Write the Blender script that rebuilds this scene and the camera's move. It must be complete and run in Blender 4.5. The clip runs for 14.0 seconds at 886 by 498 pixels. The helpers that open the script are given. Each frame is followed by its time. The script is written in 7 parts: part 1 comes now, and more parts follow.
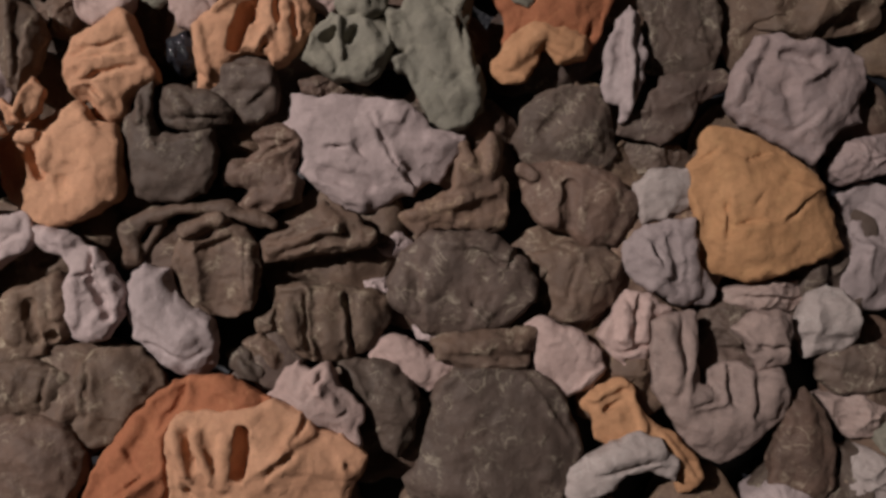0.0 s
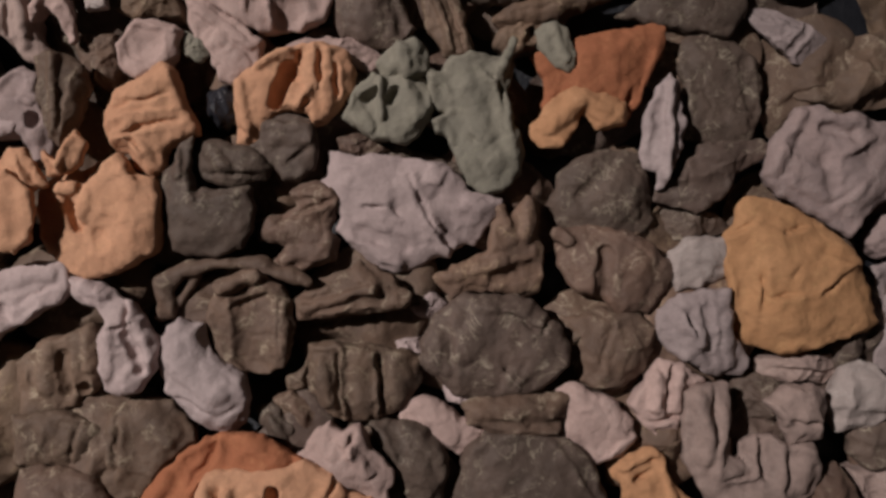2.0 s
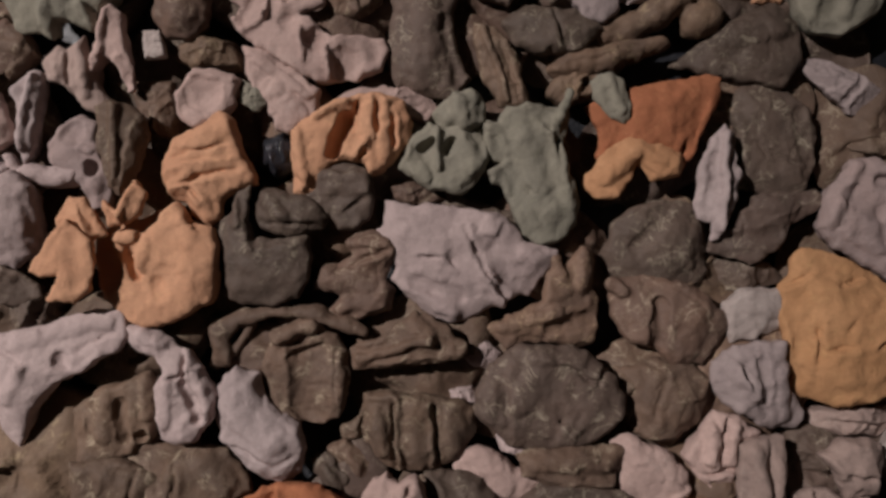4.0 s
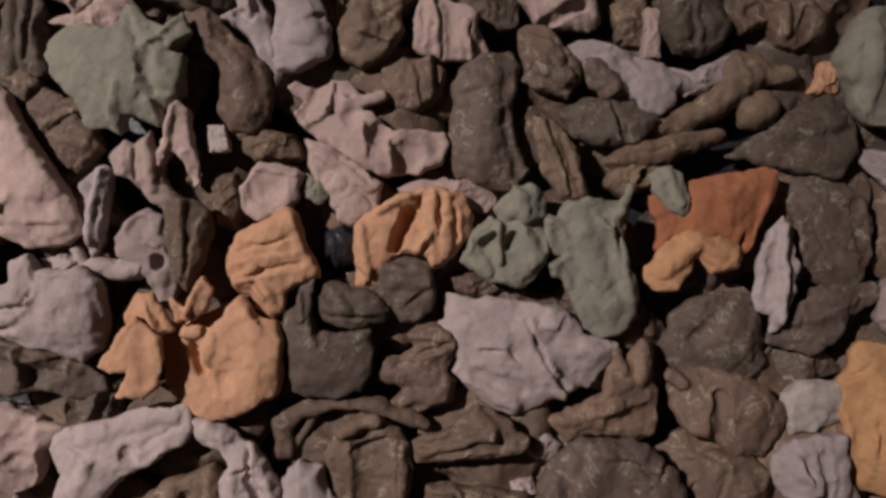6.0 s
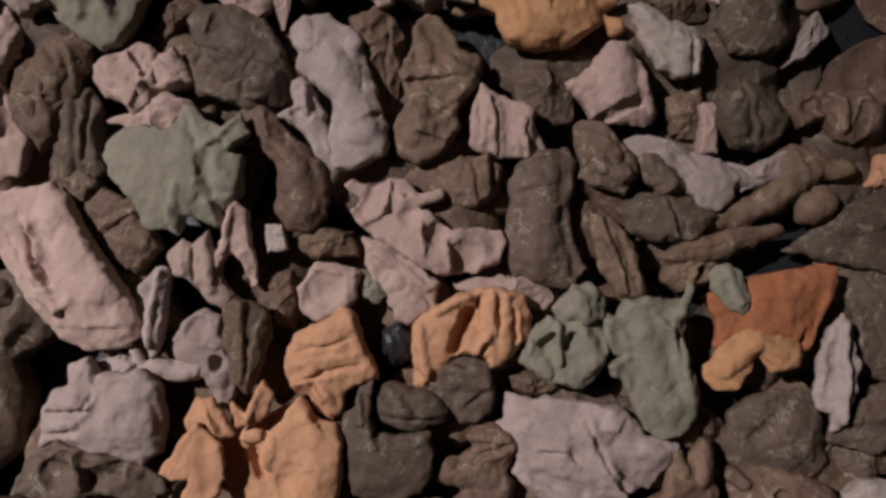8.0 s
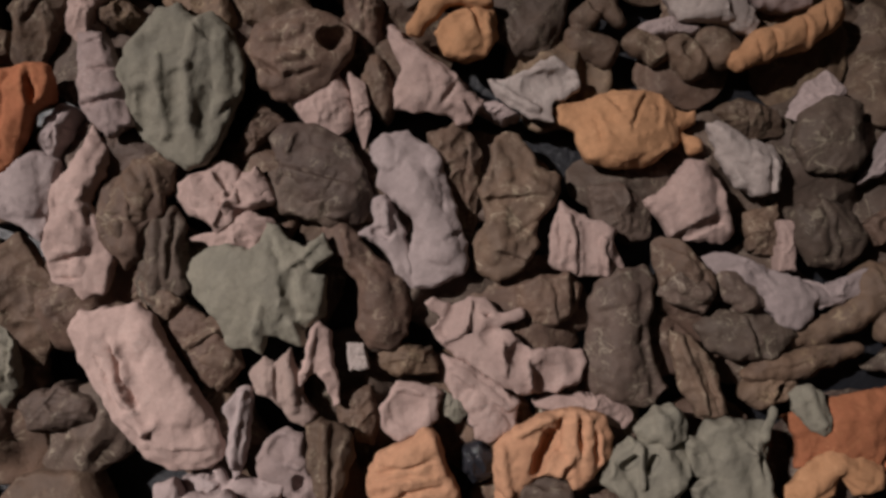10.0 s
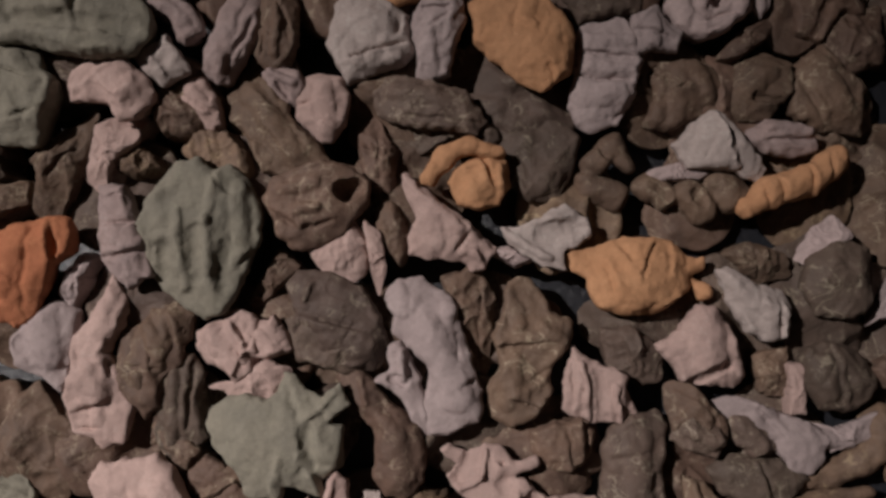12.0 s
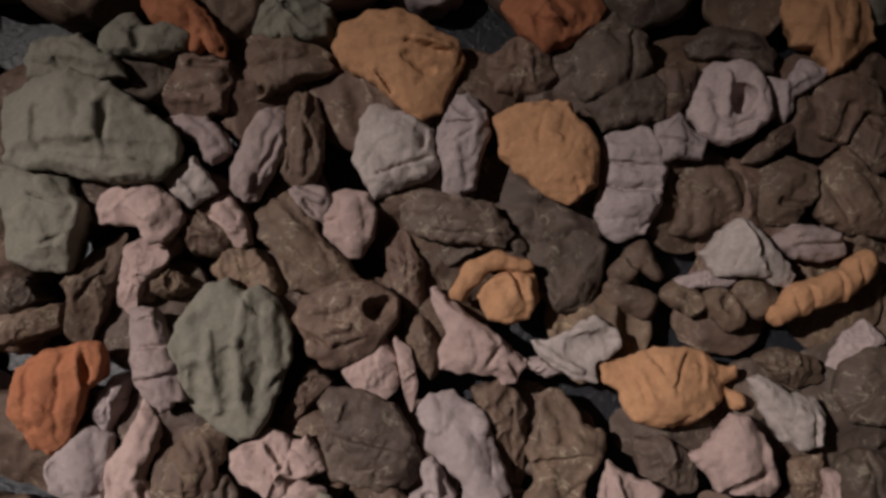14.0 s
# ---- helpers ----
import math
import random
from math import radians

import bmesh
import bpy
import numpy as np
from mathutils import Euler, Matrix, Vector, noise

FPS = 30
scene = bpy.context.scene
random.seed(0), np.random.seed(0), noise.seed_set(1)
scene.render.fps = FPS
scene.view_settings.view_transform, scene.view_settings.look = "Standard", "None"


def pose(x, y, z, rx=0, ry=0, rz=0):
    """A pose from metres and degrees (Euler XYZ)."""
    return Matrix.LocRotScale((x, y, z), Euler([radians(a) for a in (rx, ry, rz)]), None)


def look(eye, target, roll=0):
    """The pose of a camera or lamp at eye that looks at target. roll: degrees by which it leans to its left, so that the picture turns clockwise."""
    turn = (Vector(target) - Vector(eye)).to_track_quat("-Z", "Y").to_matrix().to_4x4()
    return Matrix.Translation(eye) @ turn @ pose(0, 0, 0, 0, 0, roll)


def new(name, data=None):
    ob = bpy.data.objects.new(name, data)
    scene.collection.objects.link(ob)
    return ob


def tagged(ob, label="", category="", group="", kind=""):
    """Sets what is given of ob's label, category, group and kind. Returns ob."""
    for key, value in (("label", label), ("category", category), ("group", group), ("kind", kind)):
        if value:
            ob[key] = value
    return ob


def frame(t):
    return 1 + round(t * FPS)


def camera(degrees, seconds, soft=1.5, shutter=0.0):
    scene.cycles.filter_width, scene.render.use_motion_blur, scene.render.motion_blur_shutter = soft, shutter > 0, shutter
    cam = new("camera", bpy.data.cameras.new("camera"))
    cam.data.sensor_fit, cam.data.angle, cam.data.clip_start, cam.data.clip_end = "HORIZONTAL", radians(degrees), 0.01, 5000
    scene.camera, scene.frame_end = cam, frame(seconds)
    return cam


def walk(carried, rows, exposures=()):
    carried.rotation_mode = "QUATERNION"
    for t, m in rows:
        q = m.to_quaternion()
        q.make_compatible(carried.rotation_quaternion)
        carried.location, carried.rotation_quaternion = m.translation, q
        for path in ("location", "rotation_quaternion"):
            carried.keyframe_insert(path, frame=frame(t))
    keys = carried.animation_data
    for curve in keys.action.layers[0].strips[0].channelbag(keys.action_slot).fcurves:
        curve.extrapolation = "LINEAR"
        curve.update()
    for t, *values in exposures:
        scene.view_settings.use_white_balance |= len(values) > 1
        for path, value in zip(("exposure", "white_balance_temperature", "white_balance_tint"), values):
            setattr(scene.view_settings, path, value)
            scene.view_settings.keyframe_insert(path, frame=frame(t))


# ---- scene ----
cam = camera(61.9, 14.0, soft=3.1)
METRES, EYE, TILT, LEAN, TURN = 0.5, 0.555, -90.0, 0.0, 0.0
ROWS = [
    (0.0, 0.0, 0.0, 0.0, -0.0, -0.0, -0.0),
    (0.5, -0.0141, -0.0017, 0.0152, 0.04, 0.16, -0.56),
    (1.0, -0.0235, -0.0025, 0.0343, 0.18, 0.24, -1.24),
    (1.5, -0.0356, -0.0022, 0.0557, 0.23, 0.44, -1.77),
    (2.0, -0.043, -0.0001, 0.0747, 0.31, 0.54, -1.81),
    (4.5, -0.1375, -0.0064, 0.153, 0.87, 1.21, -2.28),
    (5.0, -0.1624, -0.0098, 0.178, 1.02, 1.47, -2.23),
    (5.5, -0.1838, -0.0139, 0.2051, 1.1, 1.71, -2.58),
    (6.0, -0.1931, -0.0176, 0.2401, 1.22, 1.96, -2.31),
    (6.5, -0.2222, -0.0184, 0.2598, 1.46, 2.03, -2.36),
    (7.0, -0.2411, -0.0215, 0.3072, 1.64, 2.36, -2.41),
    (7.5, -0.2503, -0.0218, 0.3333, 1.55, 2.54, -2.46),
    (8.0, -0.2711, -0.0216, 0.3657, 1.67, 2.51, -2.13),
    (10.5, -0.3856, -0.0487, 0.5592, 2.38, 3.92, -2.3),
    (11.0, -0.3822, -0.0586, 0.6139, 2.38, 4.29, -2.18),
    (11.5, -0.3825, -0.0676, 0.6569, 2.36, 4.75, -2.27),
    (12.0, -0.402, -0.0727, 0.6939, 2.48, 5.02, -1.89),
    (12.5, -0.4074, -0.0752, 0.7222, 2.8, 5.32, -1.45),
    (13.0, -0.4294, -0.0781, 0.7571, 2.8, 5.42, -1.51),
    (13.5, -0.4372, -0.0812, 0.7908, 2.86, 5.54, -1.25),
    (14.0, -0.4418, -0.0896, 0.8426, 2.94, 6.04, -0.52),
]
walk(cam, [(t, pose(0, 0, EYE, TILT, LEAN, TURN) @ pose(METRES * x, METRES * y, METRES * z, 90 + pitch, roll, yaw)) for t, x, y, z, yaw, pitch, roll in ROWS])

# ---- world and light: a dark exhibition room with one warm spot ----
world = bpy.data.worlds.new("room_air")
scene.world = world
world.use_nodes = True
world.node_tree.nodes["Background"].inputs[0].default_value = (1.0, 0.85, 0.75, 1)
world.node_tree.nodes["Background"].inputs[1].default_value = 0.12
AIM = Vector((-0.18, -0.23, 0.05))
spot_data = bpy.data.lights.new("spot_lamp", "SPOT")
spot_data.energy, spot_data.color = 420.0, (1.0, 0.915, 0.885)
spot_data.spot_size, spot_data.spot_blend, spot_data.shadow_soft_size = radians(39.5), 1.0, 0.045
spot = new("spot_lamp", spot_data)
spot.matrix_world = look(AIM + Vector((-1.88, 1.32, 2.35)), AIM)
scene.view_settings.exposure = 0.0


# ---- materials ----
def clay(name, colour, stain, marks, veins, rough=0.88, spread=0.22):
    """Dry unglazed clay: body colour, cloudy stains, pale scuffs and hair-fine scratches, with grain in relief."""
    mat = bpy.data.materials.new(name)
    mat.use_nodes = True
    tree = mat.node_tree
    nodes, links = tree.nodes, tree.links
    bsdf = nodes["Principled BSDF"]
    coord, info = nodes.new("ShaderNodeTexCoord"), nodes.new("ShaderNodeObjectInfo")
    shift = nodes.new("ShaderNodeVectorMath")
    shift.operation = "ADD"
    far = nodes.new("ShaderNodeMath")
    far.operation, far.inputs[1].default_value = "MULTIPLY", 37.0
    links.new(info.outputs["Random"], far.inputs[0])
    links.new(coord.outputs["Object"], shift.inputs[0])
    links.new(far.outputs[0], shift.inputs[1])

    def noise_at(scale, detail=4.0, roughness=0.6, warp=0.0):
        n = nodes.new("ShaderNodeTexNoise")
        n.inputs["Scale"].default_value, n.inputs["Detail"].default_value = scale, detail
        n.inputs["Roughness"].default_value, n.inputs["Distortion"].default_value = roughness, warp
        links.new(shift.outputs[0], n.inputs["Vector"])
        return n.outputs["Fac"]

    def span(value, low, high, out_low=0.0, out_high=1.0):
        r = nodes.new("ShaderNodeMapRange")
        for k, v in zip(("From Min", "From Max", "To Min", "To Max"), (low, high, out_low, out_high)):
            r.inputs[k].default_value = v
        links.new(value, r.inputs["Value"])
        return r.outputs["Result"]

    def mixed(fac, a, b, kind="MIX"):
        m = nodes.new("ShaderNodeMix")
        m.data_type, m.blend_type = "RGBA", kind
        links.new(fac, m.inputs["Factor"])
        for socket, v in ((m.inputs[6], a), (m.inputs[7], b)):
            if isinstance(v, tuple):
                socket.default_value = (*v, 1)
            else:
                links.new(v, socket)
        return m.outputs[2]

    col = mixed(span(noise_at(38, 3.0), 0.38, 0.66), colour, stain)
    col = mixed(span(noise_at(260, 4.0, 0.7), 0.35, 0.8, 0.0, 0.55), col, tuple(min(1, c * 0.62) for c in colour))
    # worn pale scuffs, in patches
    scuff = nodes.new("ShaderNodeMath")
    scuff.operation = "MULTIPLY"
    links.new(span(noise_at(60, 2.0), 0.46, 0.62), scuff.inputs[0])
    links.new(span(noise_at(330, 5.0, 0.75, 0.8), 0.5, 0.7, 0.0, 0.6), scuff.inputs[1])
    col = mixed(scuff.outputs[0], col, marks)
    if veins:
        cell = nodes.new("ShaderNodeTexNoise")
        cell.inputs["Scale"].default_value, cell.inputs["Detail"].default_value, cell.inputs["Distortion"].default_value = 44, 2.5, 1.2
        links.new(shift.outputs[0], cell.inputs["Vector"])
        off = nodes.new("ShaderNodeMath")
        off.operation, off.inputs[1].default_value = "SUBTRACT", 0.5
        links.new(cell.outputs["Fac"], off.inputs[0])
        size = nodes.new("ShaderNodeMath")
        size.operation = "ABSOLUTE"
        links.new(off.outputs[0], size.inputs[0])
        line = nodes.new("ShaderNodeMath")
        line.operation = "MULTIPLY"
        links.new(span(size.outputs[0], 0.0, 0.03, veins, 0.0), line.inputs[0])
        links.new(span(noise_at(60, 3.0), 0.5, 0.6), line.inputs[1])
        col = mixed(line.outputs[0], col, marks)
    # edges rubbed pale
    if veins:
        geo = nodes.new("ShaderNodeNewGeometry")
        worn = nodes.new("ShaderNodeMath")
        worn.operation = "MULTIPLY"
        links.new(span(geo.outputs["Pointiness"], 0.53, 0.62), worn.inputs[0])
        links.new(span(noise_at(170, 4.0, 0.7), 0.42, 0.66, 0.0, 0.8), worn.inputs[1])
        col = mixed(worn.outputs[0], col, marks)
    # each lump fired a little lighter or darker
    tone = nodes.new("ShaderNodeHueSaturation")
    links.new(span(info.outputs["Random"], 0, 1, 1 - spread, 1 + spread), tone.inputs["Value"])
    if veins:
        hue = nodes.new("ShaderNodeMath")
        hue.operation, hue.inputs[1].default_value = "FRACT", 0.0
        links.new(far.outputs[0], hue.inputs[0])
        links.new(span(hue.outputs[0], 0, 1, 0.493, 0.506), tone.inputs["Hue"])
    links.new(col, tone.inputs["Color"])
    links.new(tone.outputs[0], bsdf.inputs["Base Color"])
    bsdf.inputs["Roughness"].default_value = rough
    bsdf.inputs["Specular IOR Level"].default_value = 0.25 if rough > 0.5 else 0.5
    add = nodes.new("ShaderNodeMath")
    add.operation = "ADD"
    links.new(span(noise_at(150, 5.0, 0.62, 0.4), 0, 1, 0, 1.0), add.inputs[0])
    links.new(span(noise_at(900, 3.0, 0.6), 0, 1, 0, 0.12), add.inputs[1])
    bump = nodes.new("ShaderNodeBump")
    bump.inputs["Strength"].default_value, bump.inputs["Distance"].default_value = 0.5, 0.0024
    links.new(add.outputs[0], bump.inputs["Height"])
    links.new(bump.outputs[0], bsdf.inputs["Normal"])
    return mat


CLAYS = {
    "brown": (clay("brown_clay", (0.160, 0.103, 0.074), (0.120, 0.081, 0.062), (0.36, 0.29, 0.21), 0.7, rough=0.66), "dark brown"),
    "slate": (clay("slate_clay", (0.124, 0.087, 0.069), (0.100, 0.073, 0.059), (0.34, 0.29, 0.22), 0.7, rough=0.66), "dark grey-brown"),
    "tan": (clay("tan_clay", (0.190, 0.124, 0.084), (0.138, 0.094, 0.070), (0.38, 0.29, 0.18), 0.55, rough=0.66), "warm tan-brown"),
    "grey": (clay("grey_clay", (0.385, 0.312, 0.302), (0.33, 0.265, 0.257), (0.44, 0.37, 0.35), 0.0, spread=0.12), "pale lilac-grey"),
    "mauve": (clay("mauve_clay", (0.335, 0.252, 0.235), (0.29, 0.225, 0.215), (0.45, 0.38, 0.36), 0.0, spread=0.1), "dusty mauve"),
    "pink": (clay("pink_clay", (0.475, 0.340, 0.302), (0.41, 0.293, 0.262), (0.52, 0.42, 0.38), 0.0, spread=0.12), "pale pink"),
    "pale": (clay("pale_clay", (0.435, 0.342, 0.327), (0.38, 0.297, 0.285), (0.51, 0.42, 0.39), 0.0, spread=0.1), "pinkish white"),
    "white": (clay("white_clay", (0.42, 0.352, 0.325), (0.37, 0.308, 0.284), (0.55, 0.52, 0.48), 0.0, spread=0.08), "greyish white"),
    "rose": (clay("rose_clay", (0.355, 0.262, 0.228), (0.30, 0.222, 0.196), (0.44, 0.36, 0.32), 0.0, spread=0.1), "rose-brown"),
    "orange": (clay("orange_clay", (0.545, 0.300, 0.182), (0.48, 0.252, 0.150), (0.62, 0.36, 0.20), 0.0, spread=0.04), "bright orange"),
    "ochre": (clay("ochre_clay", (0.49, 0.265, 0.132), (0.43, 0.225, 0.108), (0.56, 0.35, 0.16), 0.0, spread=0.04), "ochre yellow"),
    "amber": (clay("amber_clay", (0.50, 0.268, 0.142), (0.44, 0.228, 0.118), (0.58, 0.34, 0.19), 0.0, spread=0.04), "orange-ochre"),
    "red": (clay("red_clay", (0.38, 0.145, 0.072), (0.33, 0.12, 0.060), (0.52, 0.25, 0.12), 0.0, spread=0.04), "rust red"),
    "green": (clay("green_clay", (0.240, 0.220, 0.174), (0.202, 0.188, 0.152), (0.28, 0.27, 0.20), 0.0, spread=0.08), "sage green"),
    "glaze": (clay("glazed_clay", (0.030, 0.030, 0.036), (0.02, 0.02, 0.025), (0.06, 0.06, 0.06), 0.0, rough=0.12), "glossy black"),
}
# floor is out of view; its pale grey reflects the spot's spill as fill
BOUNCE_FLOOR = clay("bounce_floor", (0.30, 0.28, 0.27), (0.26, 0.24, 0.23), (0.38, 0.36, 0.34), 0.0, rough=0.5)
SHEET_FILM = clay("sheet_film", (0.016, 0.017, 0.021), (0.011, 0.012, 0.015), (0.04, 0.04, 0.045), 0.0, rough=0.4)
# white chosen for the unseen walls and ceiling so that they throw fill light back
BOUNCE_WALL = clay("bounce_wall", (0.80, 0.78, 0.76), (0.76, 0.74, 0.72), (0.82, 0.80, 0.78), 0.0)


# ---- the room: unseen walls and ceiling, added to close it and bounce light into the gaps ----
def slab(name, x0, x1, y0, y1, z0, z1, material, label):
    bm = bmesh.new()
    bmesh.ops.create_cube(bm, size=1.0, matrix=Matrix.Translation(((x0 + x1) / 2, (y0 + y1) / 2, (z0 + z1) / 2)) @ Matrix.Diagonal((x1 - x0, y1 - y0, z1 - z0, 1)))
    data = bpy.data.meshes.new(name)
    bm.to_mesh(data)
    bm.free()
    data.materials.append(material)
    return tagged(new(name, data), label, name.split("_")[0], kind="structure")


slab("floor", -2.7, 2.0, -2.0, 2.2, -0.1, 0.0, BOUNCE_FLOOR, "unseen floor under the heap, made pale grey to bounce light")
slab("ground_sheet", -1.05, 0.75, -0.6, 1.05, 0.0, 0.004, SHEET_FILM, "dark blue-black plastic sheet under the heap of clay")
slab("wall_north", -2.7, 2.0, 2.2, 2.32, 0.0, 2.6, BOUNCE_WALL, "unseen white wall, added to close the room and bounce light")
slab("wall_south", -2.7, 2.0, -2.12, -2.0, 0.0, 2.6, BOUNCE_WALL, "unseen white wall, added to close the room and bounce light")
slab("wall_east", 2.0, 2.12, -2.12, 2.32, 0.0, 2.6, BOUNCE_WALL, "unseen white wall, added to close the room and bounce light")
slab("wall_west", -2.82, -2.7, -2.12, 2.32, 0.0, 2.6, BOUNCE_WALL, "unseen white wall, added to close the room and bounce light")
slab("ceiling", -2.82, 2.12, -2.12, 2.32, 2.6, 2.7, BOUNCE_WALL, "unseen white ceiling, added to close the room and bounce light")


# ---- how a lump of clay is shaped ----
def hashed(i, j, k, seed):
    n = (i * 374761393 + j * 668265263 + k * 2147483647 + seed * 974634777).astype(np.int64) & 0xFFFFFFFF
    n = ((n ^ (n >> 13)) * 1274126177) & 0xFFFFFFFF
    n = ((n ^ (n >> 16)) * 2246822519) & 0xFFFFFFFF
    return ((n ^ (n >> 15)) & 0xFFFF) / 32767.5 - 1.0


SKEW = np.array(Euler((0.9, 0.5, 0.7)).to_matrix())


def grain(p, size, seed):
    """Smooth noise from -1 to 1 at the points p, with cells of that size in metres."""
    q = p @ SKEW / size + 100.0
    c = np.floor(q).astype(np.int64)
    f = q - c
    f = f * f * f * (f * (f * 6 - 15) + 10)
    total = 0.0
    for dx in (0, 1):
        for dy in (0, 1):
            for dz in (0, 1):
                w = (f[:, 0] if dx else 1 - f[:, 0]) * (f[:, 1] if dy else 1 - f[:, 1]) * (f[:, 2] if dz else 1 - f[:, 2])
                total = total + w * hashed(c[:, 0] + dx, c[:, 1] + dy, c[:, 2] + dz, seed)
    return total


SLAB, KNOB, LEAF = (0.26, 0.75), (0.46, 1.0), (0.45, 0.55)  # how domed the top is, how strongly it is kneaded
FULL, PLAIN = (108, 30, 5), (72, 18, 5)  # points round a lump, rings above and below


def body(a, b, thick, style, seed, lobes, dents, grooves, strokes, grid, grow=1.055):
    """A closed lump with half-lengths a and b, its top at z = 0: pushed out or in by lobes (direction in degrees, push, width),
    pressed by fingertips (u, v, radius, depth) scored by grooves (from u, v to u, v)
    and modelled by strokes (from u, v to u, v, half-width, height)."""
    AROUND, TOP_RINGS, LOW_RINGS = grid
    dome, knead = style
    rng = np.random.default_rng(seed)
    th = np.arange(AROUND) * (2 * math.pi / AROUND)
    reach = np.ones(AROUND)
    for at, push, width in lobes:
        off = (np.degrees(th) - at + 180) % 360 - 180
        reach += push * np.exp(-0.5 * (off / width) ** 2)
    # ragged, torn rim
    ring = np.stack((np.cos(th), np.sin(th), np.zeros(AROUND)), -1)
    reach = reach * grow + 0.05 * grain(ring, 0.30, seed + 12) + 0.035 * (np.abs(grain(ring, 0.16, seed + 13)) - 0.3)
    for _ in range(rng.integers(1, 4)):
        off = (np.degrees(th) - rng.uniform(0, 360) + 180) % 360 - 180
        reach -= rng.uniform(0.05, 0.16) * np.exp(-np.abs(off) / rng.uniform(3.0, 7.0))
    reach = np.maximum(reach, 0.25) / np.sqrt((np.cos(th) / a) ** 2 + (np.sin(th) / b) ** 2)
    up = np.linspace(0.02, 1, TOP_RINGS) * math.pi / 2
    low = np.linspace(1, 0.04, LOW_RINGS + 1)[1:] * math.pi / 2
    rho = np.concatenate((np.sin(up), np.sin(low) ** 0.8))
    high = np.concatenate((np.cos(up) ** dome * 0.55, -np.cos(low) ** 0.7 * 0.45)) * thick
    # the pushes die away towards the middle
    core = 1 / np.sqrt((np.cos(th) / a) ** 2 + (np.sin(th) / b) ** 2)
    blend = rho[:, None] ** 1.2
    r = rho[:, None] * (core * (1 - blend) + reach * blend)
    p = np.stack((r * np.cos(th), r * np.sin(th), np.repeat(high[:, None], AROUND, 1)), -1).reshape(-1, 3)
    face = np.repeat(np.concatenate((np.cos(up) ** 0.35, np.zeros(LOW_RINGS))), AROUND)
    size = math.sqrt(a * b)
    flat = p * (1, 1, 0.6)
    uv = p[:, :2] + np.stack([grain(flat, size * 0.5, seed + k) for k in (14, 15)], -1) * size * 0.07
    lift = knead * size * (0.13 * grain(flat, size * 0.95, seed) + 0.05 * grain(flat, size * 0.42, seed + 1))
    # flats where it was pressed or knocked
    crown = 0.5 * thick
    z = p[:, 2] + lift * face
    for _ in range(4 if knead > 0.9 else 2):
        way, far = rng.uniform(0, 6.28), rng.uniform(0.0, 0.65) * size
        steep = rng.uniform(0.2, 0.6) if knead > 0.9 else rng.uniform(0.08, 0.3)
        plane = np.maximum(crown - steep * (uv[:, 0] * math.cos(way) + uv[:, 1] * math.sin(way) - far), -0.15 * thick)
        gap = np.clip(0.5 + (plane - z) / 0.004, 0, 1)
        z = np.where(face > 0, z * gap + plane * (1 - gap) - 0.002 * gap * (1 - gap), z)
    p[:, 2] = z
    # hand-made detail outweighs chance
    knead *= 0.45 if len(strokes) > 2 else 1.0
    lift = np.zeros(len(p))
    # sharp folds, then cracks
    fold = 1 - np.abs(grain(flat, size * 0.85, seed + 2)) * 3.6
    lift += knead * size * 0.06 * np.maximum(fold, 0)
    fold = 1 - np.abs(grain(flat, size * 0.55, seed + 7)) * 7.0
    lift -= knead * size * 0.04 * np.maximum(fold, 0) * np.clip(grain(flat, size * 0.9, seed + 8) * 3, 0, 1)
    lift -= size * 0.035 * (np.abs(grain(flat, size * 0.26, seed + 16)) - 0.3) * knead
    # strokes of the fingers that squeezed it, side by side
    way = rng.uniform(0, 3.14)
    along, across = np.array((math.cos(way), math.sin(way))), np.array((-math.sin(way), math.cos(way)))
    lane = rng.uniform(-0.2, 0.2) * size - 0.9 * size
    while lane < 0.95 * size:
        w = rng.uniform(0.20, 0.36) * size
        lane += w
        far = (uv @ along - rng.uniform(-0.6, 0.6) * size) / (rng.uniform(0.6, 1.1) * size)
        d = (uv @ across - lane + 0.12 * size * far * far) / w
        lift -= rng.uniform(0.0, 0.19) * size * knead * np.maximum(1 - d ** 2, 0) ** 0.8 * np.maximum(1 - far ** 2, 0) ** 0.6
        lane += w * rng.uniform(0.75, 1.1)
    # flaps of clay folded over, with a steep lip
    for _ in range(3 if knead > 0.5 else 1):
        way, at, curl = rng.uniform(0, 6.28), rng.uniform(-0.5, 0.5) * size, rng.uniform(-0.5, 0.5) / size
        x, y = uv[:, 0] * math.cos(way) + uv[:, 1] * math.sin(way), uv[:, 1] * math.cos(way) - uv[:, 0] * math.sin(way)
        away = x - at - curl * y * y
        reachy = np.clip(1.1 - np.abs(y / size - rng.uniform(-0.5, 0.5)) * rng.uniform(0.9, 1.6), 0, 1)
        lip = np.where(away > 0, np.exp(-away / (0.30 * size)), np.exp(away / (0.065 * size)))
        lift += rng.uniform(0.06, 0.17) * knead * size * lip * reachy ** 0.6
    for n, (u, v, w, deep) in enumerate(dents):
        way, long = seed + n * 2.0, 1.0 if deep > w else 1.5
        x, y = uv[:, 0] - u, uv[:, 1] - v
        d = np.hypot((x * math.cos(way) + y * math.sin(way)) / long, y * math.cos(way) - x * math.sin(way)) / w
        lift -= deep * np.maximum(1 - d ** 2, 0) ** (0.8 if deep < w else 0.5)
        lift += 0.10 * w * np.exp(-((d - 1.12) / 0.18) ** 2)
    # ridges, troughs, swellings and cracks
    for u0, v0, u1, v1, w, tall in strokes:
        e = np.array((u1 - u0, v1 - v0))
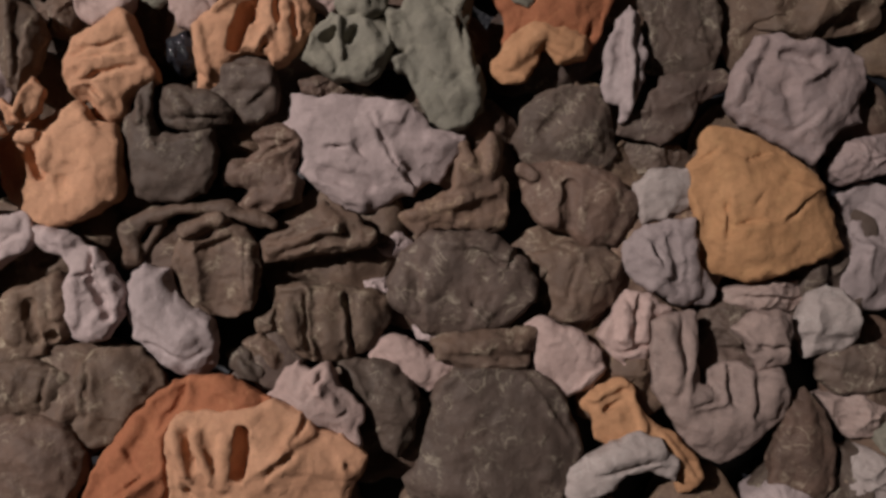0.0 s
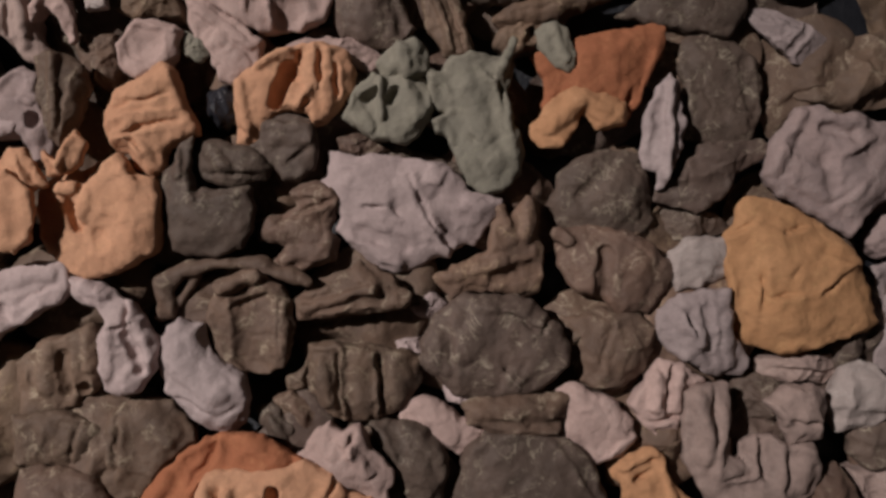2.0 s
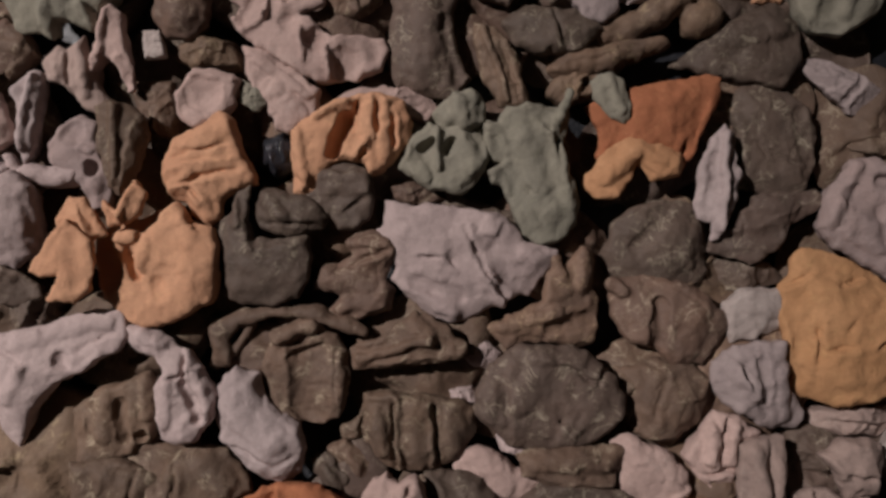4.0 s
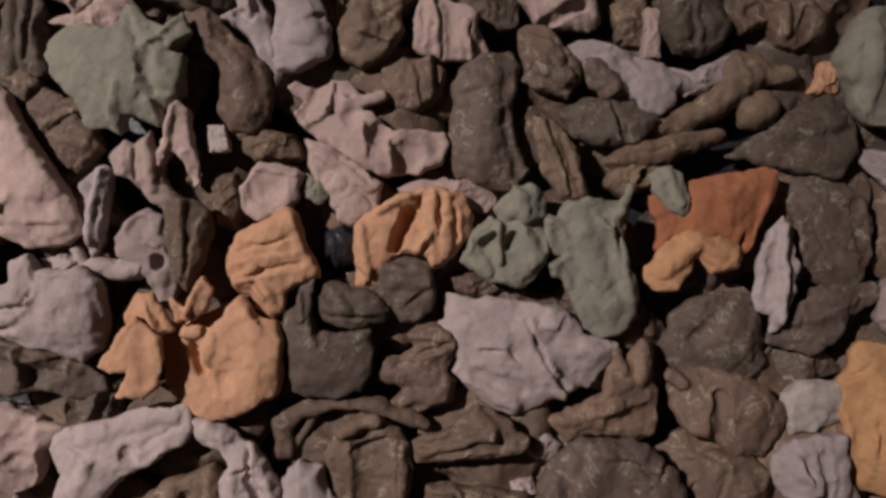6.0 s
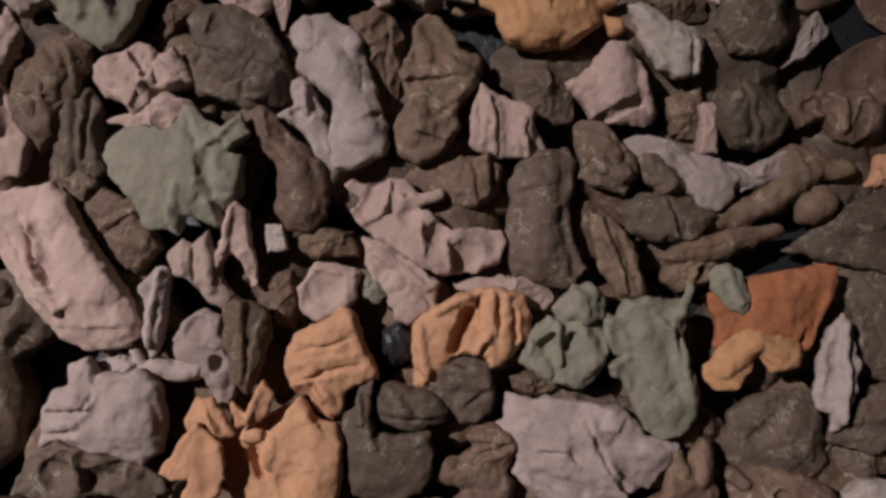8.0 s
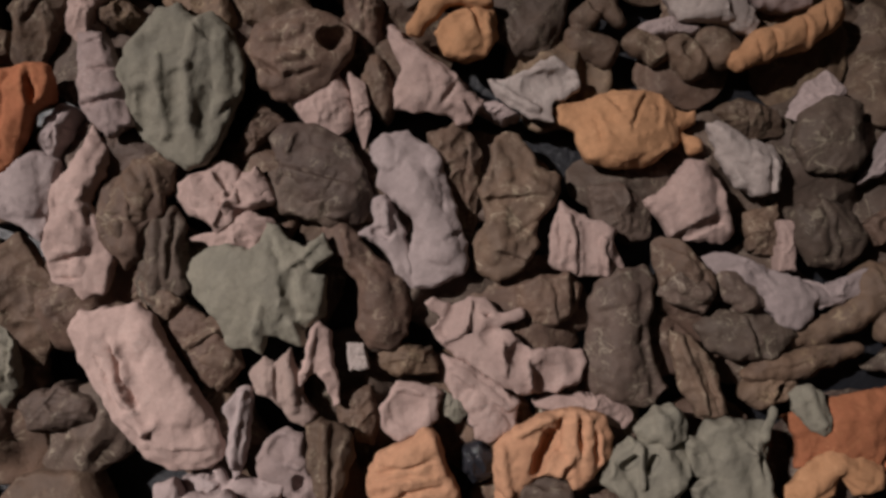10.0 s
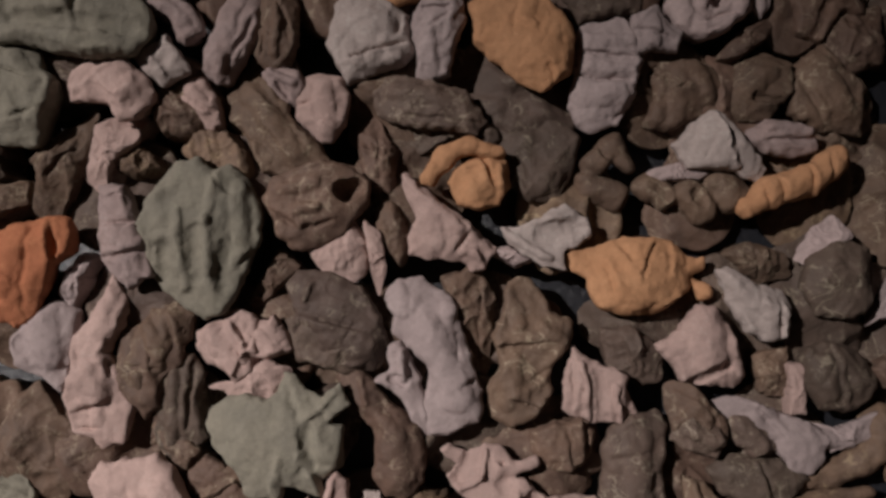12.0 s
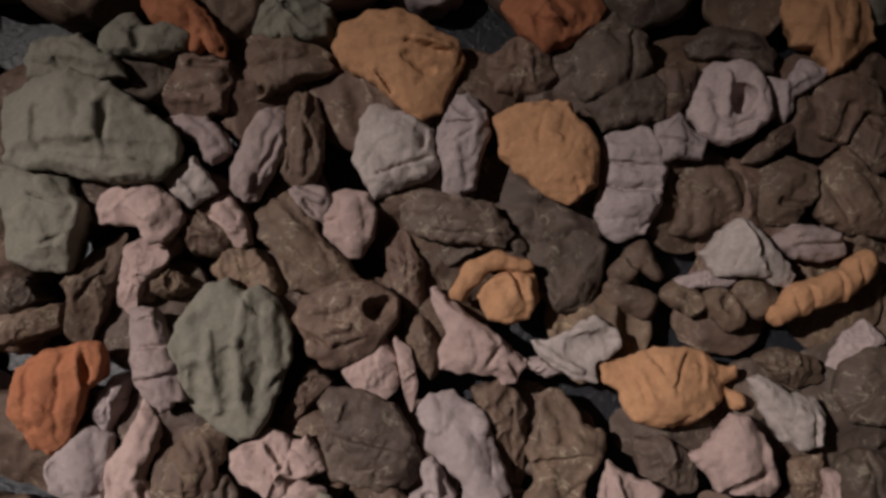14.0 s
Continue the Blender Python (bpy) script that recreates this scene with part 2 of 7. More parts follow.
        s = np.clip(((uv - (u0, v0)) @ e) / max(e @ e, 1e-9), 0, 1)
        d = np.hypot(uv[:, 0] - u0 - s * e[0], uv[:, 1] - v0 - s * e[1]) / (w * 1.25)
        lift += tall * np.maximum(1 - d ** 2, 0) ** (1.1 if tall < 0 else 0.75)
    for u0, v0, u1, v1 in grooves:
        e = np.array((u1 - u0, v1 - v0))
        span = max(np.hypot(*e), 1e-4)
        side = np.array((-e[1], e[0])) / span
        s = ((uv - (u0, v0)) @ e) / span ** 2
        away = (uv - (u0, v0)) @ side
        ends = np.clip(1.2 - np.abs(s - 0.5) * 1.9, 0, 1) ** 0.5
        lift += ends * min(0.0060, 0.16 * size) * np.where(away > 0, np.exp(-away / 0.0085), np.exp(away / 0.0012))
        lift -= ends * min(0.0035, 0.09 * size) * np.exp(-((away + 0.0016) / 0.0018) ** 2)
    p[:, 2] += lift * face
    warp = np.stack([grain(p, size * 0.55, seed + k) for k in (3, 4, 5)], -1) * size * 0.06
    fine = np.stack([grain(p, size * 0.17, seed + k) for k in (9, 10, 11)], -1) * size * 0.024
    p += warp * (1, 1, 0.5) + fine
    p[:, 2] -= np.percentile(p[:TOP_RINGS * AROUND, 2], 96)
    return p


def faces_of(grid):
    n, rings = grid[0], grid[1] + grid[2]
    quads = [(i * n + j, (i + 1) * n + j, (i + 1) * n + (j + 1) % n, i * n + (j + 1) % n) for i in range(rings - 1) for j in range(n)]
    return quads + [tuple(range(n)), tuple(rings * n - 1 - j for j in range(n))]


QUADS = {FULL: faces_of(FULL), PLAIN: faces_of(PLAIN)}


HEAP = []


def lump(colour, x, y, top, a, b, turn, thick, style, seed, lobes=(), dents=(), grooves=(), strokes=(), grid=FULL):
    """One hand-squeezed lump of fired clay in the heap, its highest part at that height."""
    material, shade = CLAYS[colour]
    p = body(a, b, thick, style, seed, lobes, dents, grooves, strokes, grid, 1.05 if grooves or strokes else 1.09)
    HEAP.append((x, y, top, b))
    data = bpy.data.meshes.new("clay_lump")
    data.from_pydata(p.tolist(), [], QUADS[grid])
    data.shade_smooth()
    data.materials.append(material)
    ob = new("clay_lump", data)
    low = top + float(p[:, 2].min())
    ob.matrix_world = pose(x, y, top + max(0.005 - low, 0), 0, 0, turn)
    form = "long" if a > 1.75 * b else "flattened" if style is SLAB else "knobbly"
    wear = "a hole" if any(d[3] > d[2] for d in dents) else "scored folds" if len(grooves) + len(strokes) > 1 else "finger dents" if dents else "pinched edges"
    return tagged(ob, f"{form} {shade} clay lump with {wear} in the heap", "clay lump", "clay lumps of the heap")


def piece(name, thing, colour, x, y, top, a, b, turn, thick, seed, lobes):
    """A flap, knob or roll of clay pressed on to a lump: a part of it."""
    material, shade = CLAYS[colour]
    p = body(a * 0.96, b * 0.96, thick, LEAF, seed, lobes, (), (), (), PLAIN)
    data = bpy.data.meshes.new(name)
    data.from_pydata(p.tolist(), [], QUADS[PLAIN])
    data.shade_smooth()
    data.materials.append(material)
    ob = new(name, data)
    ob.parent = thing
    ob.matrix_parent_inverse = thing.matrix_basis.inverted()
    ob.matrix_basis = pose(x, y, top, 0, 0, turn)
    if material is not thing.data.materials[0]:
        tagged(ob, f"{shade} clay {name}")
    return ob


def rubble(pieces):
    """Uncounted lumps round the heap, in one mesh."""
    points, faces, slots, kinds = [], [], [], list(CLAYS)
    for colour, x, y, top, a, b, turn, thick, seed, lobes in pieces:
        p = body(a, b, thick, KNOB, seed, lobes, (), (), (), PLAIN)
        c, n = math.cos(turn), math.sin(turn)
        start = len(points)
        points += np.stack((x + c * p[:, 0] - n * p[:, 1], y + n * p[:, 0] + c * p[:, 1], p[:, 2] + top), -1).tolist()
        faces += [tuple(start + i for i in q) for q in QUADS[PLAIN]]
        slots += [kinds.index(colour)] * len(QUADS[PLAIN])
    data = bpy.data.meshes.new("clay_rubble")
    data.from_pydata(points, [], faces)
    for k in kinds:
        data.materials.append(CLAYS[k][0])
    data.polygons.foreach_set("material_index", slots)
    data.shade_smooth()
    return tagged(new("clay_rubble", data), "mixed brown, grey and pink clay lumps round the heap's edge", "clay lumps", kind="stuff")


# ---- how the lumps with a form of their own are modelled: slabs and rolls of clay pressed into one, then cut ----
def skin(field, cell):
    """The surface where the field passes zero, as points (in cells) and four-sided faces."""
    inside = field < 0
    shape = tuple(n - 1 for n in field.shape)
    corner = [(a, b, c) for a in (0, 1) for b in (0, 1) for c in (0, 1)]
    at = {k: tuple(slice(o, o + n) for o, n in zip(k, shape)) for k in corner}
    count = sum(inside[at[k]].astype(np.int8) for k in corner)
    cells = np.nonzero((count > 0) & (count < 8))
    base = np.stack(cells, -1)
    total, hits = np.zeros(base.shape), np.zeros(len(base))
    for k in corner:
        for axis in range(3):
            if k[axis]:
                continue
            m = tuple(o + (n == axis) for n, o in enumerate(k))
            fa, fb = field[at[k]][cells], field[at[m]][cells]
            cross = (fa < 0) != (fb < 0)
            s = np.where(cross, fa / np.where(cross, fa - fb, 1), 0)
            here = np.array(k, float)[None] + s[:, None] * (np.arange(3) == axis)
            total += np.where(cross[:, None], here, 0)
            hits += cross
    index = np.full(shape, -1)
    index[cells] = np.arange(len(base))
    quads = []
    for axis in range(3):
        u, v = (axis + 1) % 3, (axis + 2) % 3
        low = [slice(1, -1)] * 3
        low[axis] = slice(0, -1)
        high = list(low)
        high[axis] = slice(1, None)
        first, second = inside[tuple(low)], inside[tuple(high)]
        spot_at = np.stack(np.nonzero(first != second), -1)
        out = first[tuple(spot_at.T)]
        spot_at = spot_at + (np.arange(3) != axis)
        ring = []
        for du, dv in ((-1, -1), (0, -1), (0, 0), (-1, 0)):
            c = spot_at.copy()
            c[:, u] += du
            c[:, v] += dv
            ring.append(index[tuple(c.T)])
        ring = np.stack(ring, -1)
        quads.append(np.where(out[:, None], ring, ring[:, ::-1]))
    return (base + total / hits[:, None]) * cell, np.concatenate(quads)


def outline_distance(u, v, outline):
    """How far (u, v) lies outside the outline; below zero within it."""
    best, crossed = np.full(u.shape, 1e9), np.zeros(u.shape, bool)
    for (x0, y0), (x1, y1) in zip(outline, outline[1:] + outline[:1]):
        ex, ey = x1 - x0, y1 - y0
        s = np.clip(((u - x0) * ex + (v - y0) * ey) / max(ex * ex + ey * ey, 1e-9), 0, 1)
        best = np.minimum(best, np.hypot(u - x0 - s * ex, v - y0 - s * ey))
        if y0 != y1:
            crossed ^= ((y0 > v) != (y1 > v)) & (u < x0 + (v - y0) * ex / ey)
    return np.where(crossed, -best, best)


def mould(colour, x, y, top, thick, dome, seed, outline=(), marks=(), steps=(), rolls=(), cuts=(), part="", thing=None):
    """A lump at (x, y) with its upper side at that height, in metres; its form in millimetres about that point. A slab with that outline (corners),
    thickness and doming; marks: ridges and troughs (from u, v to u, v, half-width, height); steps: folds whose left side stands proud
    (from u, v to u, v, height, reach); rolls pressed on and holes cut (from u, v to u, v, both radii, height of the roll's back or the hole's middle)."""
    material, shade = CLAYS[colour]
    spread = [(u, v, 0.0) for u, v in outline] + [(r[k], r[k + 1], r[4 + k // 2]) for r in rolls for k in (0, 2)]
    u0, u1 = min(p[0] - p[2] for p in spread) - 5, max(p[0] + p[2] for p in spread) + 5
    v0, v1 = min(p[1] - p[2] for p in spread) - 5, max(p[1] + p[2] for p in spread) + 5
    cell = min(1.8, max(1.3, math.sqrt((u1 - u0) * (v1 - v0)) / 58))
    low = -max([thick] + [2 * max(r[4], r[5]) - r[6] for r in rolls]) - 5
    us, vs, zs = np.arange(u0, u1, cell), np.arange(v0, v1, cell), np.arange(low, 16, cell)
    gu, gv = np.meshgrid(us, vs, indexing="ij")
    flat = np.stack((gu.ravel(), gv.ravel(), np.zeros(gu.size)), -1)
    size = min(60.0, 0.5 * math.sqrt((u1 - u0) * (v1 - v0)))

    def soft(scale, k):
        return grain(flat, scale, seed + k).reshape(gu.shape)

    # hands leave no straight line: the plan is warped a little, rolls the most
    sway = (0.7 if thick < 17 else 1.2) if outline else 3.2
    wu = gu + sway * soft(15, 1) + 0.9 * soft(6, 2)
    wv = gv + sway * soft(15, 3) + 0.9 * soft(6, 4)
    cu, cv = wu + 1.4 * soft(12, 14), wv + 1.4 * soft(12, 15)
    rng = np.random.default_rng(seed)
    rough = 0.5 * size / 30
    lift = rough * (3.4 * soft(size * 0.8, 5) + 1.7 * soft(size * 0.38, 6))
    lift += rough * 2.6 * np.maximum(1 - np.abs(soft(size * 0.7, 7)) * 5, 0) * np.clip(soft(size, 8) * 3, 0, 1)
    lift -= rough * 1.8 * np.maximum(1 - np.abs(soft(size * 0.6, 9)) * 9, 0) * np.clip(soft(size * 0.8, 10) * 3, 0, 1)
    lift = np.minimum(lift, 0.9 + 0.25 * lift)
    # facets where it was pressed or knocked
    mu, mv = 0.5 * (u0 + u1), 0.5 * (v0 + v1)
    for _ in range(4):
        way, far, slope = rng.uniform(0, 6.28), rng.uniform(0.0, 0.6) * size, rng.uniform(0.16, 0.42)
        plane = 1.2 - slope * ((wu - mu) * math.cos(way) + (wv - mv) * math.sin(way) - far)
        lift = np.minimum(lift, np.maximum(plane, -0.3 * thick))
    for a, b, c, d, w, tall in marks:
        e = np.array((c - a, d - b))
        span = max(np.hypot(*e), 1e-6)
        s = np.clip(((cu - a) * e[0] + (cv - b) * e[1]) / span ** 2, 0, 1)
        far = np.hypot(cu - a - s * e[0], cv - b - s * e[1])
        if tall > 0 or w > 3.6 or span < 1:
            lift += tall * np.maximum(1 - (far / (w * 1.15)) ** 2, 0) ** (0.7 if tall < 0 else 0.85)
        else:
            # a crease: sharp at the bottom, one bank pushed up over the other
            away = ((cv - b) * e[0] - (cu - a) * e[1]) / span * rng.choice((-1, 1))
            lift += 0.9 * tall * np.maximum(1 - far / max(w, 2.5), 0) * (0.45 + 0.55 * np.sin(np.pi * np.clip(s, 0.06, 0.94)))
            lift += 0.5 * abs(tall) * np.where(away > 0, np.exp(-((far - w) / 4.0) ** 2), 0) * np.clip(away / 1.5, 0, 1)
    for a, b, c, d, tall, reach in steps:
        e = np.array((c - a, d - b))
        span = max(np.hypot(*e), 1e-6)
        s = ((wu - a) * e[0] + (wv - b) * e[1]) / span ** 2
        away = ((wv - b) * e[0] - (wu - a) * e[1]) / span
        ends = np.clip(1.3 - np.abs(s - 0.5) * 2.0, 0, 1) ** 0.6
        lift += ends * tall * np.where(away > 0, np.maximum(1 - away / reach, 0) ** 1.3, np.exp(away / 0.9))
    gz = zs[None, None, :]
    field = np.full((len(us), len(vs), len(zs)), 1e3)
    if outline:
        edge = outline_distance(wu, wv, list(outline)) - 1.2
        # torn, uneven rim, curled up here and down there
        edge = edge + 0.9 * soft(5, 16) + 0.9 * (np.abs(soft(8, 17)) - 0.3)
        lift = lift + 0.09 * thick * soft(size * 0.5, 18) * np.exp(-((edge + 3.2) / 3.0) ** 2)
        ridge = lift - 0.6 * dome * np.maximum(1 + edge / (0.55 * size), 0) ** 2
        r = min(0.24 * thick, 1.8 + 0.45 * dome)
        side = (edge + r)[:, :, None] + np.maximum(-gz - 0.35 * thick, 0) * 0.3
        face = np.maximum((gz - ridge[:, :, None]) * 0.85, -thick - gz) + r
        field = np.minimum(np.maximum(side, face), 0) + np.hypot(np.maximum(side, 0), np.maximum(face, 0)) - r
    for a, b, c, d, r0, r1, back in rolls:
        e = np.array((c - a, d - b))
        s = np.clip(((wu - a) * e[0] + (wv - b) * e[1]) / max(e @ e, 1e-9), 0, 1)
        r = r0 + (r1 - r0) * s
        tube = np.sqrt((np.hypot(wu - a - s * e[0], wv - b - s * e[1]) ** 2)[:, :, None] + (gz - (back - r + 0.7 * lift)[:, :, None]) ** 2) - r[:, :, None]
        h = np.clip(0.5 + (field - tube) / 6.0, 0, 1)
        field = field * (1 - h) + tube * h - 3.0 * h * (1 - h)
    for a, b, c, d, r0, r1, mid in cuts:
        e = np.array((c - a, d - b))
        s = np.clip(((wu - a) * e[0] + (wv - b) * e[1]) / max(e @ e, 1e-9), 0, 1)
        r = r0 + (r1 - r0) * s
        away = np.hypot(wu - a - s * e[0], wv - b - s * e[1])
        bore = np.sqrt((away ** 2)[:, :, None] + (np.where(gz < mid, 0.45, 1.0) * (gz - mid)) ** 2) - r[:, :, None]
        field = np.maximum(field, -bore)
    field[[0, -1]] = field[:, [0, -1]] = 5.0
    field[:, :, [0, -1]] = 5.0
    p, quads = skin(field, cell)
    p += (u0, v0, low)
    p += np.stack([0.5 * grain(p, 4.5, seed + k) + 0.9 * grain(p, 11, seed + k + 3) for k in (11, 12, 13)], -1)
    p *= 0.001
    data = bpy.data.meshes.new(part or "clay_lump")
    data.from_pydata(p.tolist(), [], quads.tolist())
    data.shade_smooth()
    data.materials.append(material)
    ob = new(part or "clay_lump", data)
    place = pose(x, y, top + max(0.005 - top - float(p[:, 2].min()), 0))
    if thing:
        ob.parent = thing
        ob.matrix_parent_inverse = thing.matrix_basis.inverted()
        ob.matrix_basis = place
        if material is not thing.data.materials[0]:
            tagged(ob, f"{shade} clay {part}")
        return ob
    ob.matrix_world = place
    HEAP.append((x, y, top, 0.0006 * size))
    form = "rolled" if not outline else "thin" if thick < 18 else "flattened" if dome < 4 else "rounded"
    wear = "a hole" if cuts else "folded edges" if steps else "finger ridges"
    return tagged(ob, f"{form} {shade} clay lump with {wear} in the heap", "clay lump", "clay lumps of the heap")


# ---- the heap: lumps with a form of their own ----
mould("ochre", 0.2160, 0.0316, 0.0557, 30, 5, 7, ((-32.3, 54.7), (-15.1, 54.7), (4, 47.1), (25, 35.6), (36.4, 22.3), (42.2, 18.5), (46, 5.1), (55.5, -15.9), (62, -31.2), (49.8, -36.9), (34.5, -40.7), (19.3, -48.4), (-7.5, -54.1), (-24.7, -50.3), (-38.8, -42.6), (-41.8, -27.4), (-42.6, -8.3), (-47.6, 8.9), (-46.4, 26.1), (-39.9, 35.6), (-38, 47.1)), marks=((-28.5, 36.8, -41.8, 26.9, 2.1, -4), (-7.5, 29.2, 8.6, 34.5, 2.1, -4), (-22.8, 3.2, -20.8, -10.2, 2.1, -4), (-20.8, -10.2, -22.8, -23.6, 2.5, -4), (-15.1, -15.9, 0.2, -12.9, 2.1, -4), (-3.7, -2.5, 0.9, 7, 2.1, -2), (17.3, -11.3, 26.9, -2.5, 2.1, -4), (26.9, -2.5, 34.5, 5.1, 3.3, -2), (-7.5, -31.2, -3.7, -42.6, 12.5, 2), (30.7, 14.6, 38.4, 10.8, 8.3, 2), (-32.3, -12.1, -33.4, -35, 5.8, -2), (-18.9, 22.3, -15.1, 7, 10.4, 2),), steps=((40.3, 8.9, 19.3, 12.7, 3, 12.5),))
mould("mauve", 0.2505, 0.1121, 0.0470, 26, 4, 27, ((-32.5, 36), (-16.9, 37.9), (-7.2, 32.1), (8.3, 34), (20, 30.2), (35.5, 28.2), (45.2, 20.4), (49.1, 4.9), (43.3, -4.8), (41.4, -18.4), (47.2, -24.2), (27.8, -28.1), (18, -39.8), (8.3, -53.4), (-11.1, -41.7), (-38.3, -26.2), (-50, -18.4), (-53.8, -10.6), (-50, 1), (-46.1, 16.6), (-38.3, 24.3)), marks=((-32.5, 31.3, -49.2, -6.8, 5.7, 4), (-30.5, 32.9, 12.2, 29, 6.2, 4), (-15, 21.2, 4.4, 17.3, 4.4, -4), (-32.5, 10.7, -16.9, 1, 7.9, -4), (-11.1, 3, -10.3, -18.4, 5.3, -3), (4.4, -28.1, 35.5, 1, 11, 3), (-9.2, -32, 8.3, -18.4, 3.1, -3), (-38.3, -14.5, -15, -26.2, 4.4, 2),), steps=((-3.3, 0.2, 20, 14.6, 4, 13.2),))
mould("slate", 0.0131, -0.0224, 0.0615, 28, 6, 47, ((-31.6, 28.5), (-14.6, 34.9), (8, 36), (23.1, 30.3), (32.6, 24.7), (43.9, 15.2), (51.4, 0.1), (47.7, -13.1), (34.4, -26.3), (19.3, -33.8), (-7.1, -36.9), (-26, -33.8), (-37.3, -24.4), (-48.6, -15), (-50.5, 0.1), (-44.8, 13.4)), marks=((9.9, 20.9, 30.7, 11.5, 2.6, -4), (30.7, 11.5, 37.5, 20.9, 3, -4), (-14.6, 28.5, 19.3, 28.5, 6, 3), (11.8, -25.5, 11.8, -25.5, 9.8, 3), (6.5, -18.7, 2.7, -28.2, 1.9, -2), (6.1, -5.5, 8.8, -13.1, 3.8, -2), (-30.5, 15.2, -26.7, -22.5, 3.4, -3), (-7.1, 22.8, -20.3, -3.6, 8.3, 3), (-39.2, 7.7, -41.1, -15, 4.5, 2),), cuts=((6.9, -15.3, 6.9, -15.3, 1.9, 1.9, -3),))
big = mould("brown", 0.0953, 0.0318, 0.0483, 34, 5, 67, ((-40.7, 28.7), (-19.4, 30.6), (7.8, 26), (27.1, 17.1), (38.8, 5.4), (40.7, -4.3), (32.9, -15.9), (25.2, -27.5), (3.9, -31.4), (-9.7, -19.8), (-27.1, -15.9), (-36.8, -4.3), (-42.6, 11.2)), marks=((-9.7, -19.8, -7, 11.2, 5.5, -5), (-27.1, 22.9, -15.5, -8.1, 8.7, 2), (19.4, 7.4, 11.6, -19.8, 8.7, 2), (3.9, 22.9, 23.3, 11.2, 2.4, -1.5),), rolls=((-39.5, 22.9, -32.9, 19, 5.5, 4.7, 3),))
mould("brown", 0.0951, -0.0241, 0.0483, 36, 7, 87, ((-32.7, 20.6), (-11.4, 28.4), (15.7, 26.4), (29.3, 16.7), (29.3, 1.2), (21.5, -14.3), (7.9, -24), (-7.6, -26.7), (-23.1, -22), (-28.9, -6.5)), marks=((0.2, 20.6, -11.4, -14.3, 3.2, -2), (11.8, 9, 7.9, -10.4, 7.9, 2),), part="lobe", thing=big)
mould("pale", -0.0509, 0.0676, 0.0563, 30, 4, 107, ((-53.6, 39.6), (-42.2, 37.7), (-34.5, 35), (-11.6, 38.8), (3.6, 35), (24.6, 33.8), (36, 24.3), (41.8, 14.8), (57, 11), (66.5, 9), (62.7, -0.5), (57, -6.2), (53.2, -13.8), (49.4, -23.4), (36, -23.4), (32.2, -31), (20.8, -32.9), (5.5, -38.6), (-4, -43.6), (-17.4, -40.5), (-25, -32.9), (-36.4, -23.4), (-47.9, -13.8), (-44.1, -6.2), (-49.8, 5.2), (-61.2, 9), (-65.1, 14.8), (-53.6, 22.4)), marks=((1.7, 22.4, 18.9, -10, 1.9, -5), (18.9, -10, 36, -28.3, 1.9, -5), (-26.9, 0.7, -14.7, 2.2, 1.9, -4), (-8.6, 0.7, -2.9, -4.3, 1.9, -4), (15.1, 9, 45.6, -15.7, 8.5, -4), (43.7, 9, 57, -2.4, 5.4, 3), (-34.5, -21.5, -4, -38.6, 7, 3), (-30.7, -15.7, -0.2, -23.4, 5.4, -3), (-46, 24.3, -19.3, 12.9, 10.8, 2), (-40.3, 24.3, -32.6, 25.1, 1.5, -2), (18.9, 28.1, 15.1, 12.9, 5.4, 3),), steps=((32.2, -27.2, 1.7, 22.4, 4, 17.4), (23.4, 13.6, 27.3, 28.9, 4, 8.5),))
mould("tan", 0.0167, 0.0429, 0.0538, 28, 4, 127, ((6.7, 26.5), (16.2, 38), (23.9, 38.8), (25.8, 28.4), (25.1, 11.2), (29.7, -2.2), (31.6, -17.6), (23.9, -29.1), (12.4, -36.7), (0.9, -29.1), (-18.3, -27.2), (-33.6, -34.8), (-47, -21.4), (-45.1, -17.6), (-25.9, -9.9), (-10.6, 1.6), (-8.7, 11.2), (-8.7, 16.9), (-1, 30.3), (2.8, 22.7)), marks=((-37.4, -19.5, 0.9, -6.1, 4.6, 3), (-2.9, -18.7, 22, -12.6, 5.4, -3), (17, 34.2, 17, 11.2, 6.2, 4), (-10.6, -6.1, 16.2, 1.6, 5.4, -2), (-2.9, -27.2, 23.9, -23.3, 5.4, 3),), rolls=((-3.7, 27.3, 1.7, 15, 3.8, 3.1, 1),))
mould("green", -0.0054, 0.1347, 0.0577, 40, 5, 147, ((-32.9, 28.7), (-23.3, 29.1), (-16, 39.1), (-4.6, 42.3), (10.8, 40.2), (22.3, 42.6), (26.3, 37), (22.7, 27.2), (21.1, 15.6), (25.4, 0.4), (31.6, -14.7), (34.5, -26), (32.3, -39.4), (21.2, -49.5), (9.9, -52.7), (-1.7, -48.6), (-7.8, -37.5), (-11.9, -26.2), (-18, -14.9), (-25.8, -11.5), (-29.8, -5.9), (-22.4, 0.2), (-30.3, 7.6), (-34.5, 19)), marks=((-2, -15.4, 2, -19.4, 1.6, -5), (9.2, -29.8, 13.6, -25, 1.6, -2), (9.4, 25.8, 12.2, 22.1, 2.4, -5), (15.3, 21.1, 18.7, 9.7, 2, -5), (3.5, -31.2, 7.6, -39.4, 1.6, -2), (-27, -0.4, -21.7, 2.2, 2.8, -5), (-12, 33.4, -7.8, 22, 8, 3), (17.8, 0.1, 28.1, -26.3, 4, 2), (-30.8, 21.1, -22.9, 15.6, 3.2, -3),), rolls=((11.1, -30.9, 14.9, -30.7, 16.7, 16, 2), (-3.7, 16.4, 4.9, -15.8, 12, 14.4, 2), (18, 32.8, 25.8, 51.2, 4.4, 2.8, 5),))
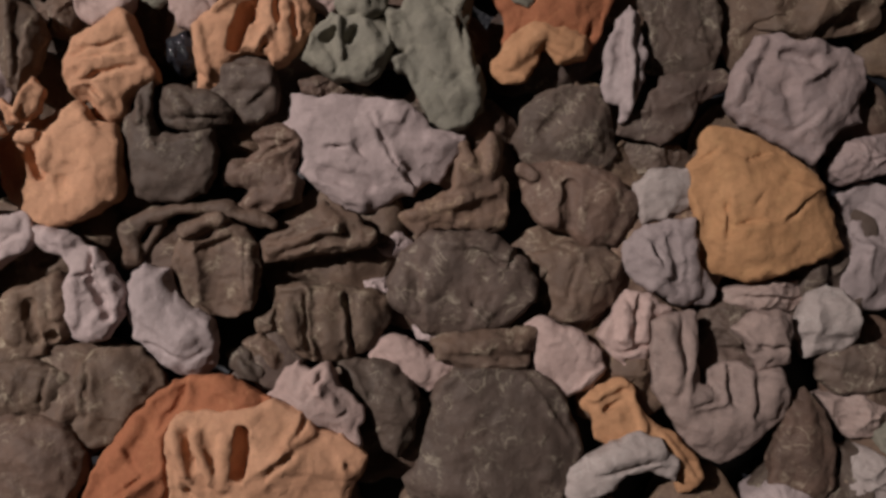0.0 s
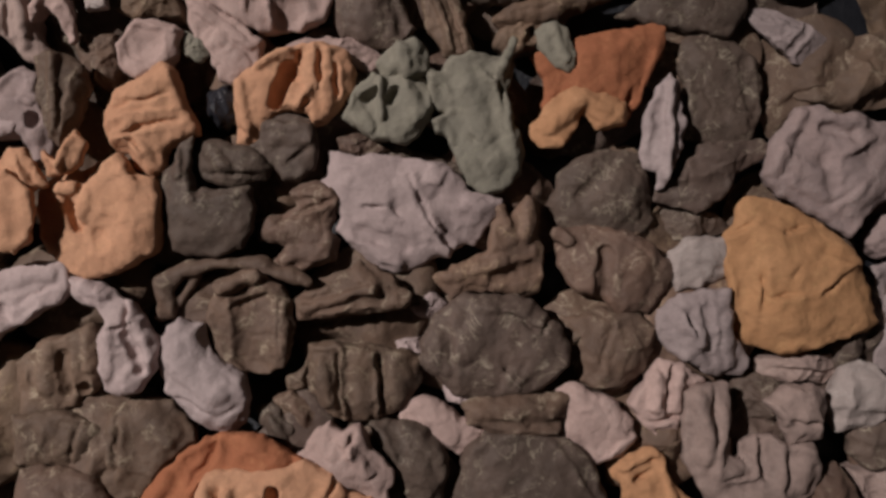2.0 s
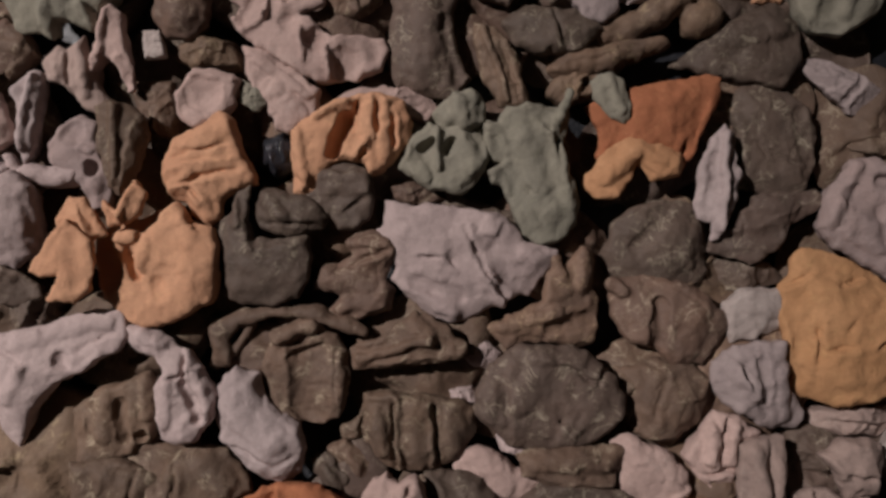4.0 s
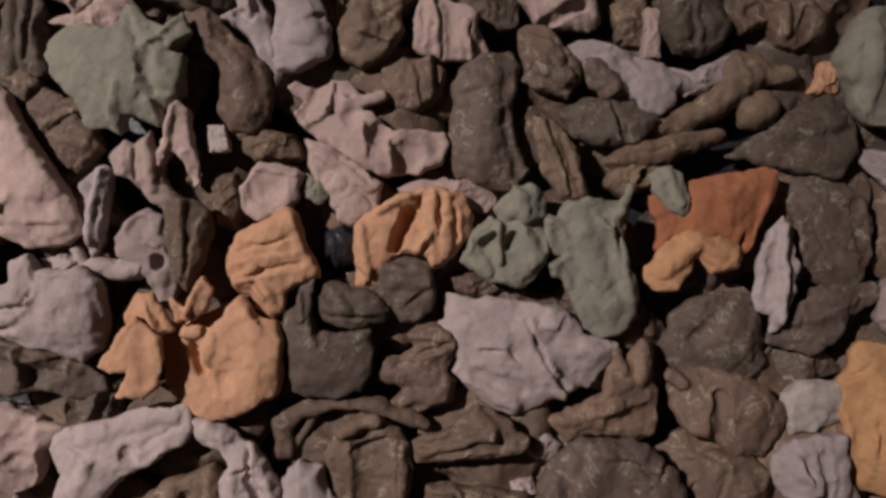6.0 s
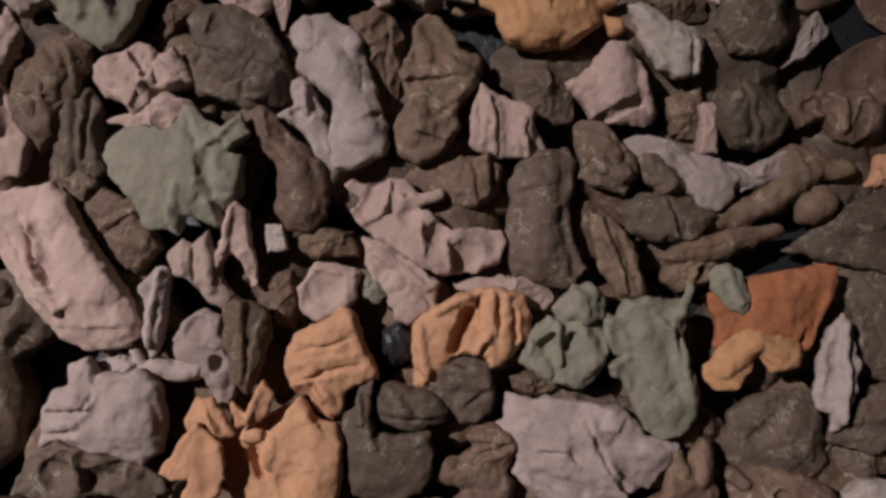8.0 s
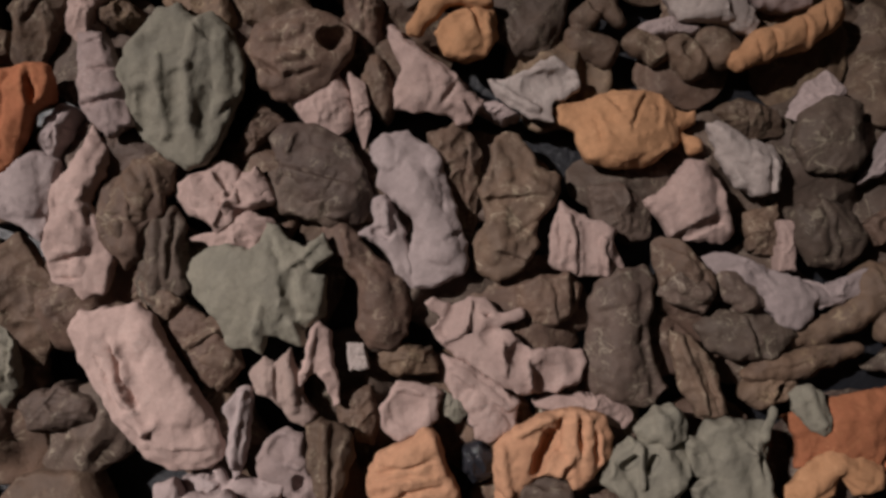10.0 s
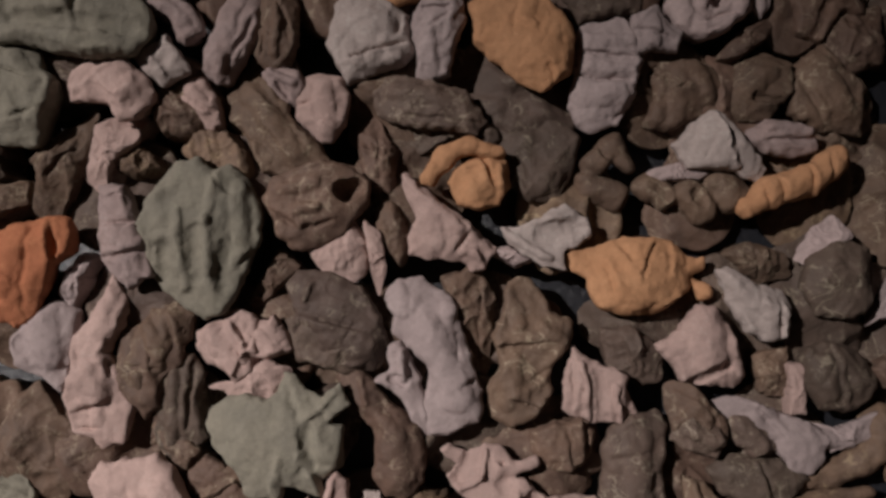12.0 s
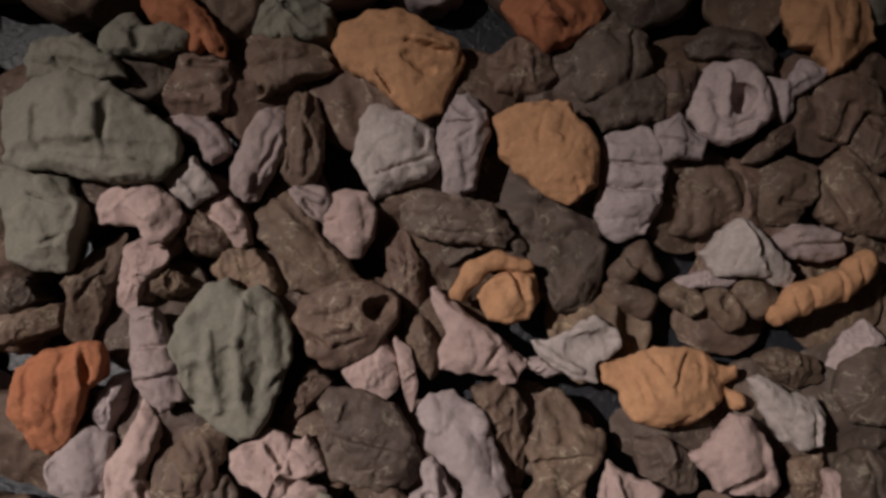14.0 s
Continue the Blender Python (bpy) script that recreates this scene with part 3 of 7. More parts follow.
big = mould("green", -0.0644, 0.1387, 0.0583, 36, 5, 167, ((-25.3, 7.1), (-19.9, 17), (-10.5, 23.2), (3.1, 19.9), (12.6, 24.2), (24.3, 20.8), (30.4, 9.5), (29, -6), (21.8, -17.8), (14.3, -25), (2.8, -24.4), (-8.8, -23), (-18.7, -15.8), (-28.6, -8.5), (-27, -0.7)), marks=((-6.4, 17.6, -3.5, -9.3, 3.1, 4), (-23.1, -0.5, -12.8, -17.4, 4.7, 3), (9, 16.3, 19.4, -6.4, 7, 3),), cuts=((-14.4, 3.7, -9.2, 10.1, 4.3, 3.9, -1), (0.7, 1.6, 3.5, 9.1, 3.5, 3.5, -1),))
mould("green", -0.0542, 0.1695, 0.0603, 34, 5, 187, ((-17.3, -3.6), (-6.3, 12.3), (5.1, 16.6), (13, 9.2), (16.2, -6.1), (2.3, -15.1), (-13.1, -13.1)), marks=((-4.3, 8.5, 2.2, -10.5, 4.7, 3),), part="knob", thing=big)
big = mould("red", 0.0821, 0.1689, 0.0438, 16, 2, 207, ((-18.7, 22.7), (-3.2, 29.2), (20.1, 32.2), (35.6, 36.7), (45.4, 33.2), (46.9, 21.4), (40.1, 9.3), (32.7, -6.8), (27.1, -18.8), (23.4, -24.9), (17.8, -36.9), (2.4, -39.5), (-9.5, -30.2), (-25.3, -25), (-40.8, -27.7), (-39.5, -5.9), (-47.6, 5.6), (-51.7, 9.4), (-38.1, 14), (-18.2, 2.9)), marks=((-2.9, 15.4, 24.4, 16.5, 17.1, 2), (21.2, -13.2, 19.4, -21.1, 2.1, -4),), steps=((39.8, 25, 25.3, -22.8, 3, 10.7),))
mould("amber", 0.0659, 0.1362, 0.0478, 16, 3, 227, ((-27.6, -0.8), (-14.5, 15.4), (0.8, 23.9), (20.2, 22.8), (33.9, 13.6), (36.8, 4), (28.5, -4.2), (15.1, -6.7), (3.2, 4.5), (-2.3, -7.5), (-9.7, -19.5), (-21.2, -21.9), (-31.1, -16.5), (-32.5, -6.9)), marks=((-19.7, -6.3, -2.7, 8.1, 7.6, 4), (4.9, 14.3, 28.3, 7.5, 6.7, 3), (1.3, 4.4, 17, -4.7, 2.5, -2),), part="fold", thing=big)
mould("green", 0.0498, 0.1847, 0.0468, 10, 2, 247, ((-14.8, 9.5), (-11, 15.6), (0.6, 18.1), (6.6, 12.4), (12.9, -5.1), (13.9, -12.9), (9.3, -17.8), (1.5, -13.4), (-6.5, -5.9), (-12.6, -0.2)), marks=((-3.2, 14, 7.2, -9.3, 3.3, 2),))
mould("grey", 0.1273, 0.1248, 0.0439, 16, 2, 267, ((2.9, 45.8), (8.8, 38.2), (13, 22.7), (14.4, 9.1), (9.8, -8.7), (6.2, -24.5), (0.7, -36.4), (-3.9, -36.6), (-3.4, -23), (-13.1, -21.5), (-16.1, -9.9), (-12.7, 11.8), (-6.6, 33.6)), marks=((3.8, 38, 1.3, -28.6, 3.5, 5), (-4.4, 21.9, -7.5, -13.4, 4.4, -2),))
mould("slate", 0.1704, 0.1638, 0.0315, 24, 3, 287, ((-27, 34.6), (-13.2, 41), (7, 35.6), (23.4, 22), (31.1, 2.1), (28.5, -18), (21, -38.3), (5.2, -42), (-24.9, -37.7), (-22.9, -11.5), (-28.4, 12.4)), marks=((-16.8, 28.8, 19.6, 13.8, 10.9, 2), (-15.9, -3.3, 20.6, -22.3, 2.2, -1.5), (15.5, 17.7, 24.7, -26.1, 5.2, -2),))
mould("slate", 0.1633, 0.0993, 0.0403, 13, 2, 307, ((-9.4, 21.1), (12.3, 23.9), (35.9, 27), (39.8, 19.2), (33.9, 11.3), (18.2, 3.4), (10.3, -10.4), (-3.5, -22.2), (-11.4, -26.1), (-23.2, -22.2), (-40.9, -18.2), (-38.9, -6.4), (-23.2, -0.5)), marks=((-7.4, 15.2, 16.2, 15.2, 5.9, 2), (-35, -10.4, 4.4, -4.5, 5, -2),), steps=((35.9, 23.1, -7.4, -0.5, 2, 10.5),))
mould("slate", 0.0933, 0.0837, 0.0410, 26, 4, 327, ((-38.2, 12.7), (-22.9, 27.1), (-3.5, 31.9), (16, 30.8), (22.1, 19.4), (28.4, 0.1), (29.5, -15.5), (23.1, -27.5), (5.8, -32.2), (-21.5, -27.7), (-39.3, -18.7)), marks=((5, 2.9, 5, 2.9, 19.7, 3), (-22.1, -2.3, -7, 14.1, 5.2, -3), (-11, 21.8, 16.2, 21, 4.4, -2),), rolls=((-33.7, -8.7, -27.7, -14.3, 13.1, 12.2, 0),))
big = mould("orange", -0.2567, 0.0589, 0.0689, 30, 3, 347, ((-42.1, 13.4), (-31.1, 23.4), (-21.8, 29.5), (-10.2, 28.1), (1, 34.3), (12.2, 40.5), (20.5, 29.5), (36, 24.6), (42.5, 9.8), (42.4, -12.7), (40.3, -24.1), (27.5, -34.1), (12.7, -41.6), (-6.3, -43.2), (-20, -38.3), (-29.4, -27.5), (-35.6, -12.7), (-39.5, 2.2)), marks=((3.6, -14.6, 7.8, -21.9, 4.8, -3), (9.5, 19.6, 33.5, -1.9, 16, 3), (-17.4, 5.1, -10.1, -9.6, 4, -7), (8, -25.7, 27.4, -32.2, 8, 2), (24.3, 29.7, 28.4, 24.2, 2.4, -4), (-5.4, 11.3, -8.5, -3.9, 4.8, 3),), rolls=((-22.9, 14.3, -14.2, 16.6, 4.4, 3.6, 5),))
mould("orange", -0.3087, 0.0511, 0.0859, 11, 1, 367, ((-6.4, 22.9), (2.4, 32.5), (16.2, 20.3), (20.7, 5.9), (18, -12.4), (9.3, -22), (1.7, -18.7), (-7.6, -19.1), (-2.6, -9.8), (-1.3, -0.6), (-12.2, -4.8), (-21.7, -1.6), (-16.7, 7.8)), marks=((6.9, 19.9, 12.3, -9.1, 4.8, -1),), part="propeller", thing=big)
mould("orange", -0.3024, 0.0839, 0.0769, 14, 1, 387, ((-8.3, 15.2), (1.3, 13.8), (9.5, 2.9), (16.5, -7.9), (6.6, -12.9), (-10.6, -11), (-15, -0)), marks=((-2.4, 11.8, 10, -6.4, 3.2, -3),), steps=((-4.4, 13.5, 6.4, -10.3, 3, 6),), part="petal", thing=big)
mould("orange", -0.2729, 0.0938, 0.0789, 14, 1, 407, ((-14.1, 2.8), (-3.1, -4.9), (4.7, 17.8), (12.7, 9.6), (9.6, -3.5), (1.7, -10.6), (-11.5, -11.2)), marks=((4.3, 11.1, -2.2, -7.8, 3.1, 3), (-8.1, -4.4, -4, -9.7, 3.1, -3),), part="petal", thing=big)
mould("orange", -0.2268, 0.1217, 0.0610, 34, 4, 427, ((-31.1, 9.2), (-25.8, 19.1), (-14.4, 25.4), (-1.1, 33.7), (8.2, 42.7), (16.4, 34.5), (21.1, 19.2), (29.6, 4.1), (32, -7.4), (20.6, -11.7), (11.2, -17.9), (8, -31.5), (2.4, -37.5), (-9.6, -30.4), (-14, -21), (-23.8, -19.5), (-30.1, -10.1)), marks=((-16.5, -9.5, 20, 1.7, 2.4, -4), (-27.1, 7.4, 5.6, 16.6, 2.4, -3), (-10.1, 17.8, 12.7, 30.4, 7.1, 4), (-4.3, -18.6, 2.1, -29.9, 6.3, 3), (-10.5, -13.1, -2.3, -20.4, 2.4, -4), (-24.1, -13.7, -9, -3.4, 4, 3),), steps=((17.6, 9.4, -24.8, -0.2, 4, 11.9),))
mould("orange", -0.1308, 0.1425, 0.0586, 34, 4, 447, ((-38.7, 7.6), (-29.4, 17.7), (-14.2, 28.1), (1, 34.5), (20.3, 37.3), (36, 32.1), (42.4, 18.8), (41, 3.3), (31.7, -4.9), (22.5, -16.8), (16.8, -19), (14.5, -9.5), (-1.1, -8.2), (-12.5, -12.6), (-23.4, -30.4), (-30.9, -36.5), (-38.9, -31.1), (-37.9, -9.8)), marks=((17.9, 29.4, 20.7, 10.1, 1.6, -7), (30.3, 20.2, 32.5, 2.9, 1.6, -5), (13.4, -1, 8.7, -8.9, 2.3, -5), (-34.8, 7.8, -30.5, -26.9, 4.7, 4), (24.5, 29.7, 26.7, -5.1, 3.9, 3), (11.1, 25.2, 14, 2.1, 3.9, 3), (-21.7, 20, -2.7, 30.5, 3.9, 4), (-35.3, -23.2, -25.3, -30.5, 1.6, -3),), cuts=((-1.4, 18.9, -9.7, -4.7, 6.6, 5.8, 0), (4.4, 28.8, 4.3, 11.4, 2.7, 2.7, -1),))
mould("slate", -0.1886, 0.0698, 0.0640, 26, 3, 467, ((-25.6, 17.1), (-18.3, 25), (-15.1, 38.6), (-7.6, 42.7), (-8.7, 25.5), (-3.9, 6.7), (9.5, 7.3), (32.5, 8.3), (36.8, -2.8), (35.5, -18), (26.5, -29.8), (11.6, -37.3), (-7.6, -37.1), (-17.3, -33.8), (-22.2, -13.2), (-26.8, 1.8)), marks=((-18.6, 32.7, -14.1, 17.6, 3.9, 4), (-5.6, 18, -1.1, 3, 3.1, -5), (-12.6, -12.7, 25.7, -10.9, 15.7, 2),), steps=((32.6, 4.6, -1.7, 1.1, 2, 7.9),))
mould("slate", -0.1710, 0.0960, 0.0609, 28, 5, 487, ((-24.3, 4.9), (-17.7, 12.8), (-8.1, 15.2), (1.7, 11.8), (17.3, 8.6), (27.4, -2.4), (25.8, -10.1), (6.9, -16.7), (-8.6, -15.5), (-20.6, -8.4)), marks=((-13.6, 7.3, -1.5, -3.7, 5.5, 3), (-16.8, -6.3, 21.9, -8.4, 3.1, -3),))
mould("slate", -0.1377, 0.1069, 0.0554, 30, 2, 507, ((-11.8, 26.5), (5.8, 25.3), (21.7, 18.2), (26.2, 2.9), (23, -12.7), (11.7, -20.9), (1.9, -19.4), (-6.3, -10.1), (-27.7, -11.1), (-31.9, -3.5), (-12.8, 5.1)), marks=((7.2, -7.6, 18.5, 0.7, 2.4, -3), (-9.1, 9.1, 18.1, 10.3, 7.8, 3),), steps=((23.7, 18.3, -11.4, 18.7, 4, 8.6),))
mould("brown", -0.1242, 0.0527, 0.0561, 28, 4, 527, ((-7.3, 25.4), (2, 33.6), (17.6, 30.4), (27.6, 21.3), (25.5, 7.8), (20.8, -0.1), (28.8, -7.4), (23.5, -19.1), (10.3, -27.4), (-7, -28.2), (-15, -22.9), (-9.4, -16.9), (-7.7, -11.1), (-23.4, -8), (-29.1, -10.2), (-25.6, -0.4), (-20.2, 9.4), (-10.5, 8), (-1.1, 16.1)), marks=((-0.8, 8.4, 22, 18.3, 3.2, -5), (-3.5, 25.6, 21.7, 24.8, 4.8, 4), (-15.9, 0, 19.1, -5.9, 7.9, 3), (-7.4, -18.7, 19.5, -15.5, 5.6, 3),))
mould("brown", -0.1514, -0.0116, 0.0647, 22, 2, 547, ((-18.9, 28.9), (-7.6, 34.5), (3.6, 32.6), (18.6, 27), (26.1, 15.8), (28, 2.6), (28, -14.3), (22.4, -27.4), (7.4, -36), (-3.9, -34.9), (-18.9, -27.4), (-26.4, -14.3), (-30.1, 0.8), (-28.3, 12)), marks=((1.7, 12, 3.6, -21.8, 12.6, -6), (22.4, 12, 24.2, -18, 3.1, 3), (-7.6, 12, 3.6, 17.6, 3.1, -5),), steps=((-17, 15.8, -7.6, 23.3, 3, 7.9),), rolls=((-18.9, 24, 2.9, 31.5, 5.9, 5.1, 6),))
mould("brown", -0.0807, 0.0097, 0.0653, 26, 2, 567, ((-44.4, -5.6), (-18.2, 5.6), (0.6, 22.5), (11.8, 18.7), (26.8, 7.5), (34.3, 1.9), (36.1, -5.6), (11.8, -11.2), (-18.2, -15), (-40.6, -18.7)), marks=((-36.9, -12.4, 11.8, 4.9, 3.4, 5), (0.6, 18.7, 11.8, 5.6, 5.3, 3),), steps=((30.5, -3.7, -33.1, -15, 4, 6.8),))
mould("brown", -0.1821, 0.0179, 0.0588, 26, 1, 587, rolls=((-29, -23.2, -31.2, -4.3, 7.3, 6.1, 0), (-31.2, -2.4, -16.8, 5.2, 6.1, 5.7, 1), (-16.8, 5.2, 9.7, 10.9, 5.7, 4.9, 1), (9.7, 10.9, 36.3, 9, 4.9, 5.7, 0), (36.3, 9, 66.7, -2.4, 5.7, 3.6, -1), (-20.6, -17.6, -13, -0.5, 3.6, 3.2, -6),))
mould("brown", -0.0831, -0.0491, 0.0620, 32, 4, 607, ((-29.7, 23.1), (-12.7, 25), (13.7, 25), (32.5, 23.1), (45.7, 17.4), (47.6, 4.2), (43.8, -7.1), (32.5, -18.4), (17.4, -25.9), (2.4, -27.8), (-16.5, -22.2), (-24, -10.8), (-31.6, -5.2), (-44.8, -7.1), (-44.8, 0.5), (-31.6, 6.1)), marks=((-9.7, 17.4, -6.7, -22.9, 2.3, -8), (16.7, 17.4, 22, -18.4, 2.3, -7), (-20.3, 11.8, -16.5, -14.6, 5.4, 4), (4.2, 19.3, 8, -22.2, 6.9, 4), (30.6, 15.6, 32.5, -10.8, 6.9, 3), (-30.8, 11.8, -30.1, -7.1, 1.9, -4),))
mould("grey", -0.1831, -0.0476, 0.0708, 34, 7, 627, ((-23.9, 31.3), (-14.7, 36.1), (-1.7, 33.1), (3.8, 18.3), (14.9, 7.2), (27.9, 1.6), (31.6, -7.6), (30.5, -29.8), (22.4, -37.2), (3.8, -37.2), (-11, -26.1), (-25.8, -11.3), (-30.2, 3.5), (-27.6, 18.3)), marks=((0.1, 31.3, 3.1, 20.2, 3.2, -4), (-14.7, -15.8, 5.7, -23.2, 2.4, -4), (14.9, -26.1, 27.9, -18.7, 2.4, -2), (-14.7, 10.9, 11.2, -7.6, 9.9, 3),))
mould("pale", -0.2406, -0.0203, 0.0725, 28, 4, 647, ((-30.3, 35.5), (-13.7, 33.6), (-0.8, 24.4), (10.3, 20.7), (19.5, 9.6), (30.6, -8.8), (28.8, -21.7), (17.7, -38.4), (6.6, -41.3), (-5.2, -37.6), (-10, -16.2), (-12.6, -5.1), (-4.5, 5.9), (-10, 17), (-26.6, 22.5)), marks=((6.6, 17, 10.3, 2.2, 2.9, -6), (-1.5, -1.5, -3.7, -27.3, 5, 3), (11, -1.5, 19.5, -23.6, 4.1, -5), (17.7, 9.6, 26.9, -16.2, 3.7, 3), (-0.8, 2.2, 10.3, 5.9, 2.5, -4), (-19.2, 29.9, -8.1, 24.4, 4.1, 3),))
mould("slate", 0.0346, -0.1285, 0.0690, 40, 7, 667, ((-39.8, 35.9), (-28.6, 47.1), (-10, 50), (16, 48.9), (34.6, 43.3), (49.4, 24.8), (58.7, 2.5), (60.6, -16.1), (49.4, -35.5), (38.3, -53.3), (-10, -64.5), (-58.4, -42.2), (-63.9, -27.3), (-50.9, -16.1), (-45.4, 2.5)), marks=((21.6, 43.3, 51.3, -1.3, 2.3, 2), (-17.5, 32.2, -13.8, -5, 7.7, 1.5), (-43.5, -23.6, -17.5, -34.7, 8.5, 3),), steps=((38.3, 39.6, 56.9, -5, 2, 7.7),))
mould("slate", -0.0404, -0.1038, 0.0685, 36, 8, 687, ((-28.1, 27.9), (-9.5, 29.8), (9.1, 26), (20.3, 11.2), (24, -7.4), (20.3, -22.3), (9.1, -35.4), (-2, -29.8), (-7.6, -11.2), (-13.2, 0), (-22.5, 11.2)), marks=((-13.2, 26, -5.8, 7.4, 4.6, -3), (5.4, -18.6, 5.4, -18.6, 7.6, -2),))
mould("pink", -0.0801, -0.0968, 0.0805, 26, 2, 707, ((-30.2, 6.4), (-23, 19.1), (-13.9, 23.8), (-6.6, 17.3), (4.3, 22.7), (9.7, 15.5), (13.3, 6.4), (20.6, 1), (27.9, -6.3), (25, -19), (26, -33.5), (17, -26.3), (-1.2, -17.2), (-12.1, -8.1), (-21.1, -2.7), (-35.7, 1)), marks=((-6.6, 15.5, 13.3, -8.1, 3.8, 3), (2.4, 17.3, -3, 6.4, 3, -3), (-19.3, 15.5, -12.1, 4.6, 5.3, 2),))
big = mould("red", -0.1748, -0.1219, 0.0835, 30, 3, 727, ((-61.1, -36.5), (-46.6, -7.6), (-25, 17.6), (-7, 32), (14.7, 40), (36.3, 39.3), (54.3, 28.4), (65.2, 23), (50.7, 17.6), (11.1, 14), (0.2, 6.8), (-7, -7.6), (-3.4, -36.5), (-17.8, -65.3), (-64.7, -65.3)), marks=((8.2, 31.3, -6.3, 6.1, 3.6, -7), (-16, -24.9, -34, -37.2, 2.4, -6), (-32.2, -7.6, -19.6, -22, 2.4, -3), (-39.4, -18.4, -25, 6.8, 5.5, 3), (29.1, 32, 50.7, 24.8, 4, 2),))
mould("orange", -0.1171, -0.1321, 0.0895, 32, 3, 747, ((-55.2, 25.7), (-37.4, 27.5), (-12.5, 29.2), (8.9, 34.6), (26.7, 27.5), (37.4, 15), (51.6, 13.2), (67.7, -2.8), (62.3, -20.6), (51.6, -38.4), (-19.6, -52.6), (-62.3, -49.1), (-58.7, -13.5), (-60.5, 4.3)), marks=((-51.6, 16.8, -47.4, -17, 5, 5), (-37.4, 15, -29.6, -13.5, 4.2, 5), (-43.4, 16.8, -40.2, -6.4, 2.3, -4), (-47.4, -13.5, -42.7, -25.9, 3.4, -6), (27.4, 25.7, 23.1, 12.2, 1.9, -5), (16, -2.8, 55.2, -6.4, 8.4, 3), (5.3, -13.5, 23.1, 0.8, 3, -3), (55.2, -4.6, 57, -8.1, 1.5, -3), (-19.6, 11.4, -21.4, -17, 4.6, 3),), steps=((-5.3, -13.5, 37.4, 15, 4, 15.2),), cuts=((-9.6, 16.8, -11.7, -9.9, 4.6, 5.3, -1),), part="slab", thing=big)
big = mould("rose", 0.1861, -0.0919, 0.0620, 32, 3, 767, ((-44.3, 43.3), (-29.2, 48.9), (-16, 47.1), (-14.1, 35.7), (-17.9, 16.9), (-12.2, 1.8), (-0.9, -5.7), (-6.6, 9.3), (4.7, 15), (19.8, 13.1), (25.5, 9.3), (42.4, 13.1), (46.2, 1.8), (50.7, -5.7), (46.2, -20.8), (33, -34), (19.8, -47.2), (4.7, -54.8), (-10.4, -49.1), (-21.7, -39.7), (-31.1, -20.8), (-42.4, -2), (-46.2, 24.4)), marks=((-36.8, 39.5, -29.2, 1.8, 5.7, 5), (-19.8, 32, -19.8, 1.8, 4.1, 3), (-26.2, 47.1, -25.4, 16.9, 2, -4), (-17.1, -7.6, -2.1, -6.5, 8.2, 5), (-17.9, -14, -0.9, -10.3, 1.6, -4), (6.6, 11.2, 8.5, -13.3, 2.5, -5), (23.6, 7.5, 25.5, -20.8, 3.3, -4), (-6.6, -32.1, 19.8, -28.4, 12.3, 3), (36.8, 5.6, 34.9, -17.1, 5.7, 3),))
mould("rose", 0.2210, -0.0604, 0.0640, 30, 5, 787, ((-23.5, 4.5), (-10.3, 15.7), (2.8, 18.7), (14.9, 13.9), (16, 2.6), (10.3, -6.8), (12.2, -18.1), (-8.4, -21.8), (-14.1, -8.7)), marks=((-0.9, 6.3, -0.9, 6.3, 12.4, 3), (-10.3, -4.9, 8.5, -4.9, 2.5, -3),), part="knob", thing=big)
mould("pink", 0.1312, -0.0540, 0.0558, 28, 3, 807, ((-20, 2.9), (-10.5, 16.2), (-4.8, 25.8), (8.6, 23.9), (14.3, 18.1), (25.8, 12.4), (12.4, 1), (8.6, -14.3), (10.5, -31.5), (-4.8, -29.6), (-16.2, -18.1), (-23.9, -6.7)), marks=((1, 20, -2.1, -6.7, 2.8, -5), (-10.5, -15.1, 8.6, -11.3, 2, -5), (-6.7, -22, 4.8, -27.7, 2.8, -6), (-8.6, 14.3, -10.5, -6.7, 4, 4), (6.7, 16.2, 6.7, -6.7, 4, 4),))
mould("white", 0.2645, -0.0490, 0.0517, 26, 4, 827, ((-12, 18.6), (1.5, 24.4), (11.1, 20.5), (22.7, 3.2), (22.7, -12.2), (11.1, -21.8), (-15.8, -23.7), (-21.6, -12.2), (-19.7, 3.2)), marks=((-12, -0.6, 11.1, 3.2, 12.2, 3), (-15.8, -12.2, 11.1, -14.1, 4.4, -2),), steps=((-8.1, 18.6, -12, -16, 2, 8.7),))
mould("pink", 0.0805, -0.0715, 0.0603, 28, 5, 847, ((-27.2, 20.8), (-19.6, 25.7), (-2.6, 19.7), (12.6, 15.1), (25.8, 1.9), (31.5, -9.5), (20.1, -22.7), (5, -28.4), (-6.4, -18.9), (-21.5, -11.4), (-17.7, 7.6)), marks=((-10.1, 15.1, 16.3, -3.8, 9.7, 2),), steps=((30.7, -3.8, 5, -26.5, 3, 5.8),))
mould("pink", -0.0187, -0.0769, 0.0573, 24, 3, 867, ((-32.4, 3), (-24.7, 16.3), (-9.5, 17.1), (9.5, 4.9), (36.2, -2.7), (24.7, -8.4), (9.5, -19.8), (-13.3, -10.3)), marks=((-17.1, 12.5, 1.9, -6.5, 7.7, 3),))
mould("brown", 0.0325, -0.0673, 0.0669, 24, 4, 887, ((-41.5, 6.1), (-15.3, 11.7), (25.7, 15.4), (31.3, 11.7), (29.5, -1.4), (22, -12.6), (3.3, -15.2), (-19.1, -10.7), (-35.9, -5.1)), marks=((-30.3, 2.4, 22, 4.2, 5.3, 3), (3.3, -1.4, 25.7, -5.1, 3.8, -2),), steps=((-34, -7, 22, -10.7, 2, 4.5),))
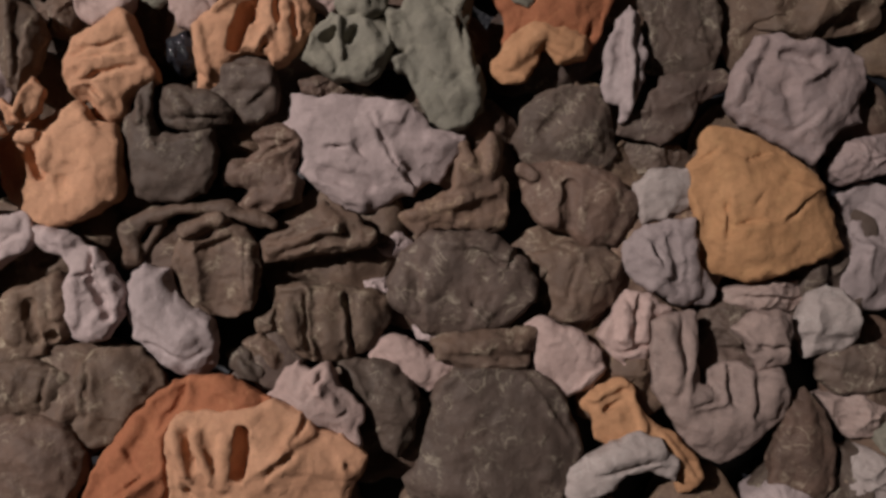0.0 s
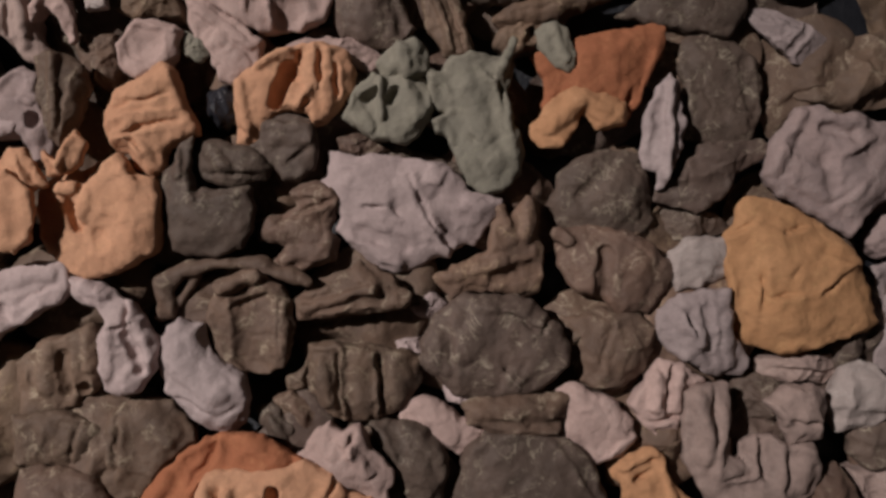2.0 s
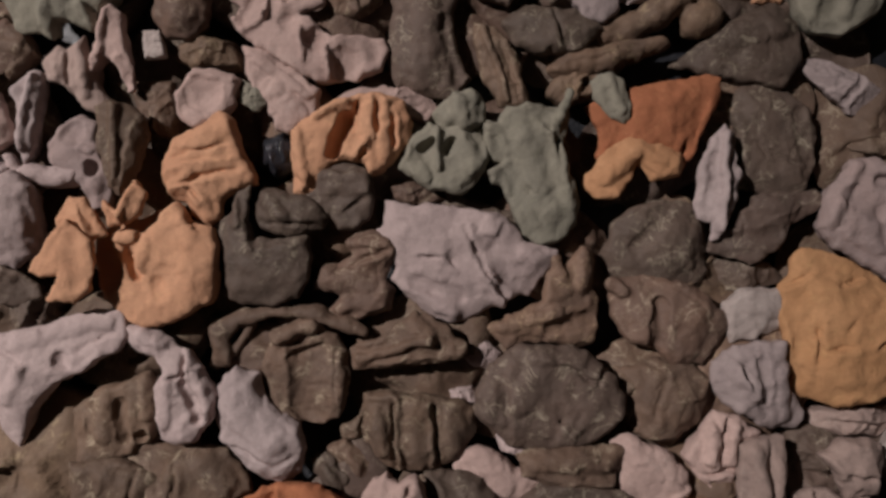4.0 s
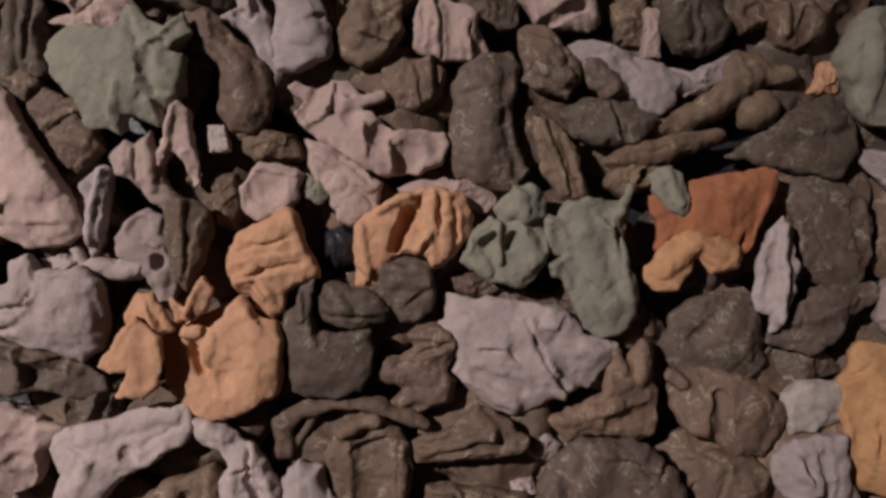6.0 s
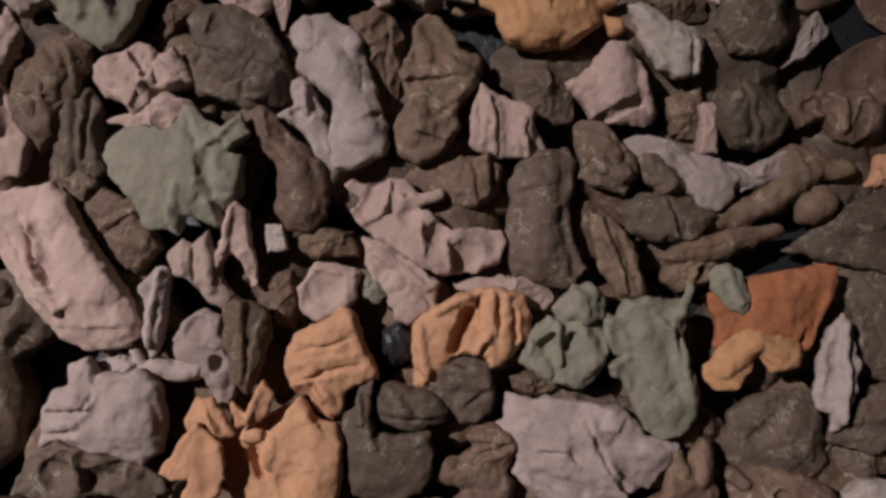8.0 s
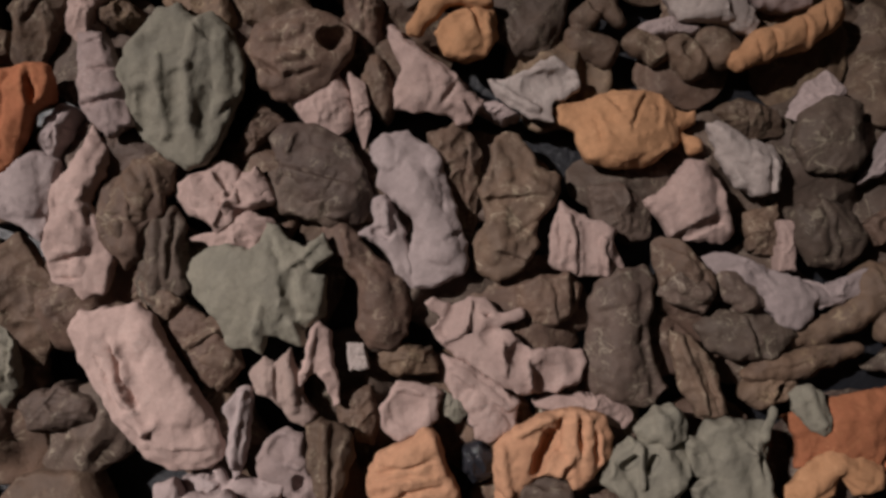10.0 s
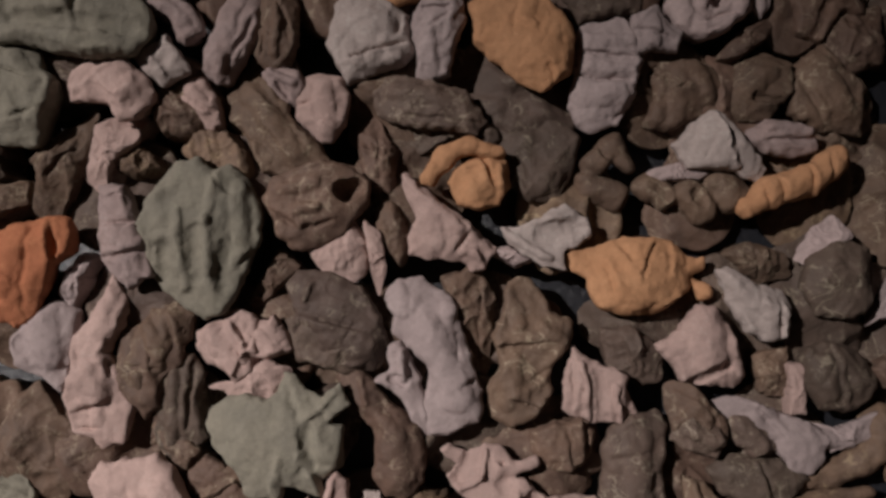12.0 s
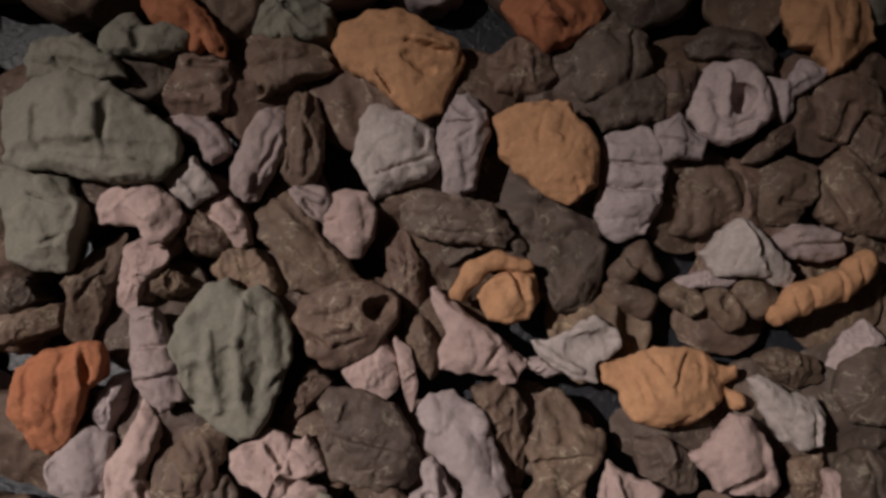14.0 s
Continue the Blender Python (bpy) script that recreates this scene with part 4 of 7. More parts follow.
mould("amber", 0.1352, -0.1258, 0.0630, 22, 2, 907, ((-42.6, 20.8), (-31.3, 34), (-18.2, 39.6), (-6.9, 34), (-3.1, 20.8), (8.2, 7.6), (21.4, 0.1), (34.5, -13.1), (38.3, -26.2), (32.7, -39.4), (23.2, -39.4), (23.2, -20.6), (10.1, -9.3), (-5, -9.3), (-20, -9.3), (-31.3, -1.8), (-33.2, 11.4)), marks=((-35.1, 26.5, -12.5, 35.9, 3.6, 4), (-8.7, 32.1, -1.2, 5.8, 4, 3), (13.8, 0.1, 34.5, -31.9, 3.2, 3),), cuts=((-25.7, 17.8, -14.4, 25.3, 2.8, 2, -1),))
mould("white", 0.1187, -0.1447, 0.0752, 24, 3, 927, ((-37.6, -5.4), (-24.8, 7.5), (-6.4, 16.7), (11.9, 24), (26.6, 16.7), (35.8, 5.7), (33.9, -9), (22.9, -1.7), (0.9, -1.7), (-6.4, -12.7), (-21.1, -20), (-35.8, -20)), marks=((-17.4, 5.7, 22.9, 13, 7.1, 4), (-6.4, -1.7, 19.3, 3.8, 2.4, -3),))
mould("white", 0.1560, 0.0375, 0.0446, 24, 3, 947, ((-20.9, 7.8), (-9.2, 17.6), (16.2, 19.5), (18.9, 0), (17.3, -9.8), (-5.3, -15.6), (-17, -19.5)), marks=((-9.2, 9.8, 14.2, 5.9, 8.2, 2),))
mould("grey", 0.1569, -0.0145, 0.0557, 32, 4, 967, ((-32.3, 18.7), (-17.1, 30.2), (15.4, 35.9), (19.2, 3.4), (34.5, -11.8), (28.8, -25.2), (9.7, -25.2), (-1.8, -21.4), (-24.7, -8), (-31.6, 3.4)), marks=((-14, 14.9, -11.3, 7.3, 2.4, -5), (-1.8, 22.5, 2, -11.8, 4, -3), (13.5, 14.9, 17.3, -15.7, 4.8, 3), (-22.8, 18.7, -5.6, -0.4, 6.4, 3),))
mould("green", -0.3311, 0.2560, 0.0667, 30, 3, 987, ((-61.5, 6), (-57.1, 18), (-47.7, 26.2), (-33.9, 28.7), (-17.9, 25.3), (-10.3, 31.4), (-7.2, 45.4), (0.8, 43.7), (5.2, 35.9), (21.5, 28.6), (34.6, 40.9), (41.3, 25.3), (31.9, 17.1), (24.5, 9), (38.3, 9.5), (38.3, -6.2), (37.8, -17.9), (26.5, -26.2), (20.4, -22.5), (25.2, -37.9), (19.6, -42), (7.4, -34.7), (-2.6, -33.1), (-5.7, -46.9), (-13.8, -43.3), (-29.6, -42), (-36.6, -24.6), (-51.3, -11.4)), marks=((14, 6.7, 16.3, -18.7, 5.1, -5), (-2.6, 35.7, 8.6, 12.4, 3.4, -3), (-5.6, -15.6, -8.1, -39.2, 3.4, 3), (11.8, -9.1, 23.2, -38, 3.4, 4), (31.1, 32.9, 16.2, 16.6, 3, 4), (21.8, 22.7, 28.2, 13.1, 2.5, -3), (-33.1, 14.9, -0.3, -3.7, 21.1, 3), (20.9, 3, 31.5, -10.3, 6.7, 3),))
big = mould("grey", -0.2321, 0.3223, 0.0533, 34, 5, 1007, ((-37.1, 41.1), (-27.1, 49.6), (-10.6, 52.9), (-2.2, 46.2), (10.3, 38.4), (16.6, 30.4), (18.9, 18.3), (27.4, 2.5), (34, -21.3), (39.6, -40.9), (38.5, -50.8), (20.6, -59.3), (0.6, -62.8), (-1.8, -50.3), (-2.2, -34.4), (-0.7, -14.4), (-11.1, -6.8), (-21.6, 5), (-30, 8.8), (-28.3, 21), (-36.9, 33)), marks=((-1.3, 9.6, 20.1, -33.7, 11.6, 4), (-26.8, 41.4, -22.2, 25.2, 5.8, 3), (26, -25.5, 34, -21.3, 2.1, -3),), rolls=((11.4, 28.2, 12.6, 26.2, 6.2, 6.2, 3),), cuts=((-11.9, 25.5, -2.1, 42.1, 3.3, 3.7, 2),))
mould("grey", -0.2491, 0.2913, 0.0513, 30, 3, 1027, ((-17, 31.3), (-6.8, 35.7), (1.8, 23.9), (8.3, 8), (15.1, -15.7), (21.6, -35.2), (13.7, -40.3), (5, -20), (-7.7, -4.6), (-22.3, 5), (-12.3, 13.3)), marks=((-4.5, 27.7, -1.9, 7.7, 3.4, 4), (-10.1, 7.4, -1.8, 5.7, 4.2, -4),), steps=((-10.8, 31.5, 0.3, 3.7, 3, 5.1),), part="limb", thing=big)
mould("brown", -0.2658, 0.2623, 0.0552, 34, 6, 1047, ((-36.8, 37.7), (-25.3, 48.2), (-12.7, 38.5), (-4, 26.8), (12.6, 15.3), (25.4, -0.3), (32.1, -16), (31.1, -36), (19.8, -47.5), (3.8, -46.9), (-4.1, -33.3), (-4.3, -5.4), (-11, 6.4), (-27.4, 13.9)), marks=((-18.7, 38.3, -11.6, 18.4, 2.5, 3), (5.2, 3, 15, -32.6, 10.4, 3), (-3.8, 22.7, 21.6, -4.4, 3.3, -2),))
mould("pink", -0.4140, 0.1846, 0.0751, 34, 4, 1067, ((-55.3, 36.3), (-50.2, 48.1), (-30.5, 51.7), (-8.8, 54.9), (1.9, 44.6), (15, 25.9), (36.6, -3.7), (51.7, -25.7), (57.9, -44.9), (49.6, -55.1), (20.6, -58.1), (0.3, -47.1), (-14.7, -29), (-30.2, -6.9), (-47.6, 13.4)), marks=((-22.5, 24.2, -13.1, 3.5, 2.6, -9), (-13.1, 3.5, -2.1, -13.1, 2.6, -9), (-7.4, -21, 5, -29.9, 3.8, 4), (5, -29.9, 12.5, -24.6, 3, 3), (-32.1, 19.9, -13.9, -13.7, 2.1, -4), (0.7, 32.9, 33.4, -15.2, 12, 4),), steps=((15.6, -41.8, 54.4, -38.7, 3, 12.8),))
mould("pink", -0.1723, 0.2246, 0.0557, 30, 3, 1087, ((-52.3, 26), (-43.8, 29.5), (-31.5, 22.7), (-20, 30.3), (-8.1, 29.6), (0.4, 18), (-3.1, 7.9), (12.8, 4.6), (25.1, -6.8), (40.7, -5.4), (60.2, -3.5), (64.5, -13.2), (61.2, -27), (41.9, -33.7), (18.6, -38.5), (2.5, -29.4), (-13.8, -18.2), (-29.9, -10.9), (-42.3, -1.5), (-46.6, 6.3), (-39.1, 14.5)), marks=((36.4, -24.1, 36.4, -24.1, 10.3, -6), (16.5, -9.1, 16.5, -9.1, 7.9, -6), (-2.9, 2, -2.9, 2, 7.1, -4), (-17.8, 25.2, -20.9, 7.3, 2, 5), (-31.5, 22.7, -38.5, 2.6, 4, -3), (-20.9, 7.3, -38.1, -5.3, 2.8, 4), (23.4, -12.8, 26.2, -32.3, 2.4, 4), (6.1, -3.6, 8.1, -23.2, 2.4, 4), (-8.3, 17.2, -5.9, 16.5, 2, -6),), rolls=((0.5, 14, 16.1, 18.5, 5.5, 4.8, -2),))
mould("pink", -0.1814, 0.1811, 0.0501, 28, 3, 1107, ((-27.6, 31), (-13.5, 27.6), (11.1, 14.6), (27.5, 1.3), (26.4, -18.5), (9, -29.1), (-3, -25.7), (-7.8, -8), (-22.5, 7.3)), marks=((-21.2, 23.3, 19.8, -2.9, 4, 3), (-4.2, 0.1, 12.6, -19.1, 8, 3),))
mould("slate", -0.0783, 0.2317, 0.0485, 34, 6, 1127, ((-21.5, 36.8), (-8, 47.4), (11.7, 50.1), (20, 42.3), (18.5, 26.2), (15.2, 10.1), (18, -13.7), (28.7, -37.1), (21.2, -49.2), (-0.4, -50.1), (-20.4, -43), (-28.8, -31.4), (-27.7, -7.5), (-26.9, 20.6)), marks=((-3.8, 41.5, -2.8, -38.3, 10, 3), (9.5, 1.9, 20.8, -37.4, 4.8, -3), (-18.8, 16.9, 0.9, 21.6, 2.4, -2),))
mould("brown", -0.0285, 0.2050, 0.0475, 26, 3, 1147, ((-20.6, 33.6), (-4.6, 26.2), (9.7, 10.8), (18.3, -12.6), (22.7, -28.3), (1.2, -29.2), (-11.2, -9.9), (-15.8, 9.8)), marks=((-12.4, 25.9, 5, -25, 2.8, 4), (-0.2, 14.4, 12.7, -20.8, 2.8, -3),))
mould("pink", -0.1091, 0.2959, 0.0496, 28, 2, 1167, ((-25.9, 3.4), (-18.9, 27.9), (-8.6, 20.1), (5.5, 16.5), (19.7, 10.9), (16, 2.8), (30.7, -18.8), (11.1, -23.5), (-4.8, -24.1), (-25.1, -14.8)), marks=((-12.5, 17.9, -8.9, -22.2, 2.5, 4), (-1.5, 12.3, 3, -21.8, 4.1, -2), (10.1, 2.6, 15, -23.4, 2.5, 4), (-19.4, 19.7, -20.4, -12.6, 2.5, -3),), steps=((16, 2.8, 13, -23.5, 3, 8.2),), cuts=((-13, 0.2, -13, 0.2, 1.6, 1.6, -2),))
mould("pink", -0.0310, 0.3256, 0.0441, 34, 6, 1187, ((-36.8, 4.5), (-18.6, 15.2), (-6.4, 33.8), (5.6, 32.1), (17.5, 18.3), (25.1, -3.6), (32.9, -17.3), (20.9, -25.6), (1, -24.3), (-18.9, -21), (-22.8, -11.1)), marks=((-2.4, 27.8, 1.2, -8.3, 11.6, 4), (-10.9, -22.7, 15.1, -9.9, 4.5, -6), (17.3, 8.2, 27, -15.5, 3.6, 2),))
mould("amber", -0.0765, 0.3808, 0.0542, 34, 5, 1207, ((-62.3, 12.6), (-52.2, 19), (-36.1, 19.4), (-24, 25.8), (-3.8, 27.1), (20.2, 26.9), (28.1, 16.9), (44, 13.3), (45.9, 5.3), (35.9, -1), (47.7, -6.7), (47.7, -14.7), (39.7, -14.9), (33.9, -7.1), (19.9, -19.5), (4, -29.9), (-15.9, -30.5), (-35.9, -25.1), (-40, -13.1), (-44, -3.1), (-56.1, 0.6)), marks=((-31.2, 5.3, -23.9, -12.7, 2.6, -3), (-19.9, 21.8, -11.9, 7.8, 2.6, -2.5), (4.2, 20.4, -3.9, -2.1, 2.1, -3), (17, 18.7, 14.1, 4.5, 2.6, -2), (-58.2, 10.7, -56.2, 8.7, 2.6, -3), (-15.9, -12.5, 16, -7.6, 14.9, 4), (-11.9, 3.8, 24.1, 10.8, 5.1, 2),), rolls=((41.8, -10.9, 42.9, -11.6, 6, 6, -3),))
mould("white", -0.1458, 0.4055, 0.0509, 16, 1, 1227, ((-39.9, 5.4), (-23.4, 7.9), (-7, 14.5), (9.3, 25.2), (25.7, 15.2), (29.8, 3), (17.7, -5.6), (7.5, -9.9), (9.7, -24.2), (-6.7, -20.5), (-23.2, -10.7)), marks=((-6.9, 2.1, 17.6, 8.9, 7.5, -4), (-35.7, 3.5, -2.6, -16.3, 3.4, 4), (-2.9, 14.6, 25.7, 13.2, 3.4, 2),))
big = mould("amber", -0.2005, 0.4477, 0.0590, 30, 5, 1247, ((-9.1, 11.7), (1.1, 20.3), (9.2, 22.5), (19.7, 12.3), (22, -4.2), (14, -18.8), (-0.2, -24.1), (-14.6, -19.4), (-23.1, -5.2), (-19.2, 5.3)), marks=((1.1, 16.1, 7.6, -0.4, 2.1, -5), (-11.1, 12.5, 7.2, 19.6, 2.1, -5), (-0.4, -8.8, -0.4, -8.8, 10.3, 3), (15.6, 8.1, 16, -12.6, 3.3, 2),))
mould("amber", -0.2156, 0.4629, 0.0600, 28, 2, 1267, rolls=((-22.5, -16.7, -10.5, -1.9, 6.2, 8.3, 1), (-10.5, -1.9, 7.9, 8.1, 8.3, 7, 2), (7.9, 8.1, 27.7, 4.3, 6.6, 5.4, 1),), part="coil", thing=big)
mould("pink", -0.2289, 0.4101, 0.0553, 28, 4, 1287, ((-32.5, 42.6), (-24.1, 40.7), (-7, 24.3), (9.8, 12.2), (26.5, 0.2), (43.1, -11.7), (35.3, -28.3), (23.1, -32.7), (16.8, -22.6), (-5.8, -23.2), (-22.3, -21.6), (-24, -5.1), (-16.9, 7.4), (-23.5, 19.8)), marks=((26.5, 0.2, 39.9, -11.8, 3.3, -4), (31, -18.2, 33.1, -22.2, 2.5, -5), (18.7, -16.4, 31, -20.2, 3.3, 3), (-10.6, 3.4, -6.1, -13, 10.3, 4), (-28.2, 38.5, 14.2, -0.1, 4.1, 3), (20.5, -4.1, 14.5, -12.4, 2.5, -3),))
mould("green", -0.4042, 0.3994, 0.0719, 34, 5, 1307, ((-39.4, 20.5), (-32.1, 37.2), (-18.4, 51.9), (-4, 56.3), (9.1, 46.2), (21.3, 50.6), (34.3, 38.5), (43.6, 18.3), (44.5, -2), (37.4, -22.3), (30.2, -42.5), (20.9, -58.7), (6.8, -63), (-5.7, -57.4), (-27.3, -40.1), (-38.7, -24.3), (-37.6, -8), (-46.7, 4)), marks=((-21.6, -11.7, -23.5, -36, 5.5, -3.5), (-14, 12.9, -6, -39.5, 3.8, 4), (-0, 1, 4.2, -31.2, 5.5, -3.5), (13.4, 42.2, 6.9, 9.3, 4.3, 3), (6.9, 9.3, 12.2, -27, 4.3, 3), (21.1, -8.6, 19.7, -36.8, 4.7, -3), (28.6, 30.2, 33.7, -14.3, 5.1, 3), (-35.9, -1.9, -15.3, 0.6, 1.7, -2.5), (7, 46.2, 22.4, 30.1, 2.6, -3), (-31.6, 28.9, -25.9, 4.5, 6.8, 2), (31.2, -22.4, 37.1, -16.3, 2.1, -3),))
mould("red", -0.5246, 0.3730, 0.0800, 30, 4, 1327, ((-37.7, 15.2), (-17.9, 27.8), (2.6, 32.3), (18.9, 36.8), (27.4, 34.9), (29.3, 8.8), (17.6, 0.5), (14.7, -15.6), (7.7, -31.7), (-7.5, -47.9), (-20.3, -42.4), (-34.9, -17)), marks=((16.4, 26.6, 22.5, 0.6, 2.8, -6), (-9.2, 23.9, -14.2, -16.4, 8.3, 3), (1.2, 24.2, -0.5, -31.9, 2.8, -2), (-25.2, 15.5, -17.7, -24.5, 3.7, -3),))
mould("mauve", -0.4590, 0.3956, 0.0720, 30, 4, 1347, ((-21.1, 36), (-2.2, 36.4), (7.6, 16), (17.2, -4.2), (22.8, -28.3), (6.8, -36.8), (-12.9, -21.2), (-18.8, 3.1)), marks=((-10.7, 7.4, 12.1, 10.8, 2.2, -5), (-11.2, -15, 21.7, -10.1, 2.2, -5), (-9.7, 23.8, 3.1, 20, 7.1, 3), (-3.9, -0.6, 12.9, -2.2, 6.2, 3), (-12.1, 27.9, -3.8, 30.1, 2.6, -4),))
mould("pink", -0.4712, 0.3080, 0.0697, 34, 5, 1367, ((-4.6, 46.1), (-1.8, 66.4), (7.3, 54.5), (14.4, 42.6), (13.6, 22.5), (2.6, 2.2), (18.1, -13.1), (23.7, -36.5), (21.2, -60), (1.4, -68.5), (-20.2, -53.8), (-26.1, -30.4), (-19.6, -6.5), (-21, 13.4), (-9.4, 25.8)), marks=((-13.9, -38.6, -0.1, -35.8, 2.2, -5), (-15, -52, -3.1, -51.6, 2.2, -4), (5.9, -3.6, 10.8, -15.4, 2.2, -4), (3.4, 50.4, 1.5, 18.1, 6.3, 3), (-10.7, -14.1, -1.6, -25.6, 11.2, 4), (-0.4, -43.3, -0.3, -45.2, 5.4, 3), (-18.9, 13.5, -13.4, -6.3, 2.7, -2),))
mould("grey", -0.5095, 0.3160, 0.0700, 30, 4, 1387, ((-30.2, -0.1), (-9.3, 26.7), (3, 31.1), (18, 25.5), (19.5, 5.5), (14.7, -14.6), (12.1, -34.5), (-5.4, -23.2), (-22.6, -15.8)), marks=((-4.6, 20.8, 1.7, -7, 10.2, 3), (-19.8, 0.3, 7, -22.8, 5.5, -2),))
mould("pink", -0.3711, 0.3206, 0.0590, 30, 4, 1407, ((-34.5, 6.5), (-22.5, 15), (-6.3, 24.4), (6.3, 22), (13, 12), (23.1, 18.4), (34, 4.6), (30.3, -3.6), (13.9, -6.1), (10.6, -24.2), (-3.6, -28.7), (-8.2, -18.8), (-25, -15.4), (-31.8, -5.5)), marks=((-3.7, 13.5, 3.9, 3.7, 2.1, -5), (3.3, -0.4, 6.3, -20.4, 2.6, 3), (-22, 6.9, -13.1, -4.9, 7.7, 3), (19.2, 12.2, 23.9, 0.3, 5.1, 3), (13.2, 8, 15.9, -4, 2.6, -4),), steps=((11.5, -0.1, -8.1, -20.8, 4, 8.6),))
mould("white", -0.2858, 0.5553, 0.0616, 34, 5, 1427, ((-29.7, 21.4), (-21.6, 34.6), (-11.1, 36.9), (8.4, 26.1), (27.8, 15.4), (28.2, 0.3), (32.7, -10.4), (26.7, -21.2), (5.9, -27.9), (-14.7, -38.8), (-21.5, -26.1), (-31.9, -9)), marks=((-12, -19.9, 5.5, -12.9, 2.6, -7), (5.5, -12.9, 25.5, -7.5, 2.6, -7), (-16.9, 21.5, 4.9, 4.4, 13, 3), (21.6, 8.9, 19.8, 0.2, 3.5, -4), (-6.7, -25.9, 22.5, -19.1, 4.3, 3),))
mould("grey", -0.2360, 0.5566, 0.0640, 34, 5, 1447, ((-15.7, 19.7), (-3.7, 41.5), (4.7, 42.4), (17.6, 26.5), (20, 11.4), (14.2, -10), (10.6, -31.3), (-1.7, -37.8), (-14.2, -35.9), (-12.6, -18.9), (-19.2, -6.1)), marks=((-8.1, 16.8, 10.3, 16.9, 2.1, -4), (-3.5, 32.8, 5.1, 24.2, 4.3, -4), (-8.9, -1.7, -2, -27.2, 6, 3), (-6.8, 0.4, 9.6, 11.3, 2.6, -3), (13.7, 15.7, 7.9, -5.8, 3.4, 2),))
mould("amber", -0.1690, 0.5555, 0.0680, 30, 4, 1467, ((-43.1, 23.9), (-28.8, 30.4), (-4.1, 34.8), (12.3, 32.8), (20.6, 20.1), (33, 7.5), (33.9, -13.5), (31.2, -30.2), (13.1, -42.9), (-3.1, -36.9), (-27.9, -18.4), (-38.4, -5.9)), marks=((-28.5, 15.5, -3.9, 19.9, 10.6, 2), (-19.9, -9.9, 16.9, -17.9, 12.8, 2), (17, -26.2, 21.2, -38.7, 2.6, -3), (-3.7, 7.2, 4.5, 3, 3.4, 2),))
mould("grey", -0.1101, 0.5297, 0.0520, 36, 6, 1487, ((-19.3, 34.7), (-6.8, 41.3), (14.1, 43.7), (24.5, 30.8), (26.5, 9.3), (22.4, -16.4), (10, -35.6), (-6.4, -42.2), (-18.8, -38.2), (-25.1, -25.6), (-21.1, 0.1)), marks=((-19.2, 16.5, 18.2, 12.6, 2.2, -4), (-21.1, -3.3, 22.4, -5.7, 2.6, -5), (-14.8, -16.9, 10, -16.5, 7.9, 4), (-15.1, 26, 18.2, 24.2, 5.3, 3), (-10.8, 4.5, 18.2, 2.8, 4.4, 3), (10, -33.5, 20.3, -22.8, 2.6, -4),))
mould("white", -0.0226, 0.4774, 0.0510, 30, 2, 1507, ((-34.3, 0.8), (-19.9, 15.7), (-7.6, 26.5), (0.5, 26.6), (16.4, 3.8), (34.2, -14.6), (30, -27.1), (4.1, -15.2), (-24.2, -15.7)), marks=((-3.6, 22.3, 10.1, -15.1, 2.2, 2),), steps=((8.1, -15.1, -3.5, 24.4, 5, 26.8),))
mould("amber", 0.0297, 0.4506, 0.0504, 26, 1, 1527, marks=((-9.9, 2.1, -4.3, -14.2, 2.3, -4), (8.3, 12.8, 15, -7.6, 2.3, -4), (24.4, 19.3, 26, 2.9, 2.3, -3), (-20, -2.2, -16.3, -16.5, 2.3, -3),), rolls=((-33.1, -19.8, -12.1, -4.1, 8.7, 11.5, 0), (-12.1, -4.1, 12.1, 4.6, 11.5, 12.9, 1), (12.1, 4.6, 33.1, 18.7, 12.9, 10.1, 1),))
mould("green", -0.5049, 0.5636, 0.0940, 40, 6, 1547, ((-78.3, 28.4), (-45.6, 41.3), (-20.6, 45.7), (9.7, 33.1), (40.2, 12.3), (61.8, -2.1), (63, -20.7), (47.7, -37.3), (15, -39.8), (-22.9, -32), (-73.5, -26.3)), marks=((10.6, 20.4, 10.7, -8.8, 3.3, -4), (0.8, 12, -0, -4.7, 6.5, 4), (-43.1, 11.7, -39, -13.4, 4.6, -4), (-57.5, -16.9, 46.3, -16.8, 6.5, -4), (-22.8, 20.2, -12.5, -4.8, 9.3, 3), (-31.7, -25.8, 39.1, -31.3, 7.4, 3),))
mould("green", -0.5424, 0.5008, 0.0811, 36, 5, 1567, ((-40.6, 36.4), (-15.2, 40.9), (11.2, 30.6), (16.6, 15.9), (27.9, 7.6), (21.4, -17.6), (16.7, -38.4), (-4, -42.9), (-34.7, -31)), marks=((-8.8, 15.5, 6.6, 9.4, 2.4, -4), (-1, 24.1, 13.4, 3.2, 6.6, 3), (2.7, -22, 15, -17.7, 2.8, -4), (-15.9, -1.4, -1.5, -22.1, 9.5, 3),))
mould("pink", -0.4777, 0.5034, 0.0763, 28, 4, 1587, ((-32.9, 2.1), (-25.2, 12.8), (-9, 23.6), (12.2, 23.9), (30.1, 9.3), (35.2, -5.3), (25.5, -18), (11.1, -22.4), (1.8, -10), (-19.5, -7), (-30, -8.4)), marks=((4.3, 15.3, 13.9, -1.4, 11.4, 3),), steps=((-7.6, 4.6, 14.5, -9.8, 2, 9.1),))
